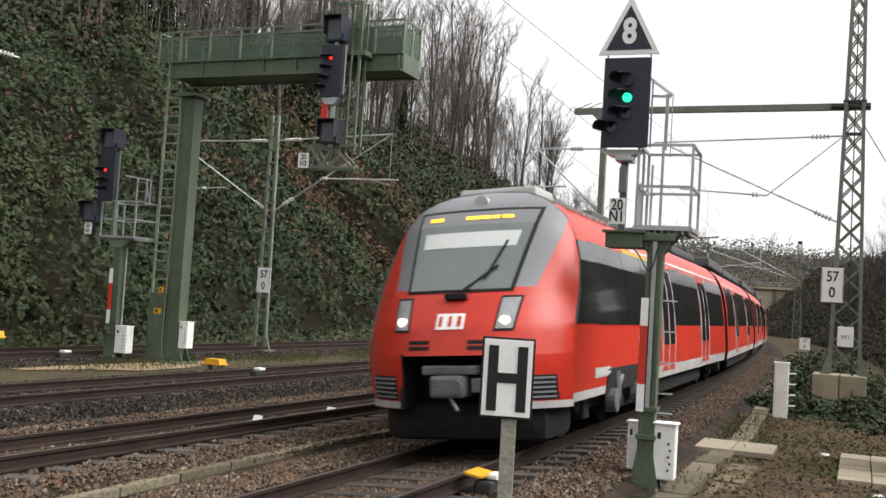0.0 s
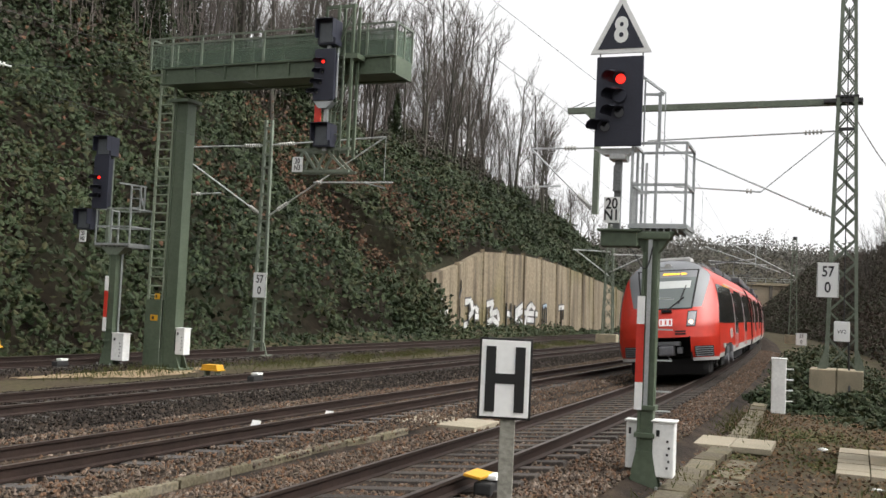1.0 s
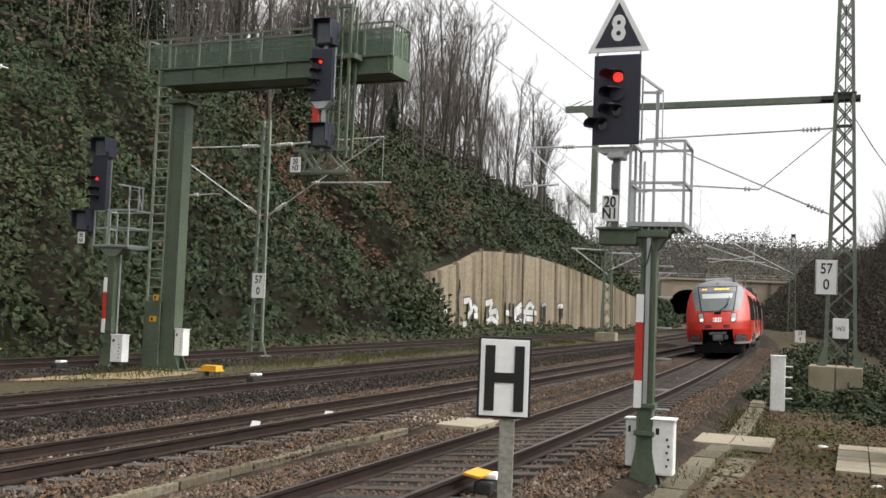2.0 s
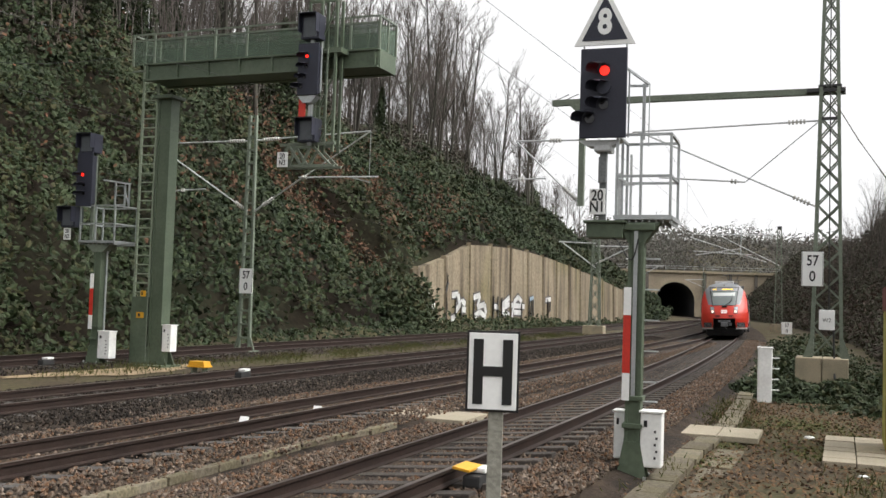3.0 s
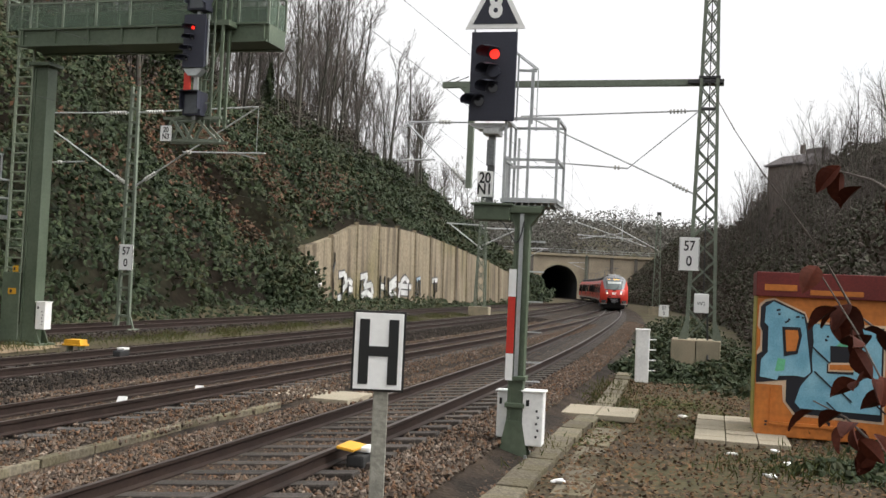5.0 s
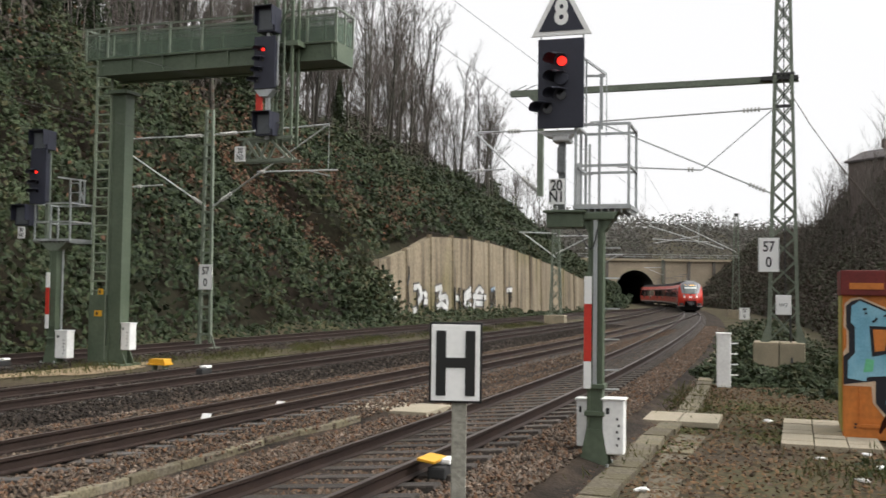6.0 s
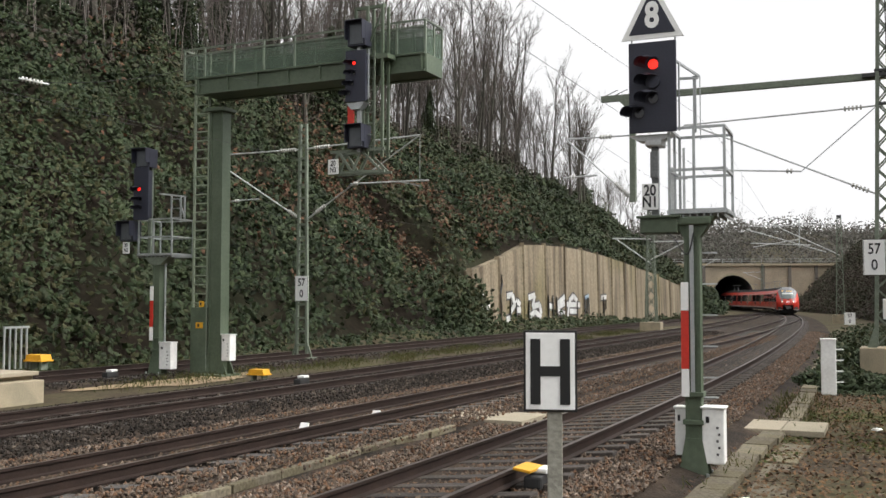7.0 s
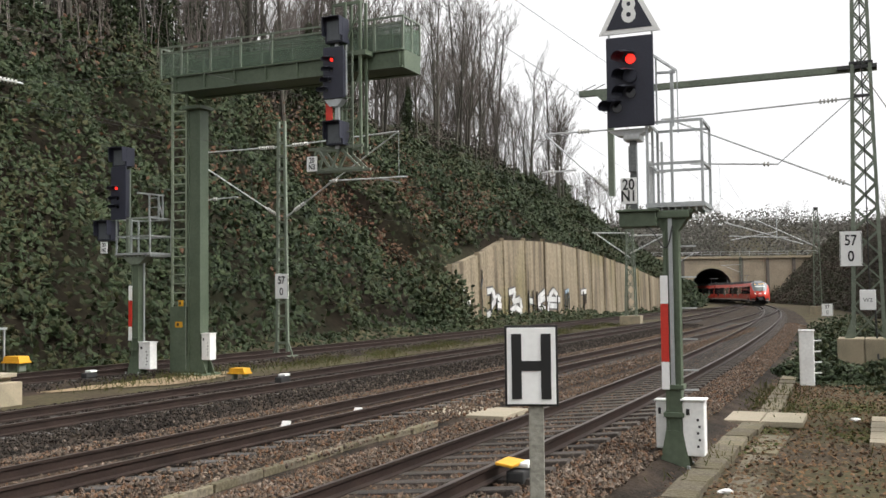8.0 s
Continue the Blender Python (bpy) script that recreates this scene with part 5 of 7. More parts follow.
def loose_cable(pts, label, r=0.03):
    c = thing("loose_cable", label, "cable")
    bm = B()
    prev = None
    for a, b, c0, d in zip([pts[0]] + pts, pts, pts[1:], pts[2:] + [pts[-1]]):
        for k in range(6):
            t = k / 6
            q = Vector([0.5 * ((2 * b[i]) + (c0[i] - a[i]) * t + (2 * a[i] - 5 * b[i] + 4 * c0[i] - d[i]) * t * t + (-a[i] + 3 * b[i] - 3 * c0[i] + d[i]) * t ** 3) for i in range(3)])
            if prev is not None:
                bar(bm, prev, q, r, seg=6)
            prev = q
    part("cable_run", bm, M["cable"], c)


loose_cable([(0.55, 10.9, -0.15), (0.95, 10.6, -0.2), (1.5, 10.75, -0.22), (2.0, 11.6, -0.24), (2.6, 12.6, -0.24)], "black cable lying on the ballast by the signal")
loose_cable([(0.9, 12.6, -0.18), (1.5, 12.4, -0.2), (2.1, 12.9, -0.24), (2.6, 13.1, -0.24)], "black cable lying near the signal foot", 0.025)
loose_cable([(-9.9, 26.8, -0.2), (-9.4, 27.4, -0.24), (-9.0, 28.6, -0.24), (-9.3, 29.0, -0.2)], "black cable on the gravel by the far signal")


# ---- house and street lamp above the cutting ----
def house():
    h = thing("house", "small distant house with a dark gabled roof above the bank", "house", pose(55.2, 106, 13.7, 0, 0, 20) @ Matrix.Scale(0.62, 4))
    bm = B()
    box(bm, (0, 0, -3), (11, 8, 16))
    part("wall", bm, mat("house_wall", (0.17, 0.14, 0.125), 0.9, vary=0.2), h)
    bm = B()
    poly(bm, [(-6, 5), (6, 5), (6, 5.3), (1.6, 7.4), (-1.6, 7.4), (-6, 5.3)], (-4.5, 4.5))
    # roof colour lightened somewhat to suggest distance haze
    rf = part("roof", bm, mat("house_roof", (0.11, 0.095, 0.095), 0.8, vary=0.3), h, "dark roof")
    bm = B()
    poly(bm, [(-1.4, 5.2), (1.4, 5.2), (0, 8.6)], (-4.7, 0))
    part("gable", bm, bpy.data.materials["house_roof"], rf)
    bm = B()
    box(bm, (0, 1, 8.6), (0.7, 0.7, 1.6))
    part("chimney", bm, bpy.data.materials["house_wall"], rf)
    for x in (-3.5, 0, 3.5):
        bm = B()
        box(bm, (x, -4.03, 2.6), (1.1, 0.06, 1.4))
        part("window", bm, M["blackgloss"], h)


house()
s = thing("street_lamp", "slim street lamp on the far hill", "street lamp", pose(72, 225, 14.0))
bm = B()
bar(bm, (0, 0, -1), (0, 0, 6), 0.22, seg=8)
part("pole", bm, M["galv"], s)
bm = B()
bar(bm, (0.1, 0, 6), (-1.3, 0, 6.1), 0.2, 0.14)
part("lamp_head", bm, M["wire"], s)


# ---- the red electric multiple unit ----
T = dict(
    red=mat("train_red", (0.56, 0.036, 0.018), 0.36, vary=0.14, scale=0.8, fine=6, spec=0.4),
    grey=mat("train_grey", (0.19, 0.195, 0.205), 0.4, vary=0.10, scale=1.0),
    light=mat("train_light_grey", (0.55, 0.54, 0.52), 0.5, vary=0.25, scale=1.5),
    roof=mat("train_roof", (0.11, 0.11, 0.115), 0.7, vary=0.3, scale=1.2),
    glass=mat("train_window_glass", (0.012, 0.014, 0.016), 0.08, vary=0.0, spec=0.6),
    screen=mat("windscreen_glass", (0.13, 0.15, 0.145), 0.10, vary=0.05, spec=0.8),
    blind=mat("pale_sun_blind", (0.55, 0.57, 0.55), 0.5, vary=0.05),
    dark=mat("underframe_black", (0.012, 0.011, 0.011), 0.85, vary=0.3, scale=2),
    lampglass=mat("headlight_glass", (0.30, 0.31, 0.32), 0.15, vary=0.2, scale=9, spec=0.7),
    steel=mat("coupler_steel", (0.20, 0.20, 0.21), 0.5, 0.4, vary=0.35, scale=4),
)
SEC = [(0.67, 1.40), (1.0, 1.455), (1.6, 1.46), (2.2, 1.455), (2.7, 1.41), (3.1, 1.32), (3.4, 1.18), (3.62, 0.98), (3.78, 0.70), (3.86, 0.4), (3.9, 0.0)]


def half(z):
    return float(np.interp(z, [s[0] for s in SEC], [s[1] for s in SEC]))


def nose_y(x, z):
    """How far back the nose lies at x, z."""
    y = float(np.interp(z, [0.67, 0.9, 1.3, 1.75, 2.1, 2.6, 3.3, 3.6, 3.8, 3.9], [0.14, 0.05, 0.0, 0.12, 0.32, 0.66, 1.14, 1.42, 1.75, 2.1]))
    return y + 0.80 * (abs(x) / 1.46) ** 2.8


def panel(name, material, parent, outline, z0, z1, out, nz=6, nx=8, label=""):
    """A skin panel on the nose between z0 and z1; outline(z) gives its left and right edges."""
    bm = B()
    rows = []
    for j in range(nz + 1):
        z = z0 + (z1 - z0) * j / nz
        a, b = outline(z)
        rows.append([bm.verts.new((a + (b - a) * i / nx, nose_y(a + (b - a) * i / nx, z) - out, z)) for i in range(nx + 1)])
    for j in range(nz):
        for i in range(nx):
            bm.faces.new((rows[j][i], rows[j][i + 1], rows[j + 1][i + 1], rows[j + 1][i]))
    r = bmesh.ops.extrude_face_region(bm, geom=list(bm.faces))
    for v in r["geom"]:
        if isinstance(v, bmesh.types.BMVert):
            v.co.y += out + 0.03
    ob = part(name, bm, material, parent, label, smooth=True)
    ob.data.set_sharp_from_angle(angle=radians(38))
    return ob


def lin(z0, z1, a0, a1):
    return lambda z: a0 + (a1 - a0) * (z - z0) / (z1 - z0)


def both(f):
    return lambda z: (-f(z), f(z))


def body_shell(parent, y_at, y_end, name="body"):
    bm = B()
    zs = [0.67, 0.8, 1.0, 1.3, 1.6, 1.9, 2.2, 2.45, 2.7, 2.9, 3.1, 3.25, 3.4, 3.52, 3.62, 3.7, 3.78, 3.86]
    for s in (-1, 1):
        rows = []
        for z in zs:
            h = half(z)
            rows.append([bm.verts.new((s * h, y, z)) for y in (y_at(z), (y_at(z) + y_end) / 2, y_end)])
        rows.append([bm.verts.new((0, y, 3.9)) for y in (y_at(3.9), (y_at(3.9) + y_end) / 2, y_end)])
        for a, b in zip(rows, rows[1:]):
            for i in range(2):
                bm.faces.new((a[i], a[i + 1], b[i + 1], b[i]))
    bmesh.ops.remove_doubles(bm, verts=bm.verts, dist=0.001)
    ends = [v for v in bm.verts if abs(v.co.y - y_end) < 1e-4]
    ends.sort(key=lambda v: math.atan2(v.co.z - 2, v.co.x))
    bm.faces.new(ends)
    for f in bm.faces:
        f.material_index = 1 if f.calc_center_median().z > 3.64 else (2 if f.calc_center_median().z < 0.8 else 0)
    ob = part(name, bm, [T["red"], T["roof"], T["light"]], parent, "red body side with light grey sill", smooth=True)
    ob.data.set_sharp_from_angle(angle=radians(38))
    return ob


def side_panel(bm, y0, y1, z0, z1, out, s):
    """A raised strip on the car side s, following its section."""
    zs = [z0 + (z1 - z0) * i / 4 for i in range(5)]
    f = [[bm.verts.new((s * (half(z) + out), y, z)) for z in zs] for y in (y0, y1)]
    b = [[bm.verts.new((s * (half(z) - 0.03), y, z)) for z in zs] for y in (y0, y1)]
    for i in range(4):
        bm.faces.new((f[0][i], f[1][i], f[1][i + 1], f[0][i + 1]))
        bm.faces.new((f[0][i], f[0][i + 1], b[0][i + 1], b[0][i]))
        bm.faces.new((f[1][i], b[1][i], b[1][i + 1], f[1][i + 1]))
    bm.faces.new((f[0][0], b[0][0], b[1][0], f[1][0]))
    bm.faces.new((f[0][4], f[1][4], b[1][4], b[0][4]))


def bogie(parent, yc, gap=2.6):
    bm = B()
    box(bm, (0, yc, 0.55), (2.1, gap + 1.3, 0.28), bevel=0.05)
    for s in (-1, 1):
        box(bm, (s * 1.05, yc, 0.52), (0.2, gap + 0.9, 0.24), bevel=0.04)
        for dy in (-gap / 2, gap / 2):
            box(bm, (s * 1.08, yc + dy, 0.46), (0.24, 0.36, 0.36), bevel=0.05)
    part("bogie", bm, T["dark"], parent)
    for dy in (-gap / 2, gap / 2):
        bm = B()
        for s in (-1, 1):
            bar(bm, (s * 0.68, yc + dy, 0.43), (s * 0.82, yc + dy, 0.43), 0.86, seg=24)
        bar(bm, (-0.7, yc + dy, 0.43), (0.7, yc + dy, 0.43), 0.18, seg=8)
        part("wheelset", bm, T["dark"], parent)


def car_sides(car, y0, y1, doors, wins):
    for s in (-1, 1):
        for a, b in wins:
            bm = B()
            side_panel(bm, a, b, 1.76, 3.05, 0.012, s)
            part("window", bm, T["glass"], car, "dark tinted side window")
        for d in doors:
            bm = B()
            side_panel(bm, d - 0.72, d + 0.72, 0.8, 3.1, 0.022, s)
            dr = part("door", bm, T["red"], car, "red double door with light frame")
            bm = B()
            for e in (-0.74, 0.0, 0.74):
                side_panel(bm, d + e - 0.035, d + e + 0.035, 0.78, 3.12, 0.03, s)
            part("door_frame", bm, T["light"], dr)
            bm = B()
            for e in (-0.37, 0.37):
                side_panel(bm, d + e - 0.27, d + e + 0.27, 1.35, 2.92, 0.034, s)
            part("door_glass", bm, T["glass"], dr)
        bm = B()
        side_panel(bm, y0, y1, 3.14, 3.2, 0.01, s)
        part("stripe", bm, T["light"], car, "thin light grey line under the roof")
        bm = B()
        side_panel(bm, y0, y1, 0.68, 0.92, 0.012, s)
        part("sill", bm, T["light"], car, "dusty light grey sill")


def roof_gear(car, blocks):
    for a, b, w, h in blocks:
        bm = B()
        box(bm, (0, (a + b) / 2, 3.80 + h / 2), (w, b - a, h), bevel=0.06)
        part("roof_unit", bm, T["roof"], car, "dark roof equipment box")


def end_car(m):
    car = thing("train_car", "red end car of a train with grey-framed windscreen and lit lamps", "train", m, "cars of the train")
    L = 19.0
    body_shell(car, lambda z: nose_y(half(z), z) - 0.01, L)
    # nose skins: red apron round the coupler pocket, grey mask, windscreen
    panel("apron", T["red"], car, both(lambda z: half(z) * 0.999), 1.36, 2.3, 0.0, nz=10, nx=22)
    for s in (-1, 1):
        panel("bumper", T["red"], car, (lambda s: lambda z: tuple(sorted((s * 0.68, s * half(z) * 0.999))))(s), 0.67, 1.36, 0.0, nz=6, nx=6)
        panel("bumper_grille", T["dark"], car, (lambda s: lambda z: tuple(sorted((s * 0.78, s * 1.28))))(s), 0.74, 1.08, 0.012, nz=2, nx=3, label="black slatted bumper grille")
        g = [B(), 0]
        for k in range(5):
            zz = 0.78 + k * 0.065
            bar(g[0], (s * 0.8, nose_y(0.8, zz) - 0.03, zz), (s * 1.26, nose_y(1.26, zz) - 0.03, zz), 0.03)
        part("grille_slat", g[0], T["grey"], car)
    panel("brow", T["grey"], car, both(lambda z: half(z) * 0.998), 2.3, 3.9, 0.0, nz=20, nx=22, label="matt grey windscreen surround")
    for s in (-1, 1):
        edge = lambda z: 0.98 + 0.22 * min(1, max(0, (z - 2.25) / 0.9)) if z < 3.15 else 1.20
        panel("corner_skin", T["red"], car, (lambda s: lambda z: tuple(sorted((s * min(edge(z), half(z) - 0.01), s * half(z)))))(s), 2.26, 3.3, 0.012, nz=8, nx=4)
    ws = lin(2.3, 3.5, 0.70, 0.87)
    panel("windscreen_seal", T["dark"], car, both(lambda z: ws(z) + 0.05), 2.24, 3.54, 0.014, nz=8, nx=8)
    panel("windscreen", T["screen"], car, both(ws), 2.28, 3.28, 0.026, nz=8, nx=8, label="grey reflecting windscreen")
    panel("sun_blind", T["blind"], car, both(lambda z: ws(z) - 0.12), 2.92, 3.16, 0.032, nz=2, nx=8, label="pale blind behind the windscreen")
    panel("display_box", T["grey"], car, both(lambda z: ws(z)), 3.28, 3.5, 0.026, nz=2, nx=8)
    for a, b in ((-0.70, -0.60), (-0.58, -0.48), (-0.12, 0.06), (0.08, 0.24), (0.27, 0.36), (0.40, 0.55)):
        panel("destination_display", lamp_amber, car, (lambda a, b: lambda z: (a, b))(a, b), 3.365, 3.42, 0.036, nz=1, nx=3, label="amber lit destination line")
    for s in (-1, 1):
        o = (lambda s: lambda z: tuple(sorted((s * (0.60 + 0.09 * (z - 1.7)), s * (0.80 + 0.12 * (z - 1.7))))))(s)
        hl = panel("headlight", T["lampglass"], car, o, 1.72, 2.15, 0.02, nz=3, nx=3, label="lit headlight cluster")
        bm = B()
        bar(bm, (s * 0.705, nose_y(0.705, 1.83) - 0.05, 1.83), (s * 0.705, nose_y(0.705, 1.83) + 0.02, 1.83), 0.13, seg=16)
        part("lamp", bm, lamp_white, hl)
        panel("headlight_rim", T["dark"], car, (lambda s: lambda z: tuple(sorted((s * (0.575 + 0.09 * (z - 1.7)), s * (0.825 + 0.12 * (z - 1.7))))))(s), 1.69, 2.18, 0.012, nz=3, nx=3)
    bm = B()
    bar(bm, (0, nose_y(0, 3.66) - 0.05, 3.66), (0, nose_y(0, 3.66) + 0.1, 3.66), 0.2, seg=16)
    part("top_lamp", bm, T["light"], car)
    panel("emblem", M["white"], car, lambda z: (-0.19, 0.19), 1.72, 1.94, 0.016, nz=1, nx=1, label="white plate with red bars")
    for a, b in ((-0.15, -0.11), (-0.02, 0.02), (0.10, 0.15)):
        panel("emblem_bar", T["red"], car, (lambda a, b: lambda z: (a, b))(a, b), 1.76, 1.90, 0.022, nz=1, nx=1)
    for s in (-1, 1):
        for k in range(2):
            panel("vent", T["dark"], car, (lambda s: lambda z: tuple(sorted((s * 0.26, s * 0.56))))(s), 1.44 + k * 0.08, 1.49 + k * 0.08, 0.012, nz=1, nx=2)
    bm = B()
    bar(bm, (0.02, nose_y(0, 2.2) - 0.05, 2.2), (0.5, nose_y(0.5, 2.62) - 0.06, 2.62), 0.03)
    bar(bm, (0.36, nose_y(0.4, 2.4) - 0.06, 2.42), (0.56, nose_y(0.56, 3.0) - 0.06, 3.0), 0.022)
    box(bm, (0.02, nose_y(0, 2.18) - 0.05, 2.18), (0.3, 0.08, 0.09), bevel=0.02)
    part("wiper", bm, T["dark"], car)
    # coupler pocket
    bm = B()
    box(bm, (0, 0.9, 0.78), (1.34, 0.1, 1.18))
    for s in (-1, 1):
        box(bm, (s * 0.69, 0.5, 1.0), (0.05, 0.7, 0.74))
    box(bm, (0, 0.5, 1.37), (1.38, 0.8, 0.03))
    box(bm, (0, 1.1, 0.42), (2.2, 0.9, 0.46), bevel=0.12)
    part("coupler_pocket", bm, T["dark"], car)
    bm = B()
    box(bm, (0, 0.28, 1.16), (0.76, 0.42, 0.13), bevel=0.03)
    box(bm, (0, 0.18, 0.94), (0.44, 0.5, 0.30), bevel=0.05)
    bar(bm, (0.13, -0.1, 0.94), (0.13, 0.1, 0.94), 0.2, seg=14)
    box(bm, (0.36, 0.3, 0.95), (0.16, 0.4, 0.2), bevel=0.03)
    bar(bm, (0.02, 0.0, 0.82), (0.14, -0.02, 0.62), 0.05, seg=8)
    part("coupler", bm, T["steel"], car, "grey automatic coupler", smooth=False)
    bm = B()
    box(bm, (0, 9.0, 0.55), (2.5, 11.0, 0.5), bevel=0.08)
    part("underframe", bm, T["dark"], car)
    bogie(car, 3.7)
    bogie(car, 18.2, 2.2)
    # black skirt under the nose, light lip along the bumper
    bm = B()
    box(bm, (0, 1.2, 0.42), (2.3, 1.3, 0.56), bevel=0.2)
    part("skirt", bm, T["dark"], car, "black skirt and rail guard")
    for s in (-1, 1):
        panel("bumper_lip", T["light"], car, (lambda s: lambda z: tuple(sorted((s * 0.72, s * half(0.7) * 0.999))))(s), 0.62, 0.72, 0.02, nz=1, nx=6, label="light grey lip")
        # slanted cab side window
        bm = B()
        zs = [1.78 + 1.24 * i / 8 for i in range(9)]
        rows = [[bm.verts.new((s * (half(z) + 0.02), y, z)) for y in (nose_y(half(z), z) - 0.02, 2.19)] for z in zs]
        for a, b in zip(rows, rows[1:]):
            bm.faces.new((a[0], a[1], b[1], b[0]))
        r = bmesh.ops.extrude_face_region(bm, geom=list(bm.faces))
        for v in r["geom"]:
            if isinstance(v, bmesh.types.BMVert):
                v.co.x -= s * 0.05
        part("cab_window", bm, T["glass"], car, "slanted dark cab side window")
    # leading bogie: raised black panel for the bay's shade, with axle boxes and springs
    for s in (-1, 1):
        bm = B()
        side_panel(bm, 2.75, 5.4, 0.675, 1.06, 0.014, s)
        part("bogie_bay", bm, T["dark"], car, "black panel standing for the shade of the bogie bay")
        for y in (3.1, 5.0):
            bm = B()
            bar(bm, (s * 1.36, y, 0.5), (s * 1.5, y, 0.5), 0.36, seg=14)
            bar(bm, (s * 1.44, y + 0.3, 0.5), (s * 1.44, y + 0.3, 0.92), 0.13, seg=10)
            bar(bm, (s * 1.46, y, 0.5), (s * 1.46, y + 0.62, 0.84), 0.07, seg=8)
            part("axle_box", bm, T["steel"], car, "grimy grey axle box and damper")
    car_sides(car, 5.5, L - 0.3, [8.4, 14.2], [(2.2, 4.3), (4.34, 6.0), (6.04, 7.6), (9.2, 11.2), (11.24, 13.4), (15.0, 17.0), (17.04, 18.7)])
    for s in (-1, 1):
        bm = B()
        side_panel(bm, 4.6, 7.4, 3.05, 3.12, 0.014, s)
        part("class_stripe", bm, M["yellow"], car, "yellow first-class line")
        bm = B()
        for k, w in enumerate((0.5, 0.32)):
            side_panel(bm, 5.2 + k * 0.75, 5.2 + k * 0.75 + w, 1.2 + 0.05 * k, 1.56, 0.014, s)
        part("side_emblem", bm, T["light"], car, "pale emblem on the red side")
        bm = B()
        side_panel(bm, 1.9, 2.9, 0.95, 1.1, 0.012, s)
        part("number_strip", bm, T["light"], car, "pale strip with small marks")
    bm = B()
    box(bm, (0, 2.7, 3.9), (1.2, 1.0, 0.18), bevel=0.06)
    part("air_intake", bm, T["light"], car, "pale roof fairing over the cab")
    bm = B()
    for k in range(7):
        for s in (-1, 1):
            bar(bm, (s * 0.80, 2.5 + k * 0.42, 3.76), (s * 1.04, 2.5 + k * 0.42, 3.62), 0.2, 0.05)
    part("roof_grille", bm, T["light"], car, "slatted roof grille")
    roof_gear(car, [(5.6, 8.6, 1.3, 0.2), (9.4, 13.0, 1.5, 0.24), (14.0, 18.2, 1.5, 0.22)])
    return car


def middle_car(m):
    car = thing("train_car", "red middle train car with a dark window band", "train", m, "cars of the train")
    L = 16.0
    body_shell(car, lambda z: 0.25, L)
    bm = B()
    pts = [(s * half(z), z) for s in (1,) for z in np.linspace(0.67, 3.88, 12)] + [(-half(z), z) for z in np.linspace(3.88, 0.67, 12)]
    poly(bm, pts, (0.22, 0.26))
    part("end_wall", bm, T["dark"], car)
    bm = B()
    box(bm, (0, 0.0, 2.1), (2.3, 0.7, 2.7), bevel=0.05)
    part("gangway", bm, T["dark"], car, "black folding gangway")
    bm = B()
    box(bm, (0, 8.0, 0.55), (2.5, 11.0, 0.5), bevel=0.08)
    part("underframe", bm, T["dark"], car)
    bogie(car, 15.6, 2.2)
    car_sides(car, 0.4, L - 0.3, [4.6, 11.4], [(0.6, 2.0), (2.06, 3.7), (5.5, 8.0), (8.06, 10.5), (12.3, 14.0), (14.06, 15.6)])
    roof_gear(car, [(0.8, 6.0, 1.9, 0.3), (7.0, 12.0, 1.8, 0.26), (12.6, 15.4, 1.8, 0.3)])
    bm = B()
    for s in (-1, 1):
        bar(bm, (s * 0.5, 6.4, 4.0), (s * 0.35, 7.3, 4.75), 0.05)
        bar(bm, (s * 0.35, 7.3, 4.75), (s * 0.5, 6.3, 5.25), 0.04)
    bar(bm, (-0.85, 6.3, 5.27), (0.85, 6.3, 5.27), 0.06)
    part("pantograph", bm, T["steel"], car, "raised pantograph")
    return car


# distance of the nose along the track, and where that lies
ARC_Y = np.arange(-10.0, 320.0, 0.5)
ARC_X = np.array([TR1(y) for y in ARC_Y])
ARC_S = np.concatenate([[0], np.cumsum(np.hypot(np.diff(ARC_X), np.diff(ARC_Y)))])


def on_track(s):
    y = float(np.interp(s, ARC_S, ARC_Y))
    return Vector((TR1(y), y, cant1(y) * 0.53))


def s_of(y):
    return float(np.interp(y, ARC_Y, ARC_S))


NOSE = [(0.0, 12.6), (0.5, 20.5), (1.0, 28.7), (1.5, 37.1), (3.0, 63.3), (4.0, 81.5), (5.0, 99.3), (6.0, 117.0), (7.0, 135.0), (8.0, 152.5)]
cars = []


def build_train():
    start = 0.0
    for i in range(5):
        cars.append((end_car(pose(0, 30, 0)) if i == 0 else middle_car(pose(0, 30, 0)) if i == 1 else copy_thing(cars[1][0], pose(0, 30, 0)), start, 19.0 if i == 0 else 16.0))
        start += 19.3 if i == 0 else 16.3


def lower(car):
    """Brings a car's body down to its true height over the wheels."""
    for o in car.children_recursive:
        if o.name.split(".")[0] not in ("wheelset", "bogie", "axle_box"):
            o.data.transform(Matrix.Diagonal((1, 1, 0.925, 1)))


def train_rows(start, length):
    rows = []
    for t in np.arange(0, 8.01, 0.5):
        s = s_of(float(np.interp(t, [n[0] for n in NOSE], [n[1] for n in NOSE]))) + start
        a, b = on_track(s + 1.5), on_track(s + length)
        d = (b - a).normalized()
        a = a - d * 1.5
        lean = math.degrees(math.atan2(cant1(a.y + length / 3), 1.507))
        rows.append((float(t), pose(a.x, a.y, a.z, 0, -lean, -math.degrees(math.atan2(d.x, d.y)))))
    return rows


build_train()
for car in (cars[0][0], cars[1][0]):
    lower(car)


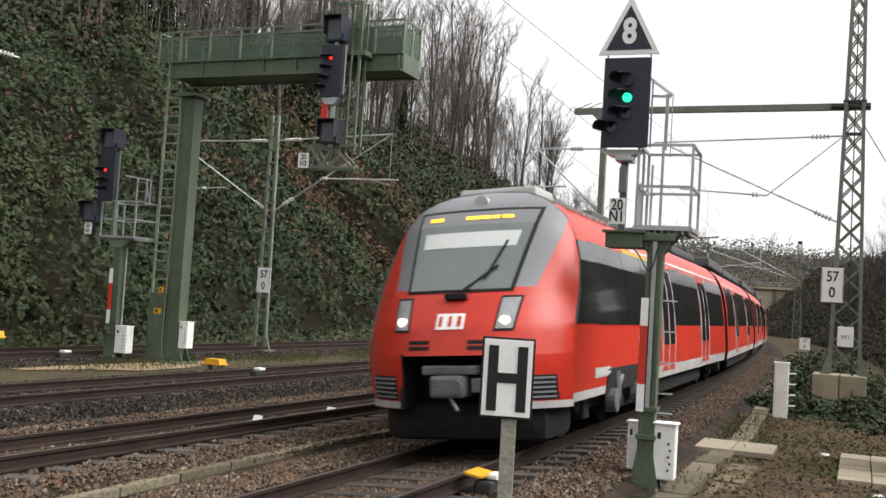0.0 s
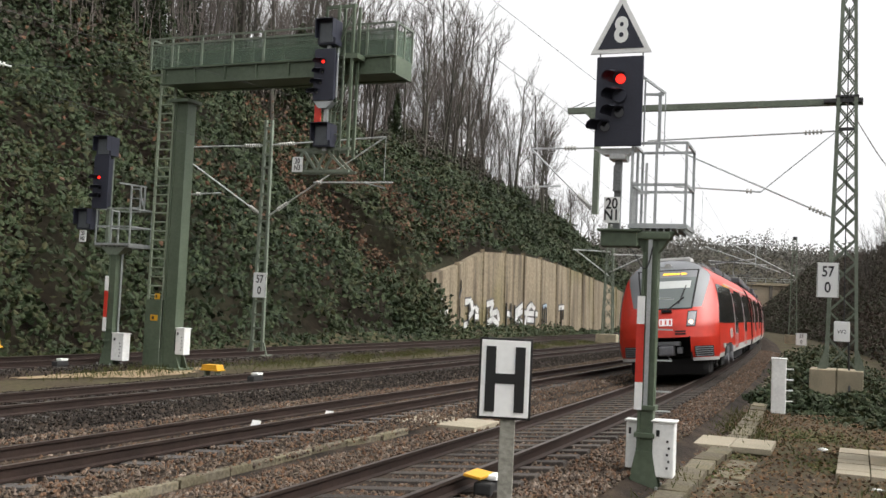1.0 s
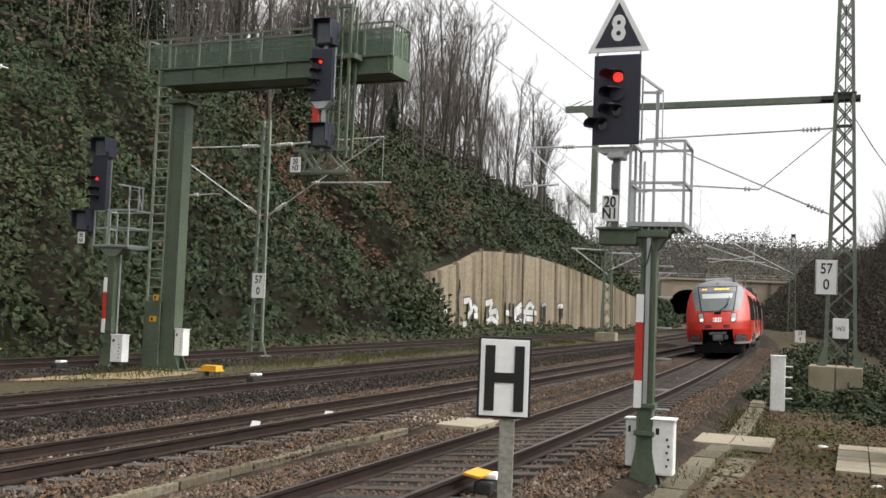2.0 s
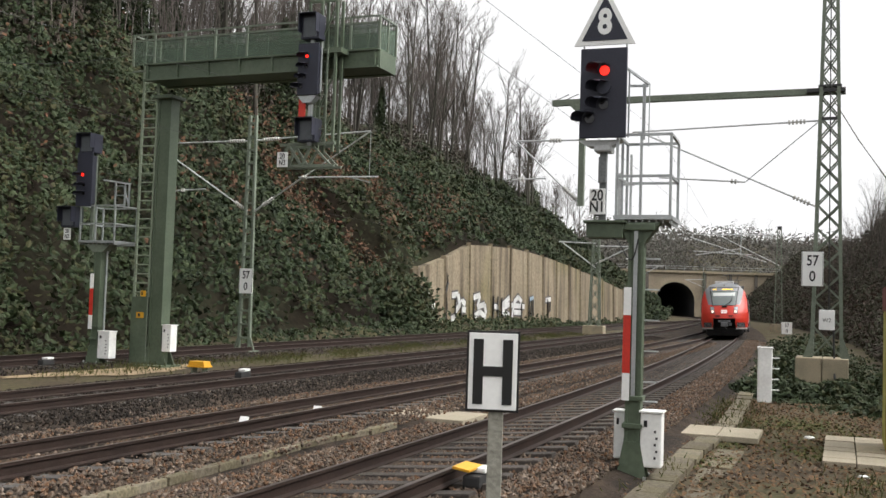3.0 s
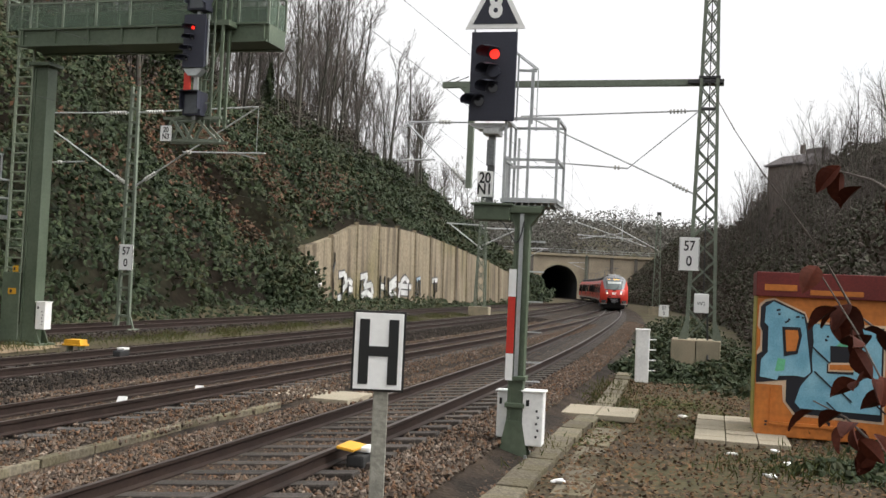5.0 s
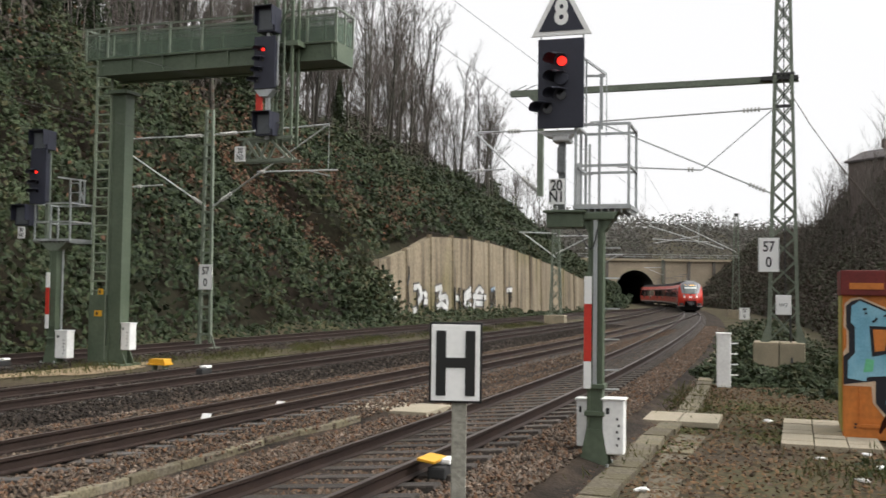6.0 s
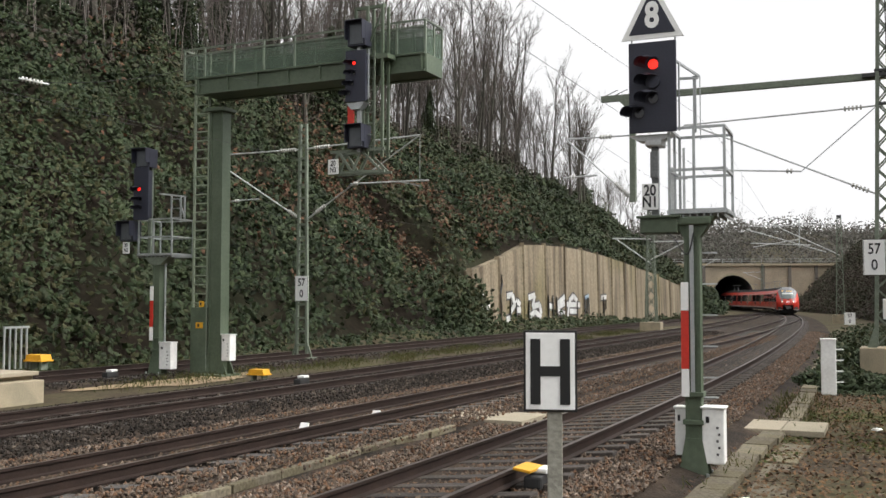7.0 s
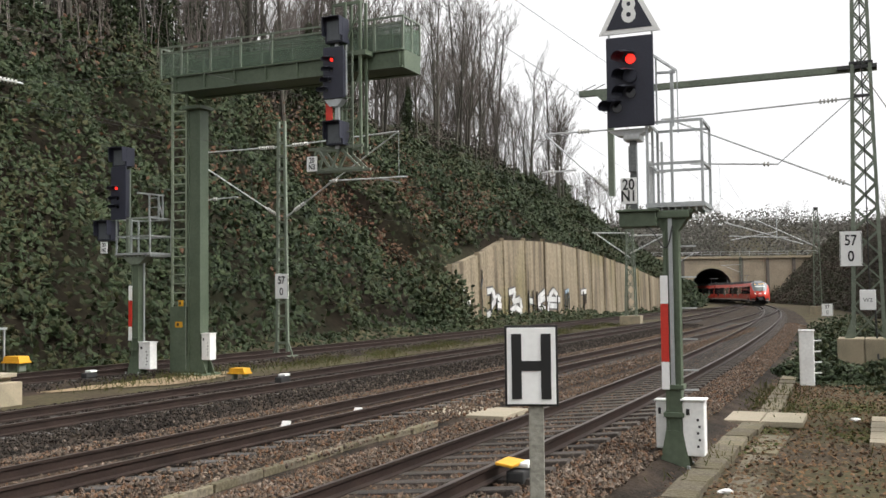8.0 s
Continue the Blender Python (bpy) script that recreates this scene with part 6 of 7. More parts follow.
# ---- woods, scrub and ballast ----
IVY = multi("bank_leaves", [(0.0087, 0.0133, 0.0066), (0.0161, 0.0253, 0.0112), (0.0242, 0.0365, 0.0157), (0.0376, 0.0506, 0.0210), (0.0228, 0.0295, 0.0144), (0.0456, 0.0463, 0.0183), (0.0389, 0.0309, 0.0183)], 0.65, 0.10, 0.62)
SCRUB = multi("scrub_leaves", [(0.0231, 0.0243, 0.0150), (0.0346, 0.0381, 0.0208), (0.0433, 0.0450, 0.0260), (0.0491, 0.0392, 0.0300), (0.0548, 0.0404, 0.0317), (0.0375, 0.0323, 0.0277)], 0.7, 0.12, 0.6)
LITTER = multi("fallen_leaves", [(0.10, 0.066, 0.039), (0.125, 0.074, 0.040), (0.08, 0.06, 0.039), (0.16, 0.09, 0.045), (0.095, 0.085, 0.044)], 0.8, 0.4, 0.8)
GRASS = multi("grass_blades", [(0.0320, 0.0432, 0.0120), (0.0512, 0.0634, 0.0180), (0.0768, 0.0720, 0.0210), (0.0704, 0.0518, 0.0270)], 0.7, 0.5, 0.7)
BARK = mat("bark", (0.13, 0.112, 0.092), 0.9, vary=0.45, scale=1.5, bump=0.4, col2=(0.075, 0.075, 0.052), obj=0.45)
TWIG = mat("twigs", (0.19, 0.162, 0.142), 0.9, vary=0.3, scale=2, obj=0.4)
# paler and greyer than SCRUB: distance haze mixed into the leaf colours
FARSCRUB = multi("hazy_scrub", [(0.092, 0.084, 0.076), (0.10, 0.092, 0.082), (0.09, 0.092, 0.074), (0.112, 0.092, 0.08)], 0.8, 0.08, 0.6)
DYING = multi("dying_leaves", [(0.05, 0.03, 0.02), (0.085, 0.042, 0.024), (0.07, 0.05, 0.032), (0.13, 0.052, 0.024)], 0.8, 0.3, 0.8)
rng = np.random.default_rng(11)


def leaves(name, P, N, size, material, label, category, fold=0.35, wide=0.36, upright=False):
    """Folded four-cornered leaves at points P, leaning along N, in one mesh."""
    n = len(P)
    r = rng.normal(size=(n, 3))
    N = N + r * 0.75
    N /= np.linalg.norm(N, axis=1, keepdims=True)
    a = np.cross(N, rng.normal(size=(n, 3)))
    if upright:
        a = rng.normal(size=(n, 3)) * 0.45 + np.array([0, 0, 1.0])
        N = np.cross(a, rng.normal(size=(n, 3)))
        N /= np.linalg.norm(N, axis=1, keepdims=True)
    a /= np.linalg.norm(a, axis=1, keepdims=True)
    b = np.cross(N, a)
    s = size[:, None] if hasattr(size, "__len__") else np.full((n, 1), size)
    tip = P + a * s * 0.6
    tail = P - a * s * 0.5
    l = P + b * s * wide - N * s * fold * 0.3
    rr = P - b * s * wide - N * s * fold * 0.3
    V = np.stack([tail, l, tip, rr], 1).reshape(-1, 3)
    i = np.arange(n)[:, None] * 4
    F = np.concatenate([i + np.array([[0, 1, 2]]), i + np.array([[0, 2, 3]])], 1).reshape(-1, 3)
    me = bpy.data.meshes.new(name)
    me.from_pydata(V.tolist(), [], F.tolist())
    me.materials.append(material)
    return tagged(new(name, me), label, category, kind="stuff")


def bank_leaves():
    P, N, S = [], [], []
    for _ in range(215000):
        u = rng.random()
        y = 22 + 190 * u ** 1.7
        off = rng.random() ** 0.9 * 22
        x = XL(y) - off
        if WALL_Y0 - 0.3 < y < WALL_Y1 and off < 0.5:
            continue
        h = max(0.35, 0.8 + 2.3 * rough_at(x, y, 0.33) + 1.5 * rough_at(x, y, 0.95))
        if y < 60:
            h *= 1 + 0.9 * math.exp(-(off - 1.2) ** 2 / 3.0)
        k = rng.random() ** 0.5
        P.append((x + 0.35 * h, y - 0.25 * h, left_z(off, x, y) + h * k * 0.8))
        N.append((0.6, -0.55, 0.6))
        S.append((0.13 + 0.13 * rng.random()) * (1 + y / 110))
    for _ in range(4500):
        # bushes that crowd the near end of the wall
        y = rng.normal(61.2, 1.6)
        x = XL(y) + rng.normal(0.2, 0.7)
        P.append((x, y, 0.1 + 3.4 * rng.random() * max(0.1, 1 - abs(y - 61) / 4.5)))
        N.append((0.3, -0.8, 0.5))
        S.append(0.2 + 0.2 * rng.random())
    for _ in range(9000):
        # low growth on the verge before the bank
        y = 24 + 95 * rng.random() ** 1.4
        o = 3.6 * rng.random() ** 1.5
        x = XL(y) + o + 0.35
        P.append((x, y, -0.3 + verge(y) * max(0, 1 - o / 2.6) + (0.9 * max(0.12, 0.6 + rough_at(x, y, 0.7)) * max(0.1, 1 - o / 2.2)) * rng.random()))
        N.append((0.3, -0.6, 0.8))
        S.append((0.11 + 0.12 * rng.random()) * (1 + y / 150))
    leaves("ivy_cover", np.array(P), np.array(N), np.array(S), IVY, "dense dark green ivy and bramble over the bank, browning in patches", "undergrowth")
    # a browning stretch of bramble, and brush under the trees
    P, N, S = [], [], []
    for _ in range(6500):
        y = rng.normal(64, 9)
        off = 1 + abs(rng.normal(6, 4))
        x = XL(y) - off
        if rough_at(x, y, 0.4) < -0.05 or (y > WALL_Y0 and off < 1):
            continue
        P.append((x + 0.7, y - 0.6, left_z(off, x, y) + 0.3 + 1.1 * rng.random()))
        N.append((0.6, -0.55, 0.6))
        S.append(0.16 + 0.16 * rng.random())
    leaves("brown_bramble", np.array(P), np.array(N), np.array(S), DYING, "rust-brown dying bramble on the bank", "undergrowth")
    P, N, S = [], [], []
    for _ in range(34000):
        y = 24 + 90 * rng.random()
        off = rng.uniform(13, 26)
        x = XL(y) - off
        h = max(0, 1.6 + 3.6 * rough_at(x, y, 0.22))
        P.append((x, y, left_z(off, x, y) + h * rng.random()))
        N.append((0.5, -0.7, 0.4))
        S.append(0.22 + 0.2 * rng.random())
    leaves("wood_brush", np.array(P), np.array(N), np.array(S), SCRUB, "dark brush under the trees", "undergrowth")
    P, N, S = [], [], []
    for _ in range(120000):
        y = 12 + 200 * rng.random() ** 1.7
        off = rng.random() * 20 - 0.3
        x = XR(y) + off
        h = max(0.0, 1.2 + 2.0 * rough_at(x, y, 0.3) + 0.6 * rough_at(x, y, 0.8))
        k = rng.random() ** 0.5
        P.append((x - 0.2 * h, y - 0.25 * h, right_z(max(off, 0), x, y) + h * k * 0.9))
        N.append((-0.6, -0.55, 0.55))
        S.append((0.10 + 0.11 * rng.random()) * (1 + y / 110))
    leaves("bramble_cover", np.array(P), np.array(N), np.array(S), SCRUB, "tangled bramble and brown scrub over the bank", "undergrowth")
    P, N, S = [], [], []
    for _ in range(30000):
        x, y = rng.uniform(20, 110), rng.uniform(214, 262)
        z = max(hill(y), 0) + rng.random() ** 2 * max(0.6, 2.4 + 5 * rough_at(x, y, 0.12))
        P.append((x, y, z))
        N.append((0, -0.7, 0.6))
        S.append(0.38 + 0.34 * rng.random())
    leaves("hill_scrub", np.array(P), np.array(N), np.array(S), FARSCRUB, "winter scrub over the tunnel hill, its brown paled for haze", "undergrowth")
    # green plants round the mast foundation and along the path
    P, N, S = [], [], []
    for cx, cy, r, hh, n in ((9.6, 25.4, 1.1, 0.5, 2200), (10.8, 25.3, 1.2, 0.55, 2200), (8.9, 26.6, 0.8, 0.45, 1200), (12.3, 25.6, 1.2, 0.8, 2000), (10.5, 22.5, 1.2, 0.3, 900), (11.6, 30.2, 1.6, 1.0, 2200), (13.4, 34, 2.0, 1.2, 2200), (15.8, 40, 2.2, 1.3, 2200), (18, 47, 2.4, 1.2, 1800), (9.3, 16.2, 0.9, 0.5, 700), (9.6, 13.6, 1.3, 0.5, 1100), (8.4, 12.2, 1.0, 0.3, 600), (7.2, 12.4, 0.9, 0.14, 350)):
        q = rng.normal(size=(n, 2)) * r * 0.5
        for a, b in q:
            P.append((cx + a, cy + b, -0.28 + hh * rng.random() * max(0.15, 1 - (a * a + b * b) / (r * r))))
            N.append((-0.2, -0.5, 0.9))
            S.append(0.10 + 0.10 * rng.random())
    leaves("low_plants", np.array(P), np.array(N), np.array(S), IVY, "low green ground plants along the path", "undergrowth")
    # fallen leaves and moss on the path side
    P, N, S = [], [], []
    for _ in range(24000):
        y = 8 + 26 * rng.random() ** 1.1
        x = TR1(y) + 1.9 + (XR(y) - TR1(y) - 1.2) * rng.random()
        P.append((x, y, -0.27 + 0.02 * rng.random()))
        N.append((0, 0, 2.2))
        S.append(0.04 + 0.05 * rng.random())
    leaves("leaf_litter", np.array(P), np.array(N), np.array(S), LITTER, "brown fallen leaves scattered over the path", "leaf litter")
    P, N, S = [], [], []
    for cx, cy, rx, ry, n in ((5.5, 20.4, 0.7, 2.0, 2600), (6.4, 22.6, 0.6, 1.5, 1200), (4.0, 15.2, 0.5, 0.9, 500), (6.6, 15.9, 0.8, 0.8, 700), (7.6, 19.4, 1.0, 1.0, 800), (6.9, 26.0, 0.7, 2.0, 1600), (5.0, 17.4, 0.4, 1.0, 700), (8.3, 17.2, 1.1, 0.9, 700)):
        for a, b in rng.normal(size=(n, 2)) * 0.6:
            P.append((cx + a * rx, cy + b * ry, -0.275 + 0.03 * rng.random()))
            N.append((0, -0.2, 1.6))
            S.append(0.04 + 0.05 * rng.random())
    leaves("moss_patches", np.array(P), np.array(N), np.array(S), GRASS, "yellow-green moss on the path", "moss")
    # grass and weeds
    P, N, S = [], [], []
    for cx, cy, rx, ry, n in [(1.9, 12.2, 0.5, 0.5, 260), (3.0, 13.8, 0.5, 0.7, 240), (5.7, 20.5, 0.8, 2.2, 900), (6.8, 22.5, 0.7, 1.5, 500), (4.3, 19.2, 0.5, 0.8, 250), (8.4, 13.2, 1.2, 1.0, 400), (6.2, 12.2, 1.0, 1.0, 260), (1.4, 9.2, 0.3, 0.4, 120)] + [(TR4(q) + 3.4 + rng.normal() * 0.5, q, 0.8, 1.6, 260) for q in np.arange(26, 72, 1.6)] + [(TR4(q) - 3.0, q, 0.5, 1.2, 160) for q in np.arange(26, 80, 2.0)]:
        q = rng.normal(size=(n, 2)) * 0.6
        for a, b in q:
            P.append((cx + a * rx, cy + b * ry, -0.25 + 0.10 * rng.random()))
            N.append((rng.normal(), rng.normal(), 0.1))
            S.append(0.10 + 0.12 * rng.random())
    leaves("grass_tufts", np.array(P), np.array(N), np.array(S), GRASS, "thin grass and moss tufts in the gravel", "grass", 0.2, 0.05, True)


bank_leaves()


def stones():
    """Crushed ballast: small faceted lumps, thickest near the camera's end of the line."""
    base = np.array([(1, 0, 0), (-1, 0, 0), (0, 1, 0), (0, -1, 0), (0, 0, 1), (0, 0, -1)], float)
    tri = np.array([(0, 2, 4), (2, 1, 4), (1, 3, 4), (3, 0, 4), (2, 0, 5), (1, 2, 5), (3, 1, 5), (0, 3, 5)])

    def heap(name, pts, lo, hi, material, label):
        n = len(pts)
        pts = np.array(pts)
        sc = (lo + (hi - lo) * rng.random((n, 1, 1))) * (0.6 + 0.8 * rng.random((n, 1, 3)))
        V = base[None] * sc * (0.75 + 0.5 * rng.random((n, 6, 1)))
        a = rng.random(n) * 6.283
        b = rng.random(n) * 1.2 - 0.6
        ca, sa, cb, sb = np.cos(a), np.sin(a), np.cos(b), np.sin(b)
        R = np.zeros((n, 3, 3))
        R[:, 0, 0], R[:, 0, 1], R[:, 1, 0], R[:, 1, 1], R[:, 2, 2] = ca, -sa, sa, ca, 1
        R2 = np.zeros((n, 3, 3))
        R2[:, 0, 0], R2[:, 1, 1], R2[:, 1, 2], R2[:, 2, 1], R2[:, 2, 2] = 1, cb, -sb, sb, cb
        V = np.einsum("nij,nkj->nki", R @ R2, V) + pts[:, None, :]
        F = (np.arange(n)[:, None, None] * 6 + tri[None]).reshape(-1, 3)
        me = bpy.data.meshes.new(name)
        me.from_pydata(V.reshape(-1, 3).tolist(), [], F.tolist())
        me.materials.append(material)
        tagged(new(name, me), label, "ballast", kind="stuff")

    def strip(fn, n, y0, y1, lo, hi, z, power=1.6, skip=True, cant=None):
        out = []
        for _ in range(n):
            y = y0 + (y1 - y0) * rng.random() ** power
            u = lo + (hi - lo) * rng.random()
            t, nn = frame_at(fn, y)
            x, yy = fn(y) + nn.x * u, y + nn.y * u
            if skip and abs(abs(u) - 0.7535) < 0.09:
                continue
            e = max(0, abs(u) - 1.9) * 0.12
            out.append((x, yy, z + (cant(y) * min(1.08, max(0, (u + 0.79) / 1.5)) if cant and u < 2.1 else 0) - e + 0.03 * rng.random() - (0.03 if abs(u) < 1.25 else 0)))
        return out

    heap("brown_ballast", strip(TR1, 88000, 8, 66, -2.75, 2.7, -0.185, cant=cant1) + strip(TR2, 44000, 8, 60, -2.4, 2.3, -0.185, cant=cant2), 0.015, 0.034, M["stones"], "brown and grey crushed track ballast")
    heap("grey_ballast", strip(TR3, 38000, 11, 70, -2.3, 2.9, -0.185) + strip(TR2, 8000, 8, 40, -3.6, -1.4, -0.21) + strip(TR4, 9000, 20, 75, -2.2, 2.4, -0.185), 0.018, 0.040, M["darkstones"], "dark grey crushed track ballast")
    g = []
    for _ in range(6000):
        y = 8 + 26 * rng.random() ** 1.3
        x = TR1(y) + 2.2 + (XR(y) - TR1(y) - 2.5) * rng.random() ** 1.6
        g.append((x, y, -0.285))
    heap("path_gravel", g, 0.012, 0.035, M["stones"], "loose gravel on the earth path")


stones()


# ---- trees ----
def bare_tree(height, seed, spread=0.33, dense=1.0):
    random.seed(seed)
    V, F, V2, F2 = [], [], [], []

    def grow(p, d, length, r, level):
        n = (6, 4, 3, 2)[level]
        pts, rad = [p], [r]
        for i in range(n):
            d = (d + Vector((random.uniform(-1, 1), random.uniform(-1, 1), random.uniform(-0.3, 0.7))) * (0.05 if level == 0 else 0.15)).normalized()
            p = p + d * length / n
            pts.append(p)
            rad.append(r * (1 - 0.75 * (i + 1) / n))
        tube(V if level < 2 else V2, F if level < 2 else F2, pts, rad, 7 if level == 0 else 4 if level == 1 else 3)
        if level >= 3:
            return
        m = int((17, 8, 4)[level] * dense)
        for k in range(m):
            u = random.uniform(0.32 if level == 0 else 0.2, 1.0)
            i = min(int(u * n), n - 1)
            q = pts[i].lerp(pts[i + 1], u * n - i)
            a = random.uniform(0, 6.283)
            side = d.orthogonal().normalized()
            side.rotate(Matrix.Rotation(a, 3, d))
            dd = (d * random.uniform(0.9, 1.5) + side * random.uniform(0.5, 0.95) + Vector((0, 0, 0.3))).normalized()
            grow(q, dd, length * random.uniform(0.28, 0.5) * (1.1 - 0.5 * u) * (spread / 0.33), max(rad[i] * 0.42, (0.03, 0.016, 0.010)[level]), level + 1)

    grow(Vector((0, 0, -0.6)), Vector((random.uniform(-.08, .08), random.uniform(-.08, .08), 1)), height, height * 0.009 + 0.03, 0)
    t = thing("tree", "bare winter tree with thin grey-brown branches", "tree", pose(0, 0, -200), "bare trees on the banks")
    pydata("trunk", [tuple(v) for v in V], F, BARK, t)
    pydata("crown", [tuple(v) for v in V2], F2, TWIG, t)
    return t


def evergreen(height, seed):
    """A dark ivy-clad trunk with hanging clumps of leaves."""
    random.seed(seed)
    V, F = [], []
    pts = [Vector((0, 0, -0.6 + height * i / 6)) + Vector((random.uniform(-.2, .2), random.uniform(-.2, .2), 0)) for i in range(7)]
    tube(V, F, pts, [0.2 * (1 - i / 7.5) for i in range(7)], 6)
    for k in range(24):
        u = random.uniform(0.2, 0.95)
        a = random.uniform(0, 6.283)
        p = Vector((0, 0, height * u - 0.6))
        L = height * 0.22 * (1.15 - u)
        tube(V, F, [p, p + Vector((math.cos(a) * L, math.sin(a) * L, L * 0.25))], [0.035, 0.008], 4)
    t = thing("tree", "dark ivy-clad evergreen tree", "tree", pose(0, 0, -200), "evergreen trees on the bank")
    pydata("trunk", [tuple(v) for v in V], F, BARK, t)
    n = 3200
    u = rng.random(n) ** 0.8
    a = rng.random(n) * 6.283
    r = height * 0.20 * (1.12 - u) * np.sqrt(rng.random(n)) * (0.65 + 0.5 * np.sin(a * 3 + u * 14))
    P = np.stack([np.cos(a) * r, np.sin(a) * r, u * height], 1)
    ob = leaves("crown", P, np.stack([np.cos(a), np.sin(a), np.full(n, 0.4)], 1), 0.22 + 0.18 * rng.random(n), IVY, "", "")
    for key in ("label", "category", "kind"):
        if key in ob:
            del ob[key]
    ob.parent = t
    return t


def woods():
    kinds = [bare_tree(h, s, sp, de) for h, s, sp, de in ((13, 1, 0.33, 1.0), (15, 2, 0.28, 1.1), (11, 3, 0.40, 1.0), (16, 4, 0.30, 1.0), (8, 5, 0.5, 1.1), (12.5, 6, 0.36, 1.0))]
    light = [bare_tree(h, s, sp, 0.66) for h, s, sp in ((12, 31, 0.4), (9, 32, 0.5), (11, 33, 0.42))]
    ever = [evergreen(9, 21), evergreen(11, 22)]
    random.seed(77)
    put = []

    def plant(src, x, y, z, sc):
        if src not in put:
            put.append(src)
            t = src
        else:
            t = copy_thing(src, pose(0, 0, 0))
        t.matrix_basis = pose(x, y, z, random.uniform(-4, 4), random.uniform(-4, 4), random.uniform(0, 360)) @ Matrix.Scale(sc, 4)

    # upper bank and plateau beside the tracks
    for _ in range(172):
        y = 24 + 106 * random.random() ** 1.1
        off = 13.5 + 17 * random.random() ** 1.5
        x = XL(y) - off
        plant(random.choice(kinds), x, y, left_z(off, x, y), random.uniform(0.8, 1.3))
    for _ in range(20):
        y = random.uniform(24, 95)
        off = random.uniform(13, 24)
        x = XL(y) - off
        plant(random.choice(ever), x, y, left_z(off, x, y), random.uniform(0.6, 1.0))
    for _ in range(14):
        y = random.uniform(90, 150)
        off = random.uniform(11, 20)
        x = XL(y) - off
        plant(random.choice(kinds), x, y, left_z(off, x, y), random.uniform(0.5, 0.8))
    # over the tunnel
    for _ in range(32):
        x, y = random.uniform(24, 90), random.uniform(218, 275)
        plant(random.choice(light), x, y, hill(y), random.uniform(0.35, 0.62))
    # the other bank
    for _ in range(44):
        y = 16 + 124 * random.random() ** 1.1
        off = random.uniform(5, 24)
        x = XR(y) + off
        plant(random.choice(light), x, y, right_z(off, x, y), random.uniform(0.42, 0.72) * (0.5 if y < 40 else 1))
    for _ in range(16):
        # brush in front of the house
        x, y = random.uniform(44, 66), random.uniform(86, 99)
        plant(random.choice(light), x, y, right_z(x - XR(y), x, y), random.uniform(0.45, 0.7))


woods()


def thicket():
    """Thin saplings and leaning stems that close the woods behind the larger trees."""
    random.seed(63)
    V, F = [], []

    def stem(x, y, z, h, r):
        lean = Vector((random.uniform(-0.12, 0.12), random.uniform(-0.12, 0.12), 1))
        a = Vector((x, y, z - 0.4))
        pts = [a, a + lean * h * 0.5, a + lean * h + Vector((random.uniform(-0.4, 0.4), random.uniform(-0.4, 0.4), 0))]
        tube(V, F, pts, [r, r * 0.65, r * 0.2], 3)
        for _ in range(5):
            u = random.uniform(0.35, 0.95)
            p = a + lean * h * u
            q = p + Vector((random.uniform(-1, 1), random.uniform(-1, 1), random.uniform(0.5, 1.4))) * h * 0.13
            tube(V, F, [p, q], [r * 0.4, r * 0.12], 3)

    for _ in range(3200):
        y = 24 + 125 * random.random()
        off = 14 + 20 * random.random()
        x = XL(y) - off
        stem(x, y, left_z(off, x, y), random.uniform(4, 10.5) * (1 if y < 100 else 0.7), random.uniform(0.02, 0.05))
    for _ in range(2200):
        y = 26 + 114 * random.random()
        off = 3 + 21 * random.random()
        x = XR(y) + off
        stem(x, y, right_z(off, x, y), random.uniform(1.6, 3.8) * (0.7 if y < 40 else 1.7), random.uniform(0.012, 0.03))
    ob = pydata("thicket", [tuple(v) for v in V], F, TWIG)
    tagged(ob, "grey-brown bare saplings and stems along the banks", "thicket", kind="stuff")


thicket()


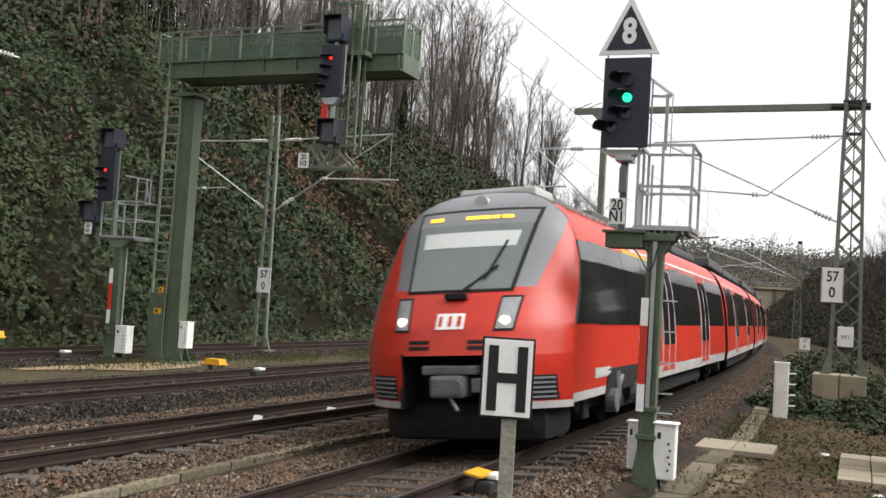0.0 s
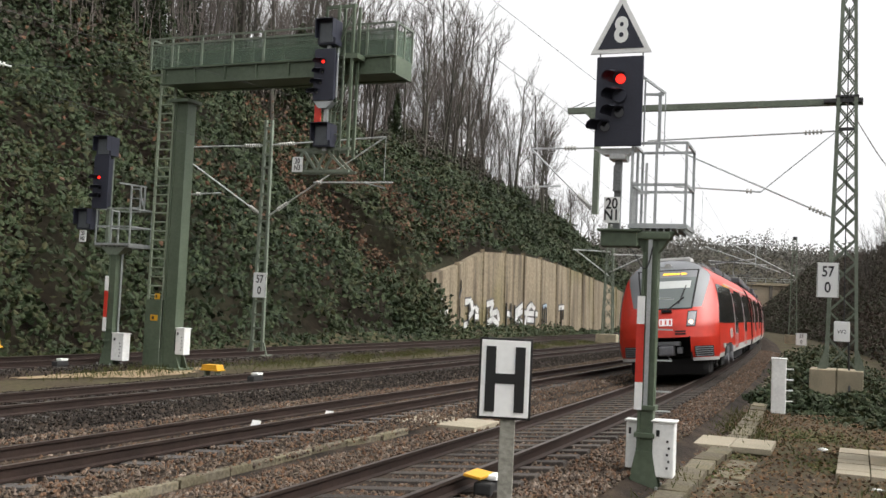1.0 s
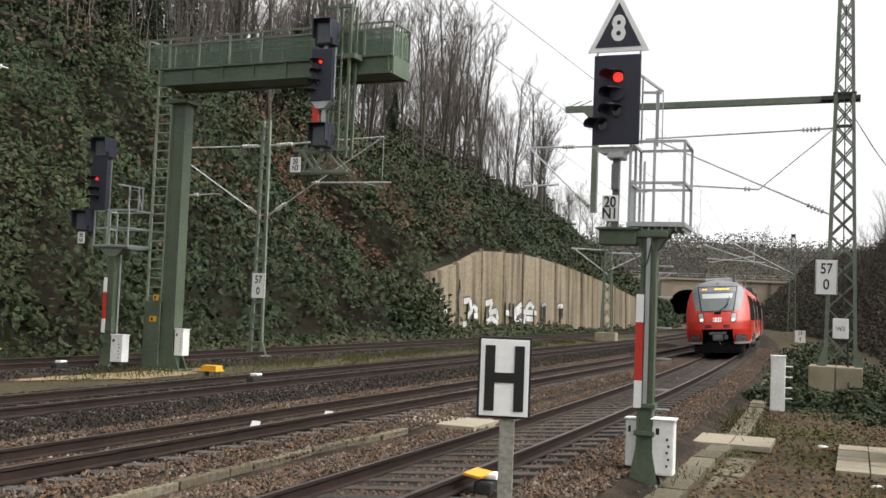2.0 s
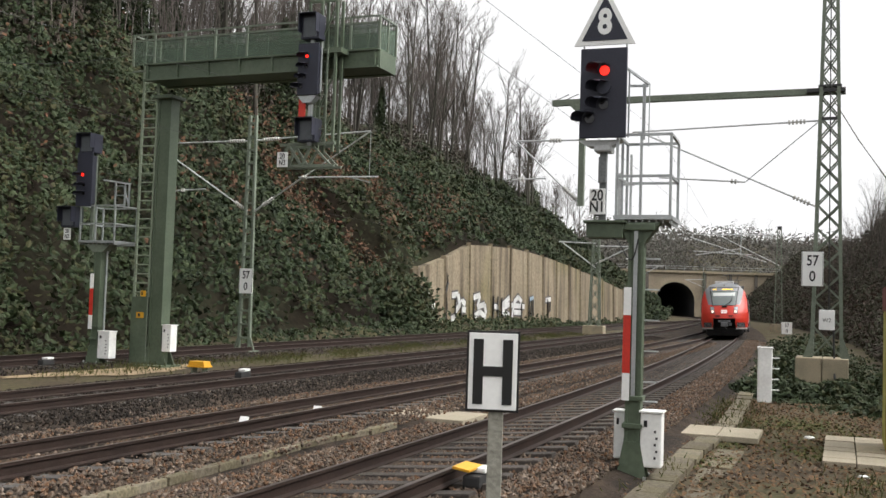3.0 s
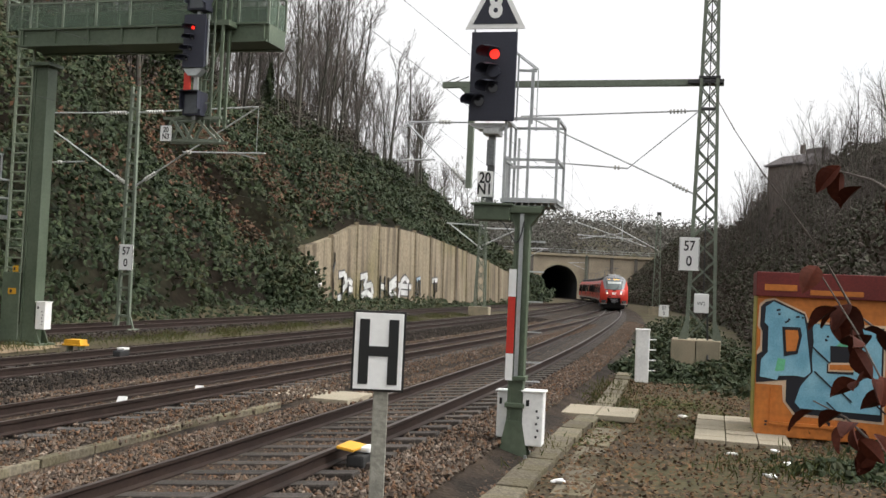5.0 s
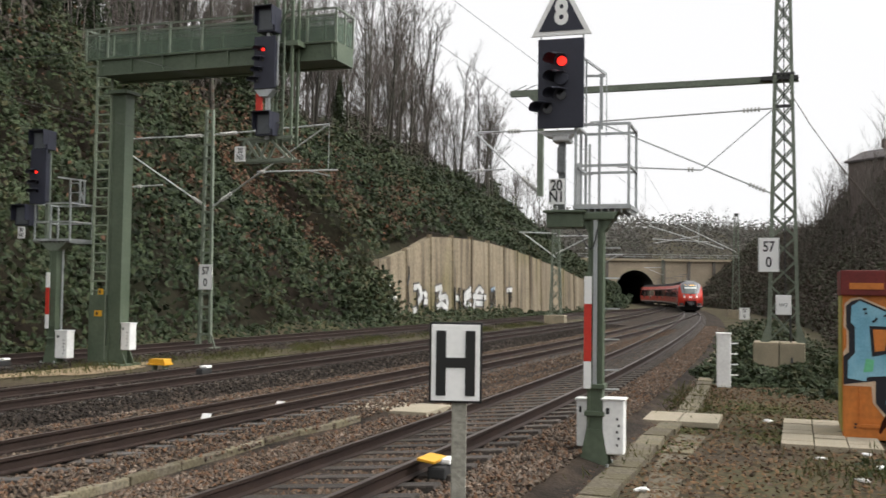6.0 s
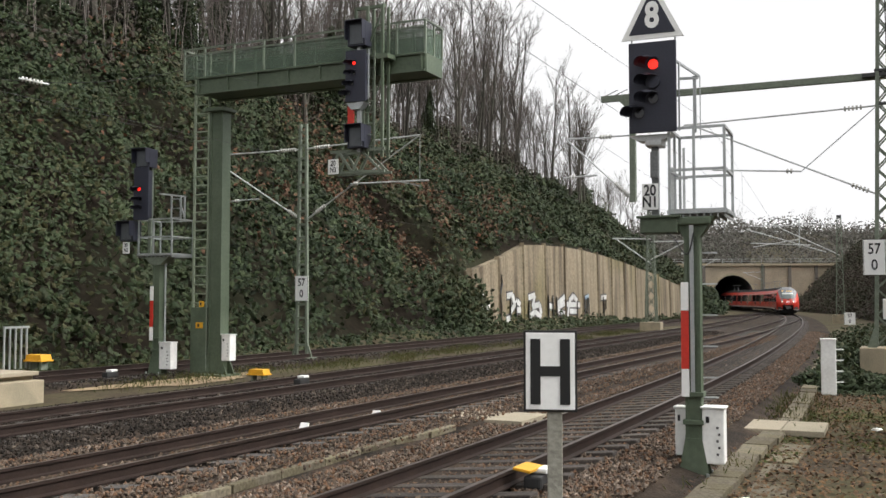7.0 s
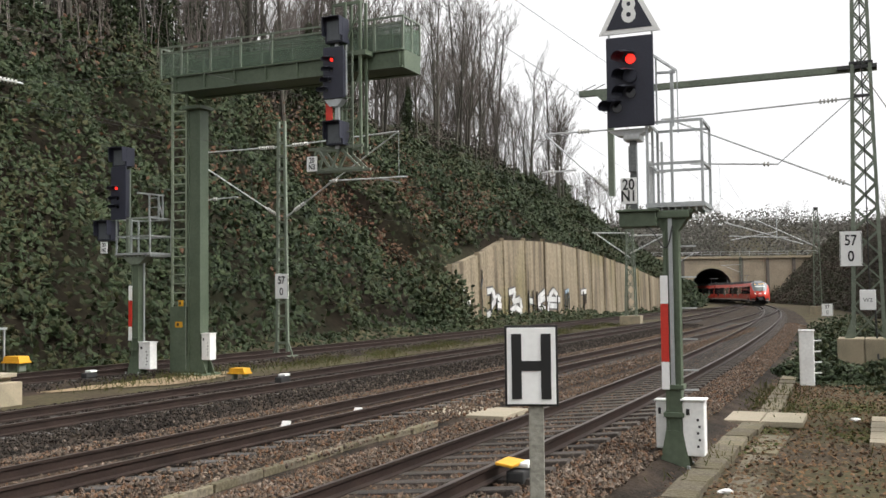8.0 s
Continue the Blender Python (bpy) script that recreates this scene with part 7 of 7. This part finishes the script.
def beech_twig():
    """A branch with rust-brown leaves close by on the path's edge."""
    t = thing("beech_branch", "overhanging branch with curled rust-brown leaves", "branch")
    random.seed(5)
    V, F = [], []
    rows = []
    for a, b, r in (((1.55, 1.9, 1.35), (1.06, 2.0, 2.06), 0.005), ((1.5, 2.0, 1.9), (1.16, 2.1, 1.96), 0.006), ((1.6, 2.2, 1.6), (1.18, 2.2, 1.74), 0.006), ((1.5, 1.7, 2.15), (1.1, 2.05, 2.27), 0.006), ((1.6, 2.1, 1.2), (1.24, 2.15, 1.45), 0.006)):
        a, b = Vector(a), Vector(b)
        pts = [a.lerp(b, i / 5) + Vector((0, 0, 0.03 * math.sin(i * 1.7))) for i in range(6)]
        tube(V, F, pts, [r * (1.1 - i / 6) for i in range(6)], 5)
        rows.append(pts)
    pts = [Vector((1.75, 3.0, 1.95)).lerp(Vector((1.12, 2.75, 2.62)), i / 6) + Vector((0, 0, 0.02 * math.sin(i))) for i in range(7)]
    tube(V, F, pts, [0.004 * (1.1 - i / 7) for i in range(7)], 5)
    pydata("twig", [tuple(v) for v in V], F, TWIG, t)
    rust = mat("rust_leaf", (0.11, 0.026, 0.013), 0.75, vary=0.35, scale=20, col2=(0.07, 0.02, 0.012), fine=90, obj=0.45, spec=0.12)
    bm = B()
    n = 6
    for s in (-1, 1):
        prev = None
        for i in range(n + 1):
            u = i / n
            w = 0.023 * math.sin(math.pi * min(1, u * 0.95 + 0.03)) ** 0.8
            row = [bm.verts.new((0, u * 0.072, -0.02 * u * u)), bm.verts.new((s * w, u * 0.072, 0.012 * math.sin(3 * u) - 0.016 * u * u))]
            if prev:
                bm.faces.new((prev[0], prev[1], row[1], row[0]))
            prev = row
    bmesh.ops.remove_doubles(bm, verts=bm.verts, dist=1e-5)
    leaf = part("leaf", bm, rust, t)
    k = 0
    for pts in rows:
        for i in range(24):
            u = random.uniform(0.05, 1) * 4.99
            p = pts[int(u)].lerp(pts[int(u) + 1], u % 1) + Vector((random.uniform(-.02, .02), random.uniform(-.04, .04), random.uniform(-.03, .02)))
            m = pose(p.x, p.y, p.z, random.uniform(-80, -10), random.uniform(-50, 50), random.uniform(0, 360))
            if k == 0:
                leaf.matrix_basis = m
            else:
                again(leaf, t, m)
            k += 1


beech_twig()


def litter():
    random.seed(9)
    for x, y, label in ((6.1, 13.6, "white crumpled paper scrap on the path"), (6.6, 12.9, "white crumpled paper scrap on the path"), (5.9, 12.0, "white crumpled paper scrap on the path"), (6.9, 13.9, "crushed white can on the path"), (3.0, 11.4, "pale paper scrap in the trough"), (6.9, 17.6, "pale scrap of plastic by the path")):
        bm = B()
        bmesh.ops.create_icosphere(bm, subdivisions=2, radius=0.07)
        for v in bm.verts:
            v.co *= random.uniform(0.6, 1.2)
            v.co.z *= 0.4
        ob = part("litter_scrap", bm, M["white"])
        ob.matrix_basis = pose(x, y, -0.25, 0, 0, random.uniform(0, 180)) @ Matrix.Diagonal((1.5, 0.8, 1, 1))
        tagged(ob, label, "litter")


litter()


def motions():
    for car, start, length in cars:
        walk(car, train_rows(start, length))
    # the added disc drops from red lens to green as the signal changes
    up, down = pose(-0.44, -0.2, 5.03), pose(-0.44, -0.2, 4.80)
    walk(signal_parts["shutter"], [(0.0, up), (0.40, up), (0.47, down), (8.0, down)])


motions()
